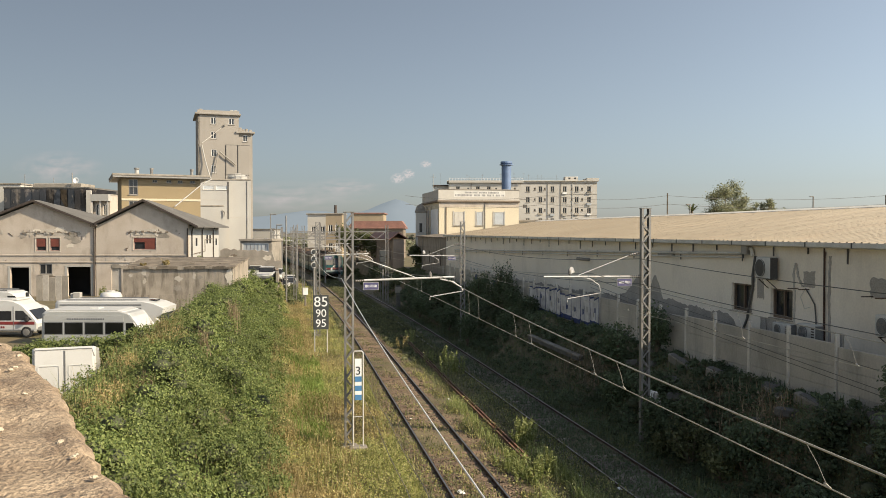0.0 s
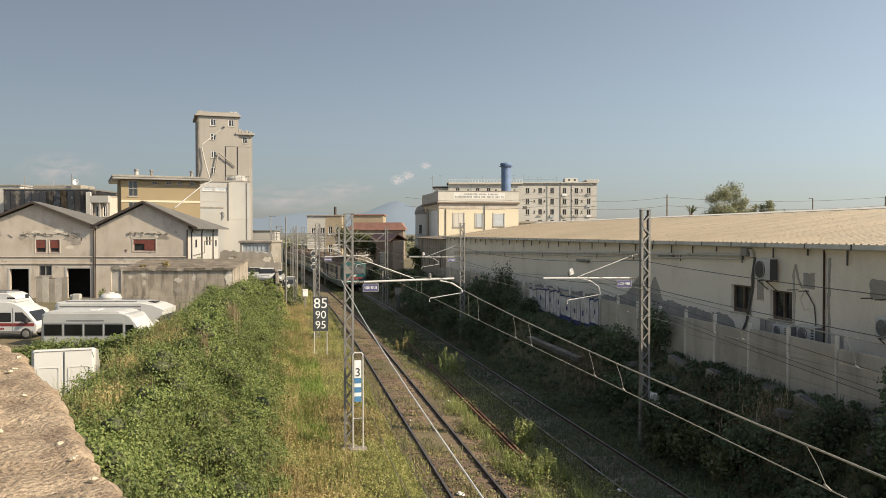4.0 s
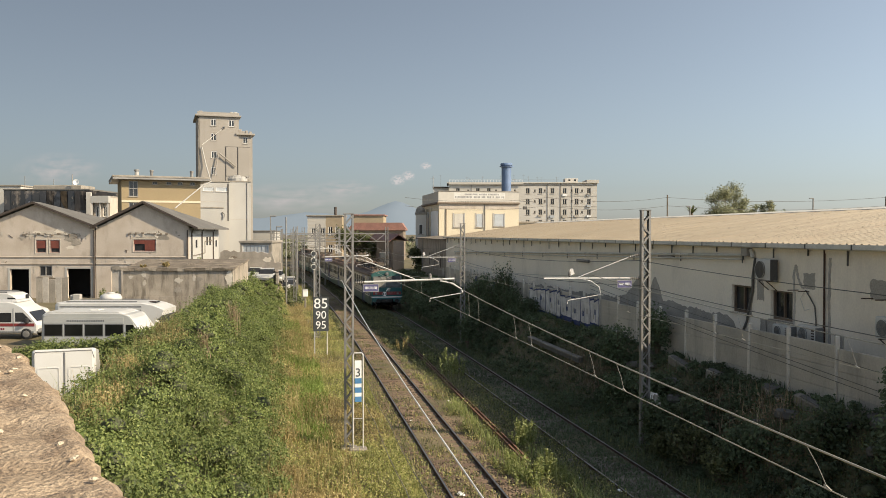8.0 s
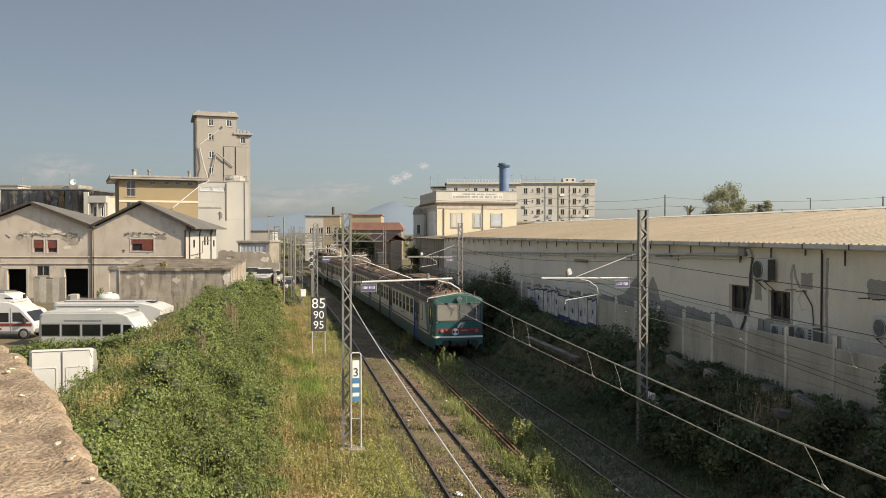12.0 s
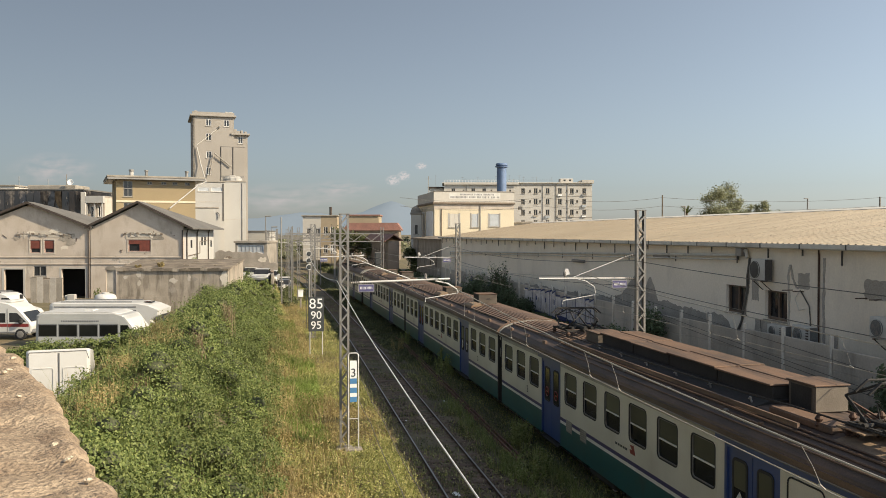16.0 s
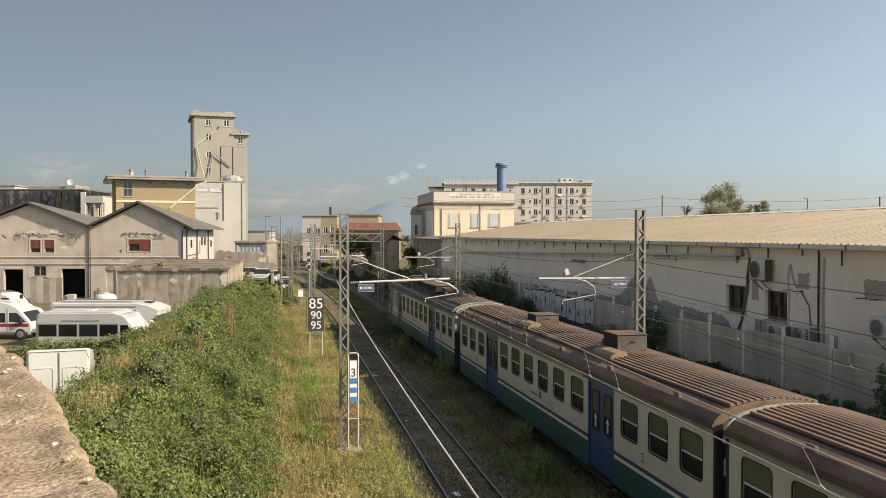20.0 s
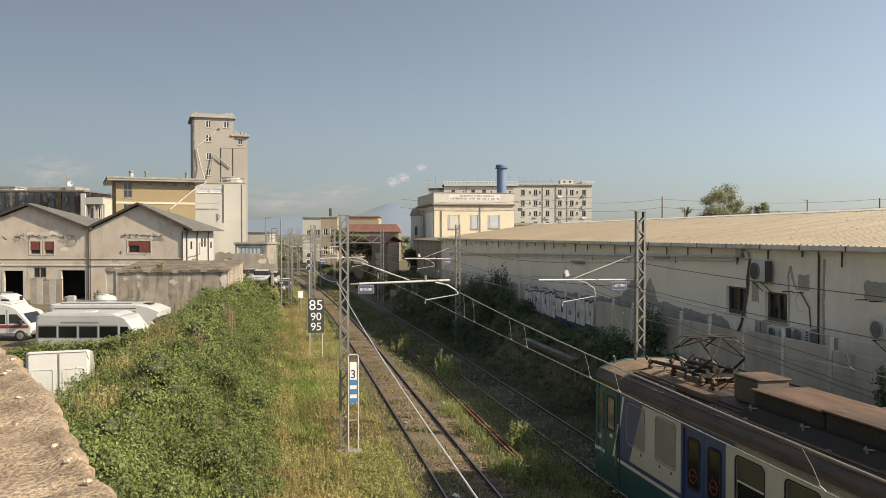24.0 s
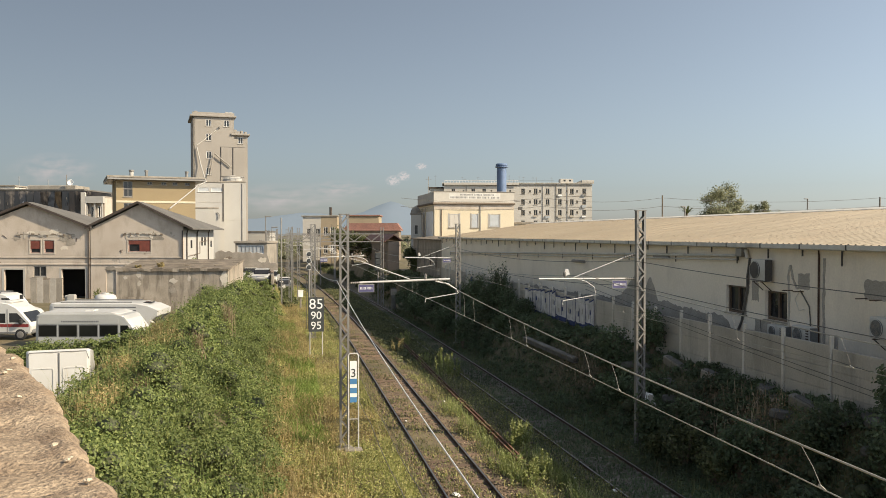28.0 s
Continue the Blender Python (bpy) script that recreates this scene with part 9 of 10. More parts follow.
def stone_arrays(p, size):
    """Broken ballast stones: squashed octahedra."""
    n = len(p)
    o = np.array([(1, 0, 0), (0, 1, 0), (-1, 0, 0), (0, -1, 0), (0, 0, 1), (0, 0, -1)], float)
    tri = np.array([(0, 1, 4), (1, 2, 4), (2, 3, 4), (3, 0, 4), (1, 0, 5), (2, 1, 5), (3, 2, 5), (0, 3, 5)])
    s = size * rng.uniform(0.6, 1.4, (n, 6, 1)) * np.array([[[1.0, 1.0, 0.7]]])
    a = rng.uniform(0, 6.2832, n)
    v = o[None] * s
    x = v[..., 0] * np.cos(a)[:, None] - v[..., 1] * np.sin(a)[:, None]
    y = v[..., 0] * np.sin(a)[:, None] + v[..., 1] * np.cos(a)[:, None]
    v = np.stack([x, y, v[..., 2]], -1) + p[:, None, :]
    return v.reshape(-1, 3), (tri[None] + (np.arange(n) * 6)[:, None, None]).reshape(-1, 3)


for k, n in ((1, 26000), (2, 8000)):
    p = scatter(-1.75, 1.75, 12, 95, n, 1.7)
    p[:, 0] += 5.18 if k == 1 else 10.43 - 0.0147 * p[:, 1]
    p[:, 2] = (-0.128 if k == 1 else -0.112) + 0.03 * rng.uniform(0, 1, len(p)) - 0.3 * np.clip(np.abs(p[:, 0] + bend_of(p[:, 1]) - (5.18 if k == 1 else 10.43 - 0.0147 * p[:, 1])) - 1.45, 0, 1)
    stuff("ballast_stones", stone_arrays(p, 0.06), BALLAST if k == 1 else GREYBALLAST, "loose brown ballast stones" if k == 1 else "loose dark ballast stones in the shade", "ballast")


# ---- vehicles in the yard ----
VANW = mat("van_white", (0.54, 0.53, 0.50), (0.48, 0.47, 0.44), scale=0.7, rough=0.35, grain=0.04, bump=0.02, stain=(0.50, 0.46, 0.40), stain_amount=0.25)
VANG = mat("silver_paint", (0.47, 0.465, 0.435), (0.41, 0.405, 0.38), scale=0.7, rough=0.35, metal=0.2, grain=0.05, bump=0.02)
CARD = mat("dark_car_paint", (0.10, 0.105, 0.115), (0.08, 0.085, 0.09), rough=0.3, grain=0.05, bump=0.0)
TYRE = mat("tyre", (0.025, 0.025, 0.026), (0.018, 0.018, 0.018), rough=0.85, grain=0.2)
GREYTRIM = mat("grey_trim", (0.16, 0.16, 0.16), (0.12, 0.12, 0.12), rough=0.6, grain=0.1)


def soften(outline, amount):
    cx = sum(p[0] for p in outline) / len(outline)
    cz = sum(p[1] for p in outline) / len(outline)
    return [(p[0] + (cx - p[0]) * amount, p[1] + (cz - p[1]) * amount) for p in outline]


def vehicle_body(outline, width, round_by=0.10):
    """A side outline (x, z) carried across the width, with softened flanks."""
    rings = []
    for y, k in ((-width / 2, 0.05), (-width / 2 + 0.05, 0.015), (-width / 2 + round_by, 0.0), (width / 2 - round_by, 0.0), (width / 2 - 0.05, 0.015), (width / 2, 0.05)):
        rings.append([(x, y, z) for x, z in soften(outline, k)])
    return Shape().loft(rings)


VAN_OUT = [(0.0, 0.45), (5.35, 0.45), (5.5, 0.6), (5.48, 1.05), (5.3, 1.25), (4.55, 1.5), (3.95, 2.35), (3.6, 2.5), (0.25, 2.55), (0.06, 2.45), (0.0, 1.6)]
AMB_OUT = [(0.0, 0.35), (5.3, 0.35), (5.44, 0.5), (5.47, 0.85), (5.36, 1.05), (4.82, 1.68), (4.5, 1.98), (4.05, 2.2), (3.6, 2.28), (0.25, 2.3), (0.06, 2.2), (0.0, 1.5)]
BUS_OUT = [(0.0, 0.42), (5.6, 0.42), (5.75, 0.6), (5.7, 1.1), (5.45, 1.3), (4.9, 1.75), (4.35, 2.6), (3.9, 2.72), (0.3, 2.72), (0.05, 2.6), (0.0, 1.6)]
CAMPER_OUT = [(0.0, 0.5), (6.3, 0.45), (6.5, 0.65), (6.45, 1.15), (6.1, 1.35), (5.75, 1.7), (6.15, 2.0), (6.2, 2.35), (5.6, 2.62), (4.9, 2.75), (0.1, 2.75), (0.0, 2.6)]
CAR_OUT = [(0.0, 0.35), (4.1, 0.35), (4.2, 0.55), (4.12, 0.8), (3.2, 0.95), (2.5, 1.42), (1.2, 1.46), (0.3, 1.0), (0.02, 0.9)]


def wheels(ob, xs, width, r=0.34):
    for x in xs:
        for sy in (-1, 1):
            w = part("wheel", Shape().lathe([(0.05, -0.1), (r - 0.04, -0.1), (r, -0.06), (r, 0.08), (r - 0.05, 0.11), (0.05, 0.09)], 18, pose(x, sy * (width / 2 - 0.08), r, 90)), TYRE, ob)
            part("rim", Shape().lathe([(0.02, 0.0), (r * 0.62, 0.0), (r * 0.6, 0.03), (0.02, 0.05)], 14, pose(x, sy * (width / 2 + 0.03), r, 90 * sy if sy > 0 else 90)), STEEL, w)


def pane(ob, name, x0, x1, z0, z1, width, material, slant=0.0, label="", t=0.008):
    """A panel on both flanks; slant cuts back its upper front corner."""
    for sy in (-1, 1):
        y = sy * (width / 2 - 0.012)
        y1 = sy * (width / 2 + 0.006)
        part(name, Shape().prism([(x0, z0), (x1, z0), (x1 - slant, z1), (x0, z1)], min(y, y1), max(y, y1), "y"), material, ob, label)


def van(u, d, turn, kind, label, z=0.87):
    ob = thing(kind, view_frame(u, d, z, turn), label, "van" if kind != "minibus" else "minibus", "vehicles in the yard")
    out, width = {"minibus": ([(x, z * 0.93) for x, z in BUS_OUT], 2.05), "ambulance": (AMB_OUT, 2.05), "panel_van": ([(x, z if z < 1.2 else max(1.22, 1.2 + (z - 1.2) * 0.89 - 0.13 * x)) for x, z in VAN_OUT], 2.05), "camper_van": ([(x, z * 0.92) for x, z in CAMPER_OUT], 2.2), "truck": ([(x, z * 0.93) for x, z in VAN_OUT], 2.1)}[kind]
    part("body", vehicle_body(out, width), VANG if kind == "minibus" else VANW, ob)
    wheels(ob, (0.95, 4.75 if kind == "ambulance" else 4.55), width)
    part("bumper", Shape().cbox(out[1][0] - 0.25, out[1][0] + 0.18, -width / 2 + 0.06, width / 2 - 0.06, 0.4, 0.68, 0.05), GREYTRIM, ob)
    if kind == "minibus":
        for i in range(4):
            pane(ob, "window", 0.2 + i * 1.0, 1.06 + i * 1.0, 1.40, 1.94, width, TRAING, label="dark side window")
            pane(ob, "window_rim", 0.16 + i * 1.0, 1.10 + i * 1.0, 1.36, 1.98, width - 0.008, GREYTRIM)
        pane(ob, "window", 4.2, 4.86, 1.42, 1.94, width, TRAING, 0.3)
        pane(ob, "roof_band", 0.15, 4.1, 2.0, 2.3, width + 0.01, VANG)
        for i in range(22):
            pane(ob, "letter_bar", 1.3 + i * 0.085, 1.355 + i * 0.085, 2.10, 2.17, width + 0.03, GREYTRIM)
        part("roof_hatch", Shape().cbox(2.1, 2.6, -0.3, 0.3, 2.55, 2.63, 0.03), VANW, ob)
        part("roof", vehicle_body([(0.1, 2.32), (4.3, 2.32), (4.1, 2.50), (3.8, 2.58), (0.35, 2.58), (0.12, 2.49)], 1.95), VANW, ob, "white roof")
        part("nose", vehicle_body([(4.35, 2.40), (4.95, 1.62), (5.5, 1.21), (5.74, 1.02), (5.79, 0.65), (5.3, 0.65), (5.3, 1.21), (4.2, 2.42)], 2.06), VANW, ob, "white bonnet and windscreen surround")
    elif kind == "ambulance":
        pane(ob, "window", 2.75, 3.85, 1.05, 1.62, width, GLASS)
        pane(ob, "window", 0.6, 2.2, 1.05, 1.62, width, GLASS)
        pane(ob, "window", 4.08, 5.1, 1.08, 1.64, width, GLASS, 0.55, "cab side window")
        pane(ob, "stripe", 0.05, 5.25, 0.80, 0.98, width + 0.012, TRED, label="red stripe along the flank")
        pane(ob, "dark_strip", 0.05, 5.2, 0.42, 0.50, width + 0.02, GREYTRIM)
        for i in range(6):
            pane(ob, "letter_bar", 2.8 + i * 0.12, 2.89 + i * 0.12, 1.92, 2.02, width - 0.03, GREYTRIM)
        for i in range(7):
            pane(ob, "letter_bar", 2.55 + i * 0.13, 2.64 + i * 0.13, 0.58, 0.70, width + 0.012, TRED)
        pane(ob, "door_seam", 3.95, 3.98, 0.4, 1.9, width + 0.016, GREYTRIM)
        part("light_bar", Shape().cbox(3.7, 4.1, -0.8, 0.8, 2.22, 2.36, 0.04), VANW, ob)
        part("mirror", Shape().cbox(4.75, 4.95, -1.30, -1.04, 1.0, 1.3, 0.04), BLACK, ob)
        part("head_lamp", Shape().cbox(5.2, 5.46, -0.95, -0.6, 0.72, 0.96, 0.03), LAMPG, ob)
        part("windscreen", Shape().prism([(5.33, 1.10), (5.37, 1.12), (4.87, 1.68), (4.83, 1.66)], -0.85, 0.85, "y"), GLASS, ob)
    elif kind == "camper_van":
        pane(ob, "grey_band", 0.3, 4.9, 2.07, 2.15, width + 0.01, GREYTRIM)
        pane(ob, "grey_band", 0.3, 4.9, 2.28, 2.34, width + 0.01, GREYTRIM)
        pane(ob, "window", 1.0, 2.2, 1.4, 1.85, width + 0.01, GLASS)
        part("roof_rail", Shape().bar((0.6, -0.9, 2.58), (4.6, -0.9, 2.58), 0.05, 0.05).bar((0.6, 0.9, 2.58), (4.6, 0.9, 2.58), 0.05, 0.05), GREYTRIM, ob)
        part("windscreen", Shape().prism([(6.02, 1.32), (6.07, 1.34), (5.80, 1.58), (5.76, 1.56)], -0.9, 0.9, "y"), GLASS, ob)
        part("skylight", Shape().cbox(5.0, 5.5, -0.3, 0.3, 2.46, 2.54, 0.03), GLASS, ob)
    elif kind == "truck":
        pane(ob, "window", 3.55, 4.45, 1.5, 2.05, width, GLASS, 0.4)
        part("mirror", Shape().cbox(4.9, 5.1, -1.3, -1.1, 1.5, 2.3, 0.04), BLACK, ob)
        part("roof_rack", Shape().bar((0.3, -0.8, 2.40), (3.4, -0.8, 2.40), 0.06, 0.09).bar((0.3, 0.8, 2.40), (3.4, 0.8, 2.40), 0.06, 0.09), GREYTRIM, ob)
    else:
        # panel van seen from behind: two rear doors
        for sy in (-1, 1):
            dr = part("rear_door", Shape().cbox(-0.03, 0.0, min(0.02 * sy, 0.93 * sy), max(0.02 * sy, 0.93 * sy), 0.62, 2.28, 0.012), VANW, ob, "white rear door")
            part("pressing", Shape().ring(min(0.14 * sy, 0.84 * sy), max(0.14 * sy, 0.84 * sy), 0.75, 1.78, 0.08, 0.03, -0.05, -0.031, "x"), VANW, dr)
            part("hinge", Shape().cbox(-0.06, -0.031, min(0.86 * sy, 0.94 * sy), max(0.86 * sy, 0.94 * sy), 1.2, 1.4, 0.008), GREYTRIM, dr)
        part("seam", Shape().box(-0.05, -0.031, -0.05, -0.015, 0.62, 2.28), GREYTRIM, ob)
        part("gutter", Shape().path([(-0.02, -0.98, 2.05), (-0.02, -0.9, 2.32), (-0.02, 0.9, 2.32), (-0.02, 0.98, 2.05)], 0.018, 6), GREYTRIM, ob)
        for sy in (-1, 1):
            part("tail_lamp", Shape().cbox(-0.04, 0.02, 0.94 * sy - 0.05, 0.94 * sy + 0.05, 1.0, 1.5, 0.02), TRED, ob)
    return ob


van(-13.35, 29.0, 111, "panel_van", "white panel van parked rear-on behind the bushes", z=0.88)
van(-20.0, 42.0, 0, "minibus", "silver and white minibus parked in the yard behind weeds")
van(-30.25, 51.5, 0, "ambulance", "white ambulance with a red stripe parked in the yard")
van(-22.1, 48.0, 0, "camper_van", "white camper van parked behind the minibus")
van(-33.6, 58.0, 0, "truck", "white van with a roof rack parked behind the ambulance")


def parked_car(u, d, turn, material, label, z=0.9):
    ob = thing("parked_car", view_frame(u, d, z, turn), label, "car", "cars parked by the line")
    part("body", vehicle_body([p for p in CAR_OUT if p[1] < 1.02], 1.75), material, ob)
    part("cabin", vehicle_body([(0.25, 0.98), (3.25, 0.94), (2.5, 1.40), (1.2, 1.44)], 1.5), GLASS, ob, "dark glazed cabin")
    part("roof", vehicle_body([(0.95, 1.40), (2.6, 1.36), (2.45, 1.46), (1.2, 1.50)], 1.4, 0.15), material, ob)
    wheels(ob, (0.75, 3.3), 1.75, 0.30)
    for sy in (-0.6, 0.6):
        part("head_lamp", Shape().cbox(4.05, 4.2, sy - 0.18, sy + 0.18, 0.62, 0.8, 0.03), LAMPG, ob)
    part("windscreen", Shape().prism([(3.2, 0.97), (3.24, 0.99), (2.56, 1.42), (2.52, 1.40)], -0.66, 0.66, "y"), GLASS, ob)
    return ob


for u, d, m, l in ((-19.6, 92, VANW, "small white car"), (-19.9, 98, VANG, "silver hatchback"), (-20.4, 104, VANW, "white saloon car"), (-20.8, 110.5, CARD, "dark estate car"), (-22.6, 100, VANG, "silver saloon car"), (-21.9, 117, VANW, "white hatchback")):
    parked_car(u, d, -84, m, l + " parked in the lane beside the line", float(ground_z(vf(u, d).x, vf(u, d).y)) + 0.02)
# a drum behind the camper, added in place of a white vehicle roof
drum = thing("water_drum", view_frame(-26.6, 66, 0.87), "round white drum added in place of a white vehicle roof", "tank")
part("vessel", Shape().lathe([(0.1, 0.0), (0.82, 0.0), (0.84, 0.1), (0.84, 1.35), (0.74, 1.58), (0.5, 1.68), (0.1, 1.7)], 22), VANW, drum, smooth=True)
part("lid", Shape().lathe([(0.02, 1.704), (0.28, 1.704), (0.28, 1.78), (0.02, 1.8)], 14), VANW, drum)

# scrap shelter of old sheets in front of the workshop
ss = thing("scrap_shelter", view_frame(-38.2, 77.5, 0.86), "low shelter of rusty sheets against the workshop", "shelter")
for i in range(5):
    part("sheet", Shape().cbox(i * 0.6, i * 0.6 + 0.57, 0, 0.05, 0, 2.3 + 0.12 * math.sin(i * 2.3), 0.012), RENDERED if i % 2 else CONCRETE, ss)
part("top_rail", Shape().bar((0, 0.12, 2.2), (3.0, 0.12, 2.3), 0.1, 0.1), BARK, ss)
for i, (x, y) in enumerate(((3.6, -1.0), (4.0, -1.4), (-1.0, -2.0), (11.4, -2.0))):
    bk = thing("stone_block", view_frame(-38.2 + x, 77.5 + y, 0.86), "pale stone block standing in the yard", "block", "blocks in the yard")
    part("stone", Shape().cbox(0, 0.7, 0, 0.5, 0, 0.8 + 0.1 * i, 0.05), SILOW, bk)

# ---- the stone wing wall of the bridge ----
STONE = mat("weathered_coping", (0.40, 0.305, 0.205), (0.27, 0.198, 0.128), scale=4, fine=70, grain=0.4, bump=0.8, stain=(0.16, 0.108, 0.068), stain_amount=0.65, stain_scale=(4.5, 3.0, 4), stain_cut=(0.50, 0.60), here=False)
CHIP = mat("pale_mortar", (0.55, 0.46, 0.34), (0.44, 0.36, 0.26), scale=6, fine=70, grain=0.3, bump=0.8, here=False)
EDGE = [(-9.0, 15.0), (-5.6, 9.6), (-3.7, 6.45), (-2.41, 4.46), (-1.80, 3.59), (-1.37, 2.94), (-1.13, 2.52), (-0.97, 2.23), (-0.89, 2.07), (-0.76, 1.90), (-0.64, 1.72), (-0.35, 1.35), (0.1, 0.75), (0.5, 0.30)]
TOPZ = 6.75
pts = []
for (a, b), (c2, d2) in zip(EDGE[:-1], EDGE[1:]):
    n = max(2, int(math.hypot(c2 - a, d2 - b) / 0.05))
    pts += [(a + (c2 - a) * i / n, b + (d2 - b) * i / n) for i in range(n)]
ca, sa = math.cos(radians(10.713)), math.sin(radians(10.713))
wl = Shape()
cols = 60
for j, (u, d) in enumerate(pts):
    rag = 0.05 * noise.noise((u * 4, d * 4, 1)) + 0.06 * noise.noise((u * 11, d * 11, 2)) + 0.015 * noise.noise((u * 40, d * 40, 4))
    for i in range(cols):
        t = i / (cols - 4) if i >= 3 else 0
        if i < 3:
            uu, dd, zz = u + rag + 0.02 * (2 - i), d, TOPZ - (1.6, 0.35, 0.05)[i]
        else:
            w = (i - 3) / (cols - 4)
            uu, dd = u + rag - 1.25 * w, d - 0.75 * w
            zz = TOPZ + 0.016 * noise.noise((uu * 3, dd * 3, 3)) + 0.016 * noise.noise((uu * 9, dd * 9, 5)) + 0.009 * noise.noise((uu * 24, dd * 24, 6)) - 0.02 * max(0.0, noise.noise((uu * 6, dd * 5, 8)) - 0.15) - (0.02 if i == 3 else 0)
        if i == cols - 1:
            zz = TOPZ - 1.6
        wl.v.append((uu * ca + dd * sa, -uu * sa + dd * ca, zz))
for j in range(len(pts) - 1):
    wl.f += [(j * cols + i, j * cols + i + 1, (j + 1) * cols + i + 1, (j + 1) * cols + i) for i in range(cols - 1)]
for j in (0, len(pts) - 1):
    wl.f.append(tuple(j * cols + i for i in (range(cols) if j else range(cols - 1, -1, -1))))
ww = thing("wing_wall", pose(0, 0, 0), "sunlit weathered stone wing wall of the bridge", "wall", kind="structure")
part("coping", wl, STONE, ww, "rough sandy stone coping", smooth=True)
base = Shape()
for u, d in EDGE:
    for du, z in ((-0.16, -0.5), (-0.16, TOPZ - 0.14), (-1.16, TOPZ - 0.14), (-1.16, -0.5)):
        uu, dd = u + du, d + du * 0.6
        base.v.append((uu * ca + dd * sa, -uu * sa + dd * ca, z))
for j in range(len(EDGE) - 1):
    base.f += [(4 * j + i, 4 * j + (i + 1) % 4, 4 * j + 4 + (i + 1) % 4, 4 * j + 4 + i) for i in range(4)]
base.f += [(3, 2, 1, 0), tuple(4 * len(EDGE) - 4 + i for i in range(4))]
part("core", base, CONCRETE, ww)
cr = random.Random(12)
for k in range(95):
    j = cr.randrange(60, len(pts) - 20)
    u, d = pts[j]
    w = abs(cr.gauss(0, 0.10)) if k < 60 else cr.uniform(0, 0.8)
    u, d = u - 0.03 - 1.25 * w, d - 0.75 * w
    s = cr.uniform(0.005, 0.019) * (1 if k < 60 else 0.6)
    ch = Shape().lathe([(s * 0.5, -s * 0.5), (s, 0), (s * 0.7, s * 0.45), (s * 0.1, s * 0.55)], 7, pose(u * ca + d * sa, -u * sa + d * ca, TOPZ + 0.004, cr.uniform(-25, 25), cr.uniform(-25, 25), cr.uniform(0, 360)) @ Matrix.Diagonal((cr.uniform(0.7, 1.8), 1, 1, 1)))
    part("chip", ch, CHIP, ww, "pale chip of stone and mortar" if k == 0 else "")

# ---- line-side equipment ----
sb = thing("speed_board", pose(1.85, 50.3, 0.0), "black speed board with white figures on two posts", "sign")
for x in (-0.36, 0.38):
    part("post", Shape().tube((x, 0.04, -0.3), (x, 0.04, 3.5), 0.03, 8), TUBE, sb)
part("board", Shape().cbox(-0.44, 0.47, -0.02, 0.0, 1.47, 3.52, 0.008), SIGNK, sb)
for z, h, w in ((3.10, 0.70, "85"), (2.42, 0.54, "90"), (1.82, 0.54, "95")):
    text_on("figure", w, h * 1.22, pose(0.015, -0.026, z), SIGNW, sb, "white figures " + w, 0.004)
ks = thing("distance_marker", pose(2.28, 28.2, 0.0), "striped blue and white marker plate in a tube hoop", "sign")
part("hoop", Shape().path([(-0.17, 0, -0.2), (-0.17, 0, 3.2), (-0.12, 0, 3.27), (0.12, 0, 3.27), (0.17, 0, 3.2), (0.17, 0, -0.2)], 0.022, 8), TUBE, ks)
part("foot", Shape().cbox(-0.3, 0.3, -0.2, 0.2, -0.2, 0.06, 0.03), CONCRETE, ks)
pl = part("plate", Shape().box(-0.115, 0.115, -0.03, -0.02, 1.62, 3.02), SIGNW, ks, "white plate")
for i in range(3):
    part("blue_stripe", Shape().box(-0.116, 0.116, -0.035, -0.0305, 1.62 + i * 0.31, 1.80 + i * 0.31), SIGNB, pl)
text_on("figure", "3", 0.40, pose(0, -0.035, 2.60), SIGNK, pl, "black figure 3")
part("cross_bar", Shape().tube((-0.17, 0, 1.05), (0.17, 0, 1.05), 0.015, 6), TUBE, ks)


def signal(x, y, z0, zlamp, label, back=True, square=False):
    ob = thing("railway_signal", pose(x, y, z0), label, "signal", "signals")
    part("post", Shape().tube((0, 0.1, 0), (0, 0.1, zlamp + 0.2 - z0), 0.07, 8), STEEL, ob)
    for i in range(3):
        z = zlamp - z0 - i * (0.62 if square else 0.50)
        if square:
            hd = part("lamp_head", Shape().cbox(-0.3, 0.3, -0.1, 0.1, z - 0.28, z + 0.28, 0.03), SIGNK, ob, "black square signal head")
            part("rim", Shape().box(-0.34, 0.34, 0.101, 0.12, z - 0.31, z + 0.31), STEEL, hd)
        else:
            hd = part("lamp_head", Shape().lathe([(0.02, -0.11), (0.12, -0.11), (0.19, -0.02), (0.19, 0.02), (0.02, 0.02)], 18, pose(0, -0.05, z, -90)), SIGNK, ob, "round signal head")
            part("rim", Shape().lathe([(0.175, 0), (0.225, 0), (0.225, 0.02), (0.175, 0.02)], 20, pose(0, -0.08, z, 90)), ACWHITE, hd, "white target rim")
    part("ladder", Shape().tube((-0.2, 0.3, 0), (-0.2, 0.3, zlamp - z0 - 1.6), 0.02, 5).tube((0.12, 0.3, 0), (0.12, 0.3, zlamp - z0 - 1.6), 0.02, 5), STEEL, ob)
    return ob


signal(1.85, 64.0, 0.0, 5.78, "three-lamp railway signal with white rims beside the track")
signal(9.55, 86.2, 0.0, 5.05, "black three-panel railway signal in the shade", square=True)
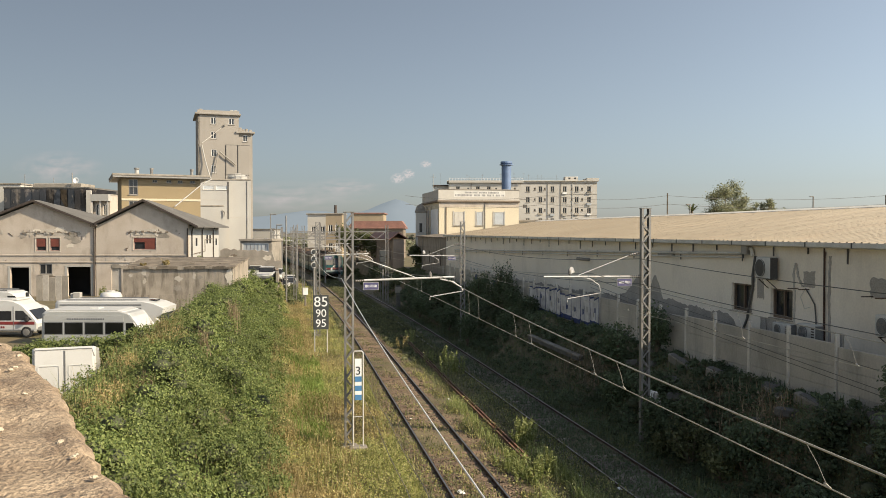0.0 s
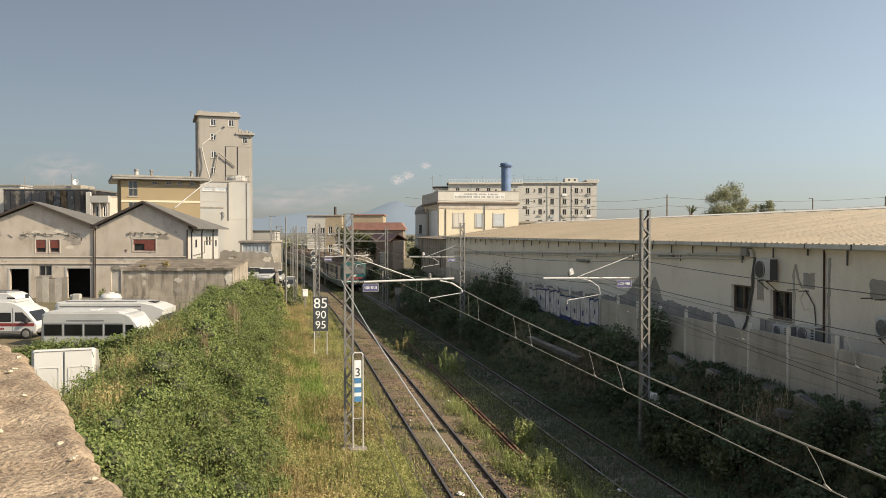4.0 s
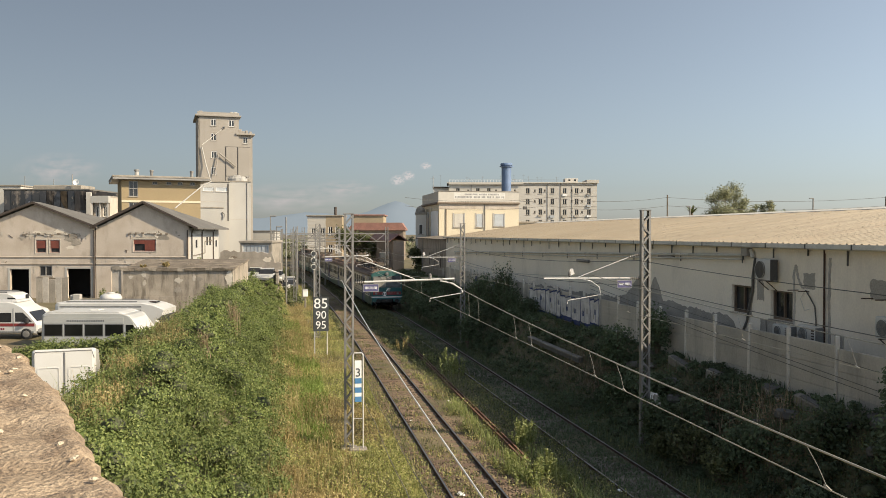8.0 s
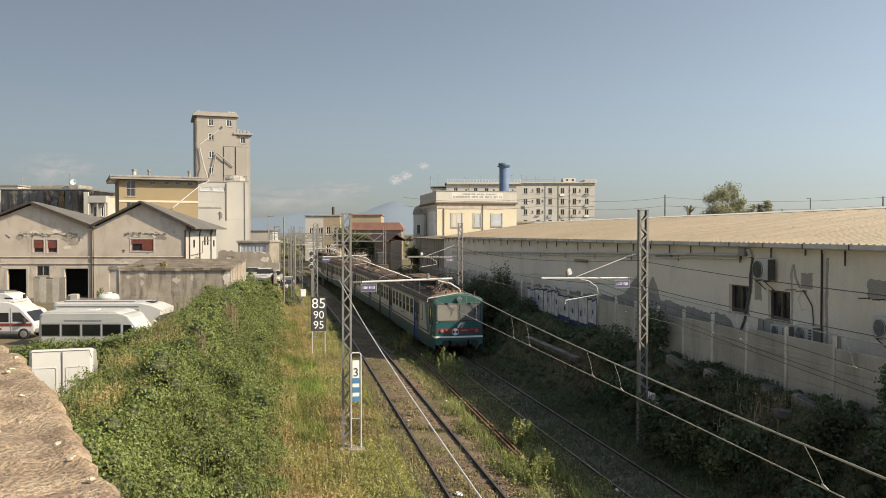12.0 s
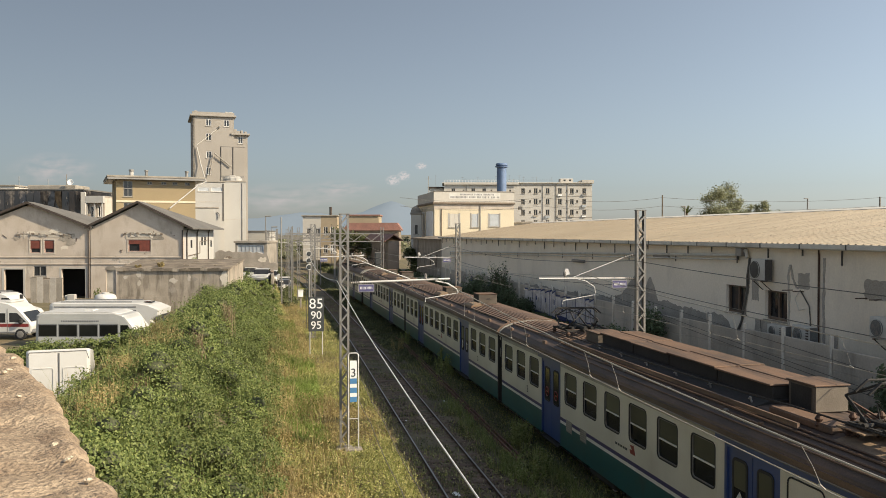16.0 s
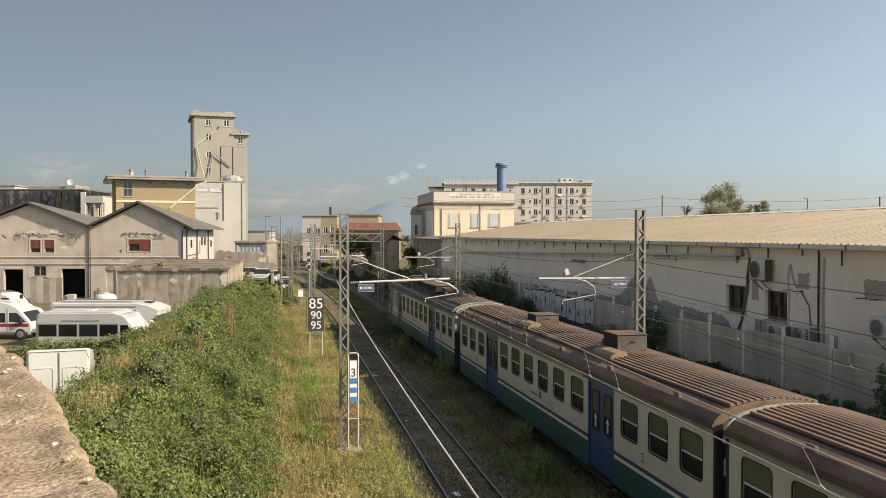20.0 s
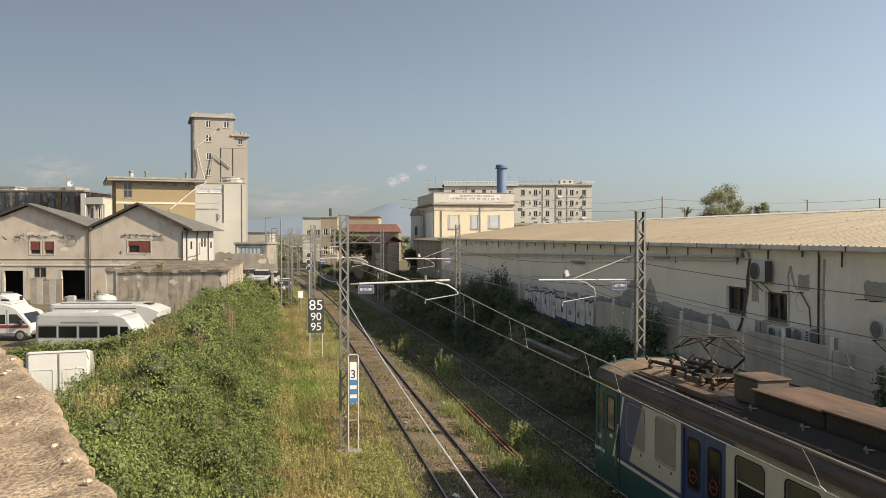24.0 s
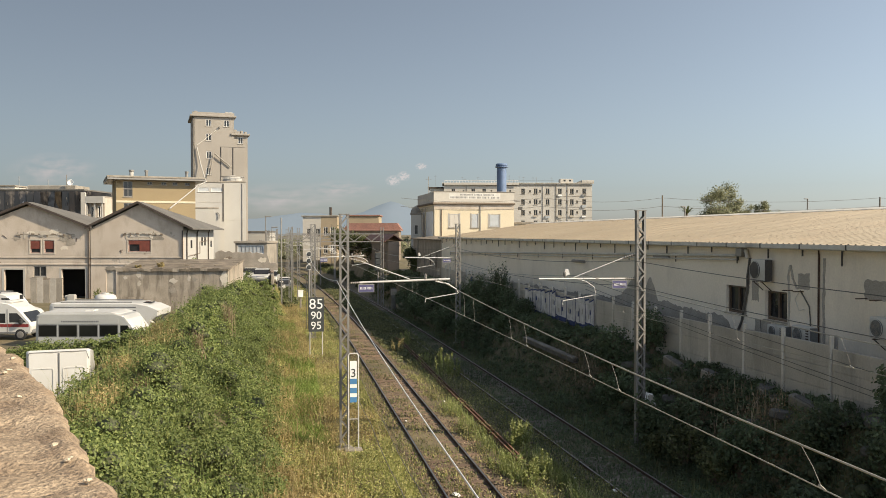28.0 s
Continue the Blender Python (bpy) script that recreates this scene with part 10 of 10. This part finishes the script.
for x, y, z, h in ((1.55, 82.0, 0.0, 1.6),):
    bx = thing("relay_box", pose(x, y, z), "pale grey relay box on a post beside the track", "relay box", "relay boxes")
    part("post", Shape().cbox(-0.09, 0.09, -0.09, 0.09, -0.3, h - 0.42, 0.02), CONCRETE, bx)
    part("case", Shape().cbox(-0.24, 0.24, -0.18, 0.18, h - 0.42, h + 0.2, 0.03), SIGNW, bx)
    part("lid", Shape().cbox(-0.27, 0.27, -0.21, 0.21, h + 0.203, h + 0.26, 0.02), SIGNW, bx)
cp = thing("concrete_marker", pose(10.35, 80.0, 0.0), "short dark concrete marker post beside the track", "post")
part("shaft", Shape().cbox(-0.2, 0.2, -0.12, 0.12, -0.3, 2.1, 0.03), SHADECON, cp)
part("plate", Shape().box(-0.3, 0.3, -0.145, -0.125, 1.4, 2.0), CONCRETE, cp)

# portal over both tracks
gt = thing("portal_gantry", pose(0.6, 86.5, 0), "galvanised lattice portal carrying wires over both tracks", "gantry")
GW = 9.4
for x in (0.0, GW):
    part("leg", Shape().box(x - 0.16, x - 0.08, -0.1, 0.1, -0.2, 8.0).box(x + 0.08, x + 0.16, -0.1, 0.1, -0.2, 8.0), STEEL, gt)
    for i in range(13):
        part("brace", Shape().bar((x - 0.12, 0, i * 0.6), (x + 0.12, 0, i * 0.6 + 0.6), 0.03, 0.05), STEEL, gt)
for z in (6.45, 7.25):
    part("chord", Shape().box(0.161, GW - 0.161, -0.08, 0.0, z, z + 0.09), STEEL, gt)
for i in range(10):
    a, b = (6.54, 7.25) if i % 2 else (7.25, 6.54)
    part("brace", Shape().bar((0.2 + i * 0.9, -0.04, a), (1.1 + i * 0.9, -0.04, b), 0.04, 0.06), STEEL, gt)
# more distant portals and poles
for y, w in ((128, 8.6), (165, 8.4), (205, 8.4)):
    b = float(bend_of(y))
    g2 = thing("portal_gantry", pose(0.9 - b, y, 0), "distant lattice portal over the tracks", "gantry", "portals")
    for x in (0.0, w):
        part("leg", Shape().box(x - 0.15, x + 0.15, -0.1, 0.1, -0.2, 8.0), STEEL, g2)
    for z in (6.5, 7.2):
        part("chord", Shape().box(0.151, w - 0.151, -0.06, 0.0, z, z + 0.1), STEEL, g2)
    for i in range(9):
        p0, p1 = (6.6, 7.2) if i % 2 else (7.2, 6.6)
        part("brace", Shape().bar((0.2 + i * (w - 0.4) / 9, -0.03, p0), (0.2 + (i + 1) * (w - 0.4) / 9, -0.03, p1), 0.05, 0.07), STEEL, g2)
for i, (u, d, h) in enumerate(((-24.0, 158, 7.4), (-17.9, 100, 8.3), (-15.4, 80, 8.4), (-17.2, 118, 8.3), (-28.5, 135, 8.5), (-27.9, 137, 8.4), (-22.8, 150, 8.0), (-26.0, 168, 8.4), (-28.5, 186, 8.6), (-31.0, 205, 8.6), (-25, 196, 8.4), (-23.5, 178, 8.2), (-33, 225, 8.8))):
    q = vf(u, d)
    pl = thing("lamp_post" if i in (4, 5) else "line_pole", pose(q.x, q.y, float(ground_z(q.x, q.y))), "slim grey lamp post" if i in (4, 5) else "slim pale steel pole beside the line", "pole", "poles along the line")
    part("shaft", Shape().tube((0, 0, -0.2), (0, 0, h), 0.11 if d > 110 else 0.085, 8, 0.06), STEEL, pl)
    if i in (4, 5):
        part("lamp_head", Shape().cbox(-0.1, 0.9, -0.15, 0.15, h, h + 0.18, 0.04), STEEL, pl)
    else:
        part("cross_arm", Shape().bar((-0.1, 0, h - 1.6), (1.4, 0, h - 1.5), 0.07, 0.07), STEEL, pl)
# low wall along the lane
lw = thing("lane_wall", pose(0, 0, 0), "low crumbling wall between the lane and the line", "wall", kind="structure")
for i in range(14):
    y = 88 + i * 4
    x = -0.75 - float(bend_of(y))
    part("block", Shape().cbox(x - 0.15, x + 0.15, y, y + 3.98, 0.0, 3.05 + 0.2 * math.sin(i * 2.1), 0.04), BROWNW if i % 3 else CONCRETE, lw)

# rusty spare rails lying between the tracks
for dx in (0.0, 0.16):
    o = thing("spare_rail", pose(7.10 + dx, 0, 0.07, 0, 0, -0.55), "rusty spare rail lying between the tracks", "rail", "spare rails")
    part("bar", Shape().prism([(-0.05, -0.10), (0.05, -0.10), (0.012, -0.07), (0.012, 0.0), (0.025, 0.01), (0.025, 0.035), (-0.025, 0.035), (-0.025, 0.01), (-0.012, 0.0), (-0.012, -0.07)], 25.5 + dx * 2, 58 - dx * 9, "y"), OLDRAIL, o)
# concrete trough and rubble on the slope
tr2 = thing("cable_trough", pose(0, 0, 0), "old concrete cable trough lying on the slope", "trough")
for i in range(5):
    a, b = turned((13.5, 45.8 - 1.66 * i, 1.30)), turned((13.5, 45.8 - 1.66 * i - 1.62, 1.31))
    part("length", Shape().bar(tuple(a), tuple(b), 0.26, 0.20), SHADECON, tr2)
    part("cover", Shape().bar(tuple(a + np.array([-0.02, 0, 0.125])), tuple(b + np.array([-0.02, 0, 0.125])), 0.32, 0.05), CONCRETE, tr2, "grey concrete cover")
rr = random.Random(6)
for i in range(18):
    y = rr.uniform(17, 36)
    x = rr.uniform(13.6, 15.0)
    s = rr.uniform(0.12, 0.38)
    st = thing("rubble_block", pose(x, y, float(ground_z(x, y)) + 0.02, rr.uniform(-15, 15), rr.uniform(-15, 15), rr.uniform(0, 360)), "broken grey rubble block on the slope", "rubble", "rubble")
    part("stone", Shape().cbox(-s, s, -s * 0.7, s * 0.7, -s * 0.3, s * 0.55, s * 0.18), SHADECON, st)
# broken slabs and a pale rag on the slope
for x, y, z, l, a in ((14.55, 29.2, 2.46, 1.7, 4), (14.6, 20.8, 2.46, 2.2, 6), (14.65, 23.3, 2.42, 1.0, -8), (14.6, 26.8, 2.5, 0.7, 20)):
    sl = thing("broken_slab", pose(x, y, z, 12, -8, a), "broken pale concrete slab lying among the bushes", "slab", "slabs on the slope")
    part("slab", Shape().cbox(-0.14, 0.12, -l / 2, l / 2, -0.34, 0.0, 0.03), CONCRETE, sl)
    part("crust", Shape().cbox(-0.12, 0.1, -l * 0.35, l * 0.4, 0.003, 0.03, 0.012), SHADECON, sl)
rg = thing("rag", pose(12.15, 26.3, 1.55, 0, 0, 25), "scrap of pale sheeting caught on the mast foot", "litter")
rr2 = random.Random(9)
for i in range(6):
    part("fold", Shape().prism([(-0.3 + rr2.uniform(0, 0.3), rr2.uniform(-0.1, 0.1)), (0.05 + rr2.uniform(0, 0.3), rr2.uniform(-0.15, 0.1)), (0.1, 0.25 + rr2.uniform(0, 0.25)), (-0.15, 0.3 + rr2.uniform(0, 0.15))], -0.05 + 0.03 * i, -0.035 + 0.03 * i, "y"), WHITEPAINT if i % 2 else RENDERED, rg)
part("strip", Shape().box(-0.03, 0.03, -0.02, 0.0, -1.6, 0.1), RENDERED, rg)
# scraps of white litter in the ballast
for x, y, s in ((4.75, 23.0, 0.13), (4.7, 32.5, 0.06), (7.7, 37, 0.06), (6.9, 36, 0.08), (9.3, 22.5, 0.1), (8.6, 24.0, 0.08)):
    lt2 = thing("litter", pose(x, y, -0.08, 10, 8, 30), "scrap of white litter lying in the ballast", "litter", "litter")
    part("scrap", Shape().lathe([(s * 0.6, 0), (s, s * 0.15), (s * 0.7, s * 0.5), (s * 0.2, s * 0.6)], 7), SIGNW, lt2)

# ---- painted lettering on the fence: plain shapes ----
SPRAYW = mat("white_spray_paint", (0.66, 0.62, 0.59), (0.45, 0.42, 0.40), scale=2, grain=0.15, here=False)
SPRAYB = mat("blue_spray_paint", (0.04, 0.055, 0.16), (0.03, 0.045, 0.12), scale=2, grain=0.15, here=False)
gr = random.Random(21)
gf = thing("graffiti", pose(FX - 0.145, 0, 0), "white and blue spray-painted shapes on the concrete fence", "graffiti")
y = 39.5
while y < 51.3:
    # one painted letter block: blue outline, white fill, small inner strokes
    w = gr.uniform(1.0, 1.9)
    z0, z1 = 2.68 - 0.02 * (y - 39.5) + gr.uniform(-0.1, 0.12), 3.92 - 0.01 * (y - 39.5) + gr.uniform(-0.2, 0.1)
    o = [(0, 0.02), (0.55, -0.03), (1, 0.05), (0.97, 0.45), (1.02, 0.95), (0.6, 1.0), (0.52, 0.93), (0.03, 1.02), (-0.02, 0.5)]
    o = [(a + gr.uniform(-0.03, 0.03), b + gr.uniform(-0.04, 0.04)) for a, b in o]
    part("blue_outline", Shape().prism([(y + w * (0.5 + (a - 0.5) * 1.08), z0 + (z1 - z0) * (0.5 + (b - 0.5) * 1.14)) for a, b in o], 0.0, 0.003, "x"), SPRAYB, gf)
    part("white_shape", Shape().prism([(y + w * a, z0 + (z1 - z0) * b) for a, b in o], -0.004, -0.001, "x"), SPRAYW, gf)
    for k in range(2):
        a, b = gr.uniform(0.12, 0.75), gr.uniform(0.2, 0.65)
        part("blue_stroke", Shape().prism([(y + w * a, z0 + (z1 - z0) * b), (y + w * (a + 0.16), z0 + (z1 - z0) * (b - 0.03)), (y + w * (a + 0.14), z0 + (z1 - z0) * (b + 0.2)), (y + w * (a + 0.01), z0 + (z1 - z0) * (b + 0.18))], -0.008, -0.005, "x"), SPRAYB if k else RENDERED, gf)
    a = gr.uniform(0.3, 0.6)
    part("blue_stroke", Shape().box(-0.009, -0.0055, y + w * a, y + w * (a + 0.03), z0 + 0.1, z1 - gr.uniform(0.1, 0.6)), SPRAYB, gf)
    part("blue_shade", Shape().prism([(y - 0.05, z0 - 0.2), (y + w, z0 - 0.22), (y + w, z0 - 0.02), (y + w * 0.5, z0 + 0.06), (y, z0)], -0.0135, -0.010, "x"), SPRAYB, gf)
    y += w + 0.1
for i in range(9):
    y = 58 + i * 2.9 + gr.uniform(-0.5, 0.5)
    part("dark_scrawl", Shape().box(-0.004, 0.0, y, y + gr.uniform(0.5, 1.3), 3.2, 3.2 + gr.uniform(0.25, 0.7)), SPRAYB if i % 2 else RENDERED, gf)

turn_in(gf)

# ---- poles and wires behind the warehouse ----
for u, d, h in ((26.3, 100, 11.9), (45.4, 104, 11.6), (52.3, 100, 11.7), (29.0, 100, 10.5)):
    q = vf(u, d)
    pl = thing("street_lamp" if u in (45.4, 29.0) else "utility_pole", pose(q.x, q.y, 0.9), "street lamp showing above the roof" if u in (45.4, 29.0) else "wooden utility pole behind the warehouse", "pole", "poles behind the warehouse")
    part("shaft", Shape().tube((0, 0, -0.2), (0, 0, h - 0.9), 0.12, 8, 0.08), BARK if u not in (45.4, 29.0) else STEEL, pl)
    if u in (45.4, 29.0):
        part("lamp_head", Shape().cbox(-0.5, 0.05, -0.1, 0.1, h - 0.9, h - 0.8, 0.03), STEEL, pl)
wl2 = thing("utility_wire", pose(0, 0, 0), "thin dark wire between utility poles", "cable", "cables")
for z in (11.6, 10.6):
    pp = [Vector((*vf(u, 100).xy, z)) for u in (-5, 12, 26.3, 52.3, 75)]
    part("wire", Shape().path(sag_line(pp, 0.5), 0.025, 4), CABLE, wl2)
# palm
q = vf(37.4, 128)
pm = thing("palm_tree", pose(q.x, q.y, 0.8), "small palm tree behind the warehouse", "tree")
part("trunk", Shape().tube((0, 0, -0.2), (0, 0, 9.6), 0.25, 8, 0.2), BARK, pm)
for i in range(16):
    a = i * 0.39 * 1.03
    e = (0.4 + 0.25 * (i % 3)) * 1.3
    fr2 = Shape()
    prev = Vector((0, 0, 9.6))
    for k in range(1, 6):
        t = k / 5
        nx2 = Vector((math.cos(a) * 1.9 * t, math.sin(a) * 1.9 * t, 9.6 + e * math.sin(t * 2.2)))
        sd = Vector((-math.sin(a), math.cos(a), 0)) * 0.22 * (1.1 - t)
        fr2.add([prev - sd, prev + sd, nx2 + sd * 0.8, nx2 - sd * 0.8], [(0, 1, 2, 3)])
        prev = nx2
    part("frond", fr2, TREELEAF, pm)

# ---- thin clouds low in the sky, as a backdrop ----
def cloud_mat(name, colour, density):
    """Thin cloud: glows evenly and thins out to nothing at its rim, broken by noise."""
    m = bpy.data.materials.new(name)
    m.use_nodes = True
    n, ln = m.node_tree.nodes, m.node_tree.links
    n.remove(n["Principled BSDF"])
    co = n.new("ShaderNodeTexCoord")
    ball = n.new("ShaderNodeTexGradient")
    ball.gradient_type = "SPHERICAL"
    ln.new(co.outputs["Object"], ball.inputs["Vector"])
    tx = n.new("ShaderNodeTexNoise")
    tx.inputs["Scale"].default_value, tx.inputs["Detail"].default_value = 2.6, 6
    ln.new(co.outputs["Object"], tx.inputs["Vector"])
    r = n.new("ShaderNodeMapRange")
    r.inputs["From Min"].default_value, r.inputs["From Max"].default_value = 0.38, 0.72
    ln.new(tx.outputs["Fac"], r.inputs["Value"])
    k = n.new("ShaderNodeMath")
    k.operation = "MULTIPLY"
    ln.new(ball.outputs["Fac"], k.inputs[0]), ln.new(r.outputs[0], k.inputs[1])
    d = n.new("ShaderNodeMath")
    d.operation = "MULTIPLY"
    d.use_clamp = True
    d.inputs[1].default_value = density
    ln.new(k.outputs[0], d.inputs[0])
    em = n.new("ShaderNodeEmission")
    em.inputs["Color"].default_value, em.inputs["Strength"].default_value = (*colour, 1), 0.62
    tr = n.new("ShaderNodeBsdfTransparent")
    mx = n.new("ShaderNodeMixShader")
    ln.new(d.outputs[0], mx.inputs[0]), ln.new(tr.outputs[0], mx.inputs[1]), ln.new(em.outputs[0], mx.inputs[2])
    ln.new(mx.outputs[0], n["Material Output"].inputs["Surface"])
    return m


CLOUD = cloud_mat("small_bright_cloud", (0.66, 0.63, 0.62), 3.2)
VEIL = cloud_mat("pinkish_veil_cloud", (0.60, 0.55, 0.54), 1.0)
for u, z, w, h, m2 in ((-200, 225, 34, 24, CLOUD), (-158, 243, 30, 22, CLOUD), (-86, 283, 26, 16, CLOUD), (-1590, 270, 200, 75, VEIL), (-640, 150, 330, 70, VEIL), (-420, 190, 160, 40, VEIL), (-1180, 45, 300, 60, VEIL)):
    cl = setting("backdrop_cloud", Shape().add([(-1, 0, -1), (1, 0, -1), (1, 0, 1), (-1, 0, 1)], [(0, 1, 2, 3)]), m2, "small pale cloud low over the mountain" if m2 is CLOUD else "faint pinkish veil of cloud low in the sky", "cloud")
    cl.matrix_basis = view_frame(u, 3420, z) @ Matrix.Diagonal((w, 1, h, 1))
    cl.visible_shadow = False

# ---- sleepers ----
sl_me = {k: Shape().cbox(-1.2, 1.2, -0.13, 0.13, -0.30, -0.095, 0.03).mesh("sleeper", m2) for k, m2 in ((1, SLEEPER), (2, GREYSLEEPER))}
sr = random.Random(2)
for k, tr in ((1, "railway_track"), (2, "railway_track.001")):
    for i in range(130):
        y = 14 + i * 0.6
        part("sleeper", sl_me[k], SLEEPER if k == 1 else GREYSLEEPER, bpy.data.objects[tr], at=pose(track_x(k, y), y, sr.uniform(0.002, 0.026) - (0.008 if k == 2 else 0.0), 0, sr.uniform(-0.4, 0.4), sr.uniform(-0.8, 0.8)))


def motions():
    for k, car in enumerate(CARS):
        walk(car, [(t, car_pose(n, k)) for t, n in NOSE])


motions()
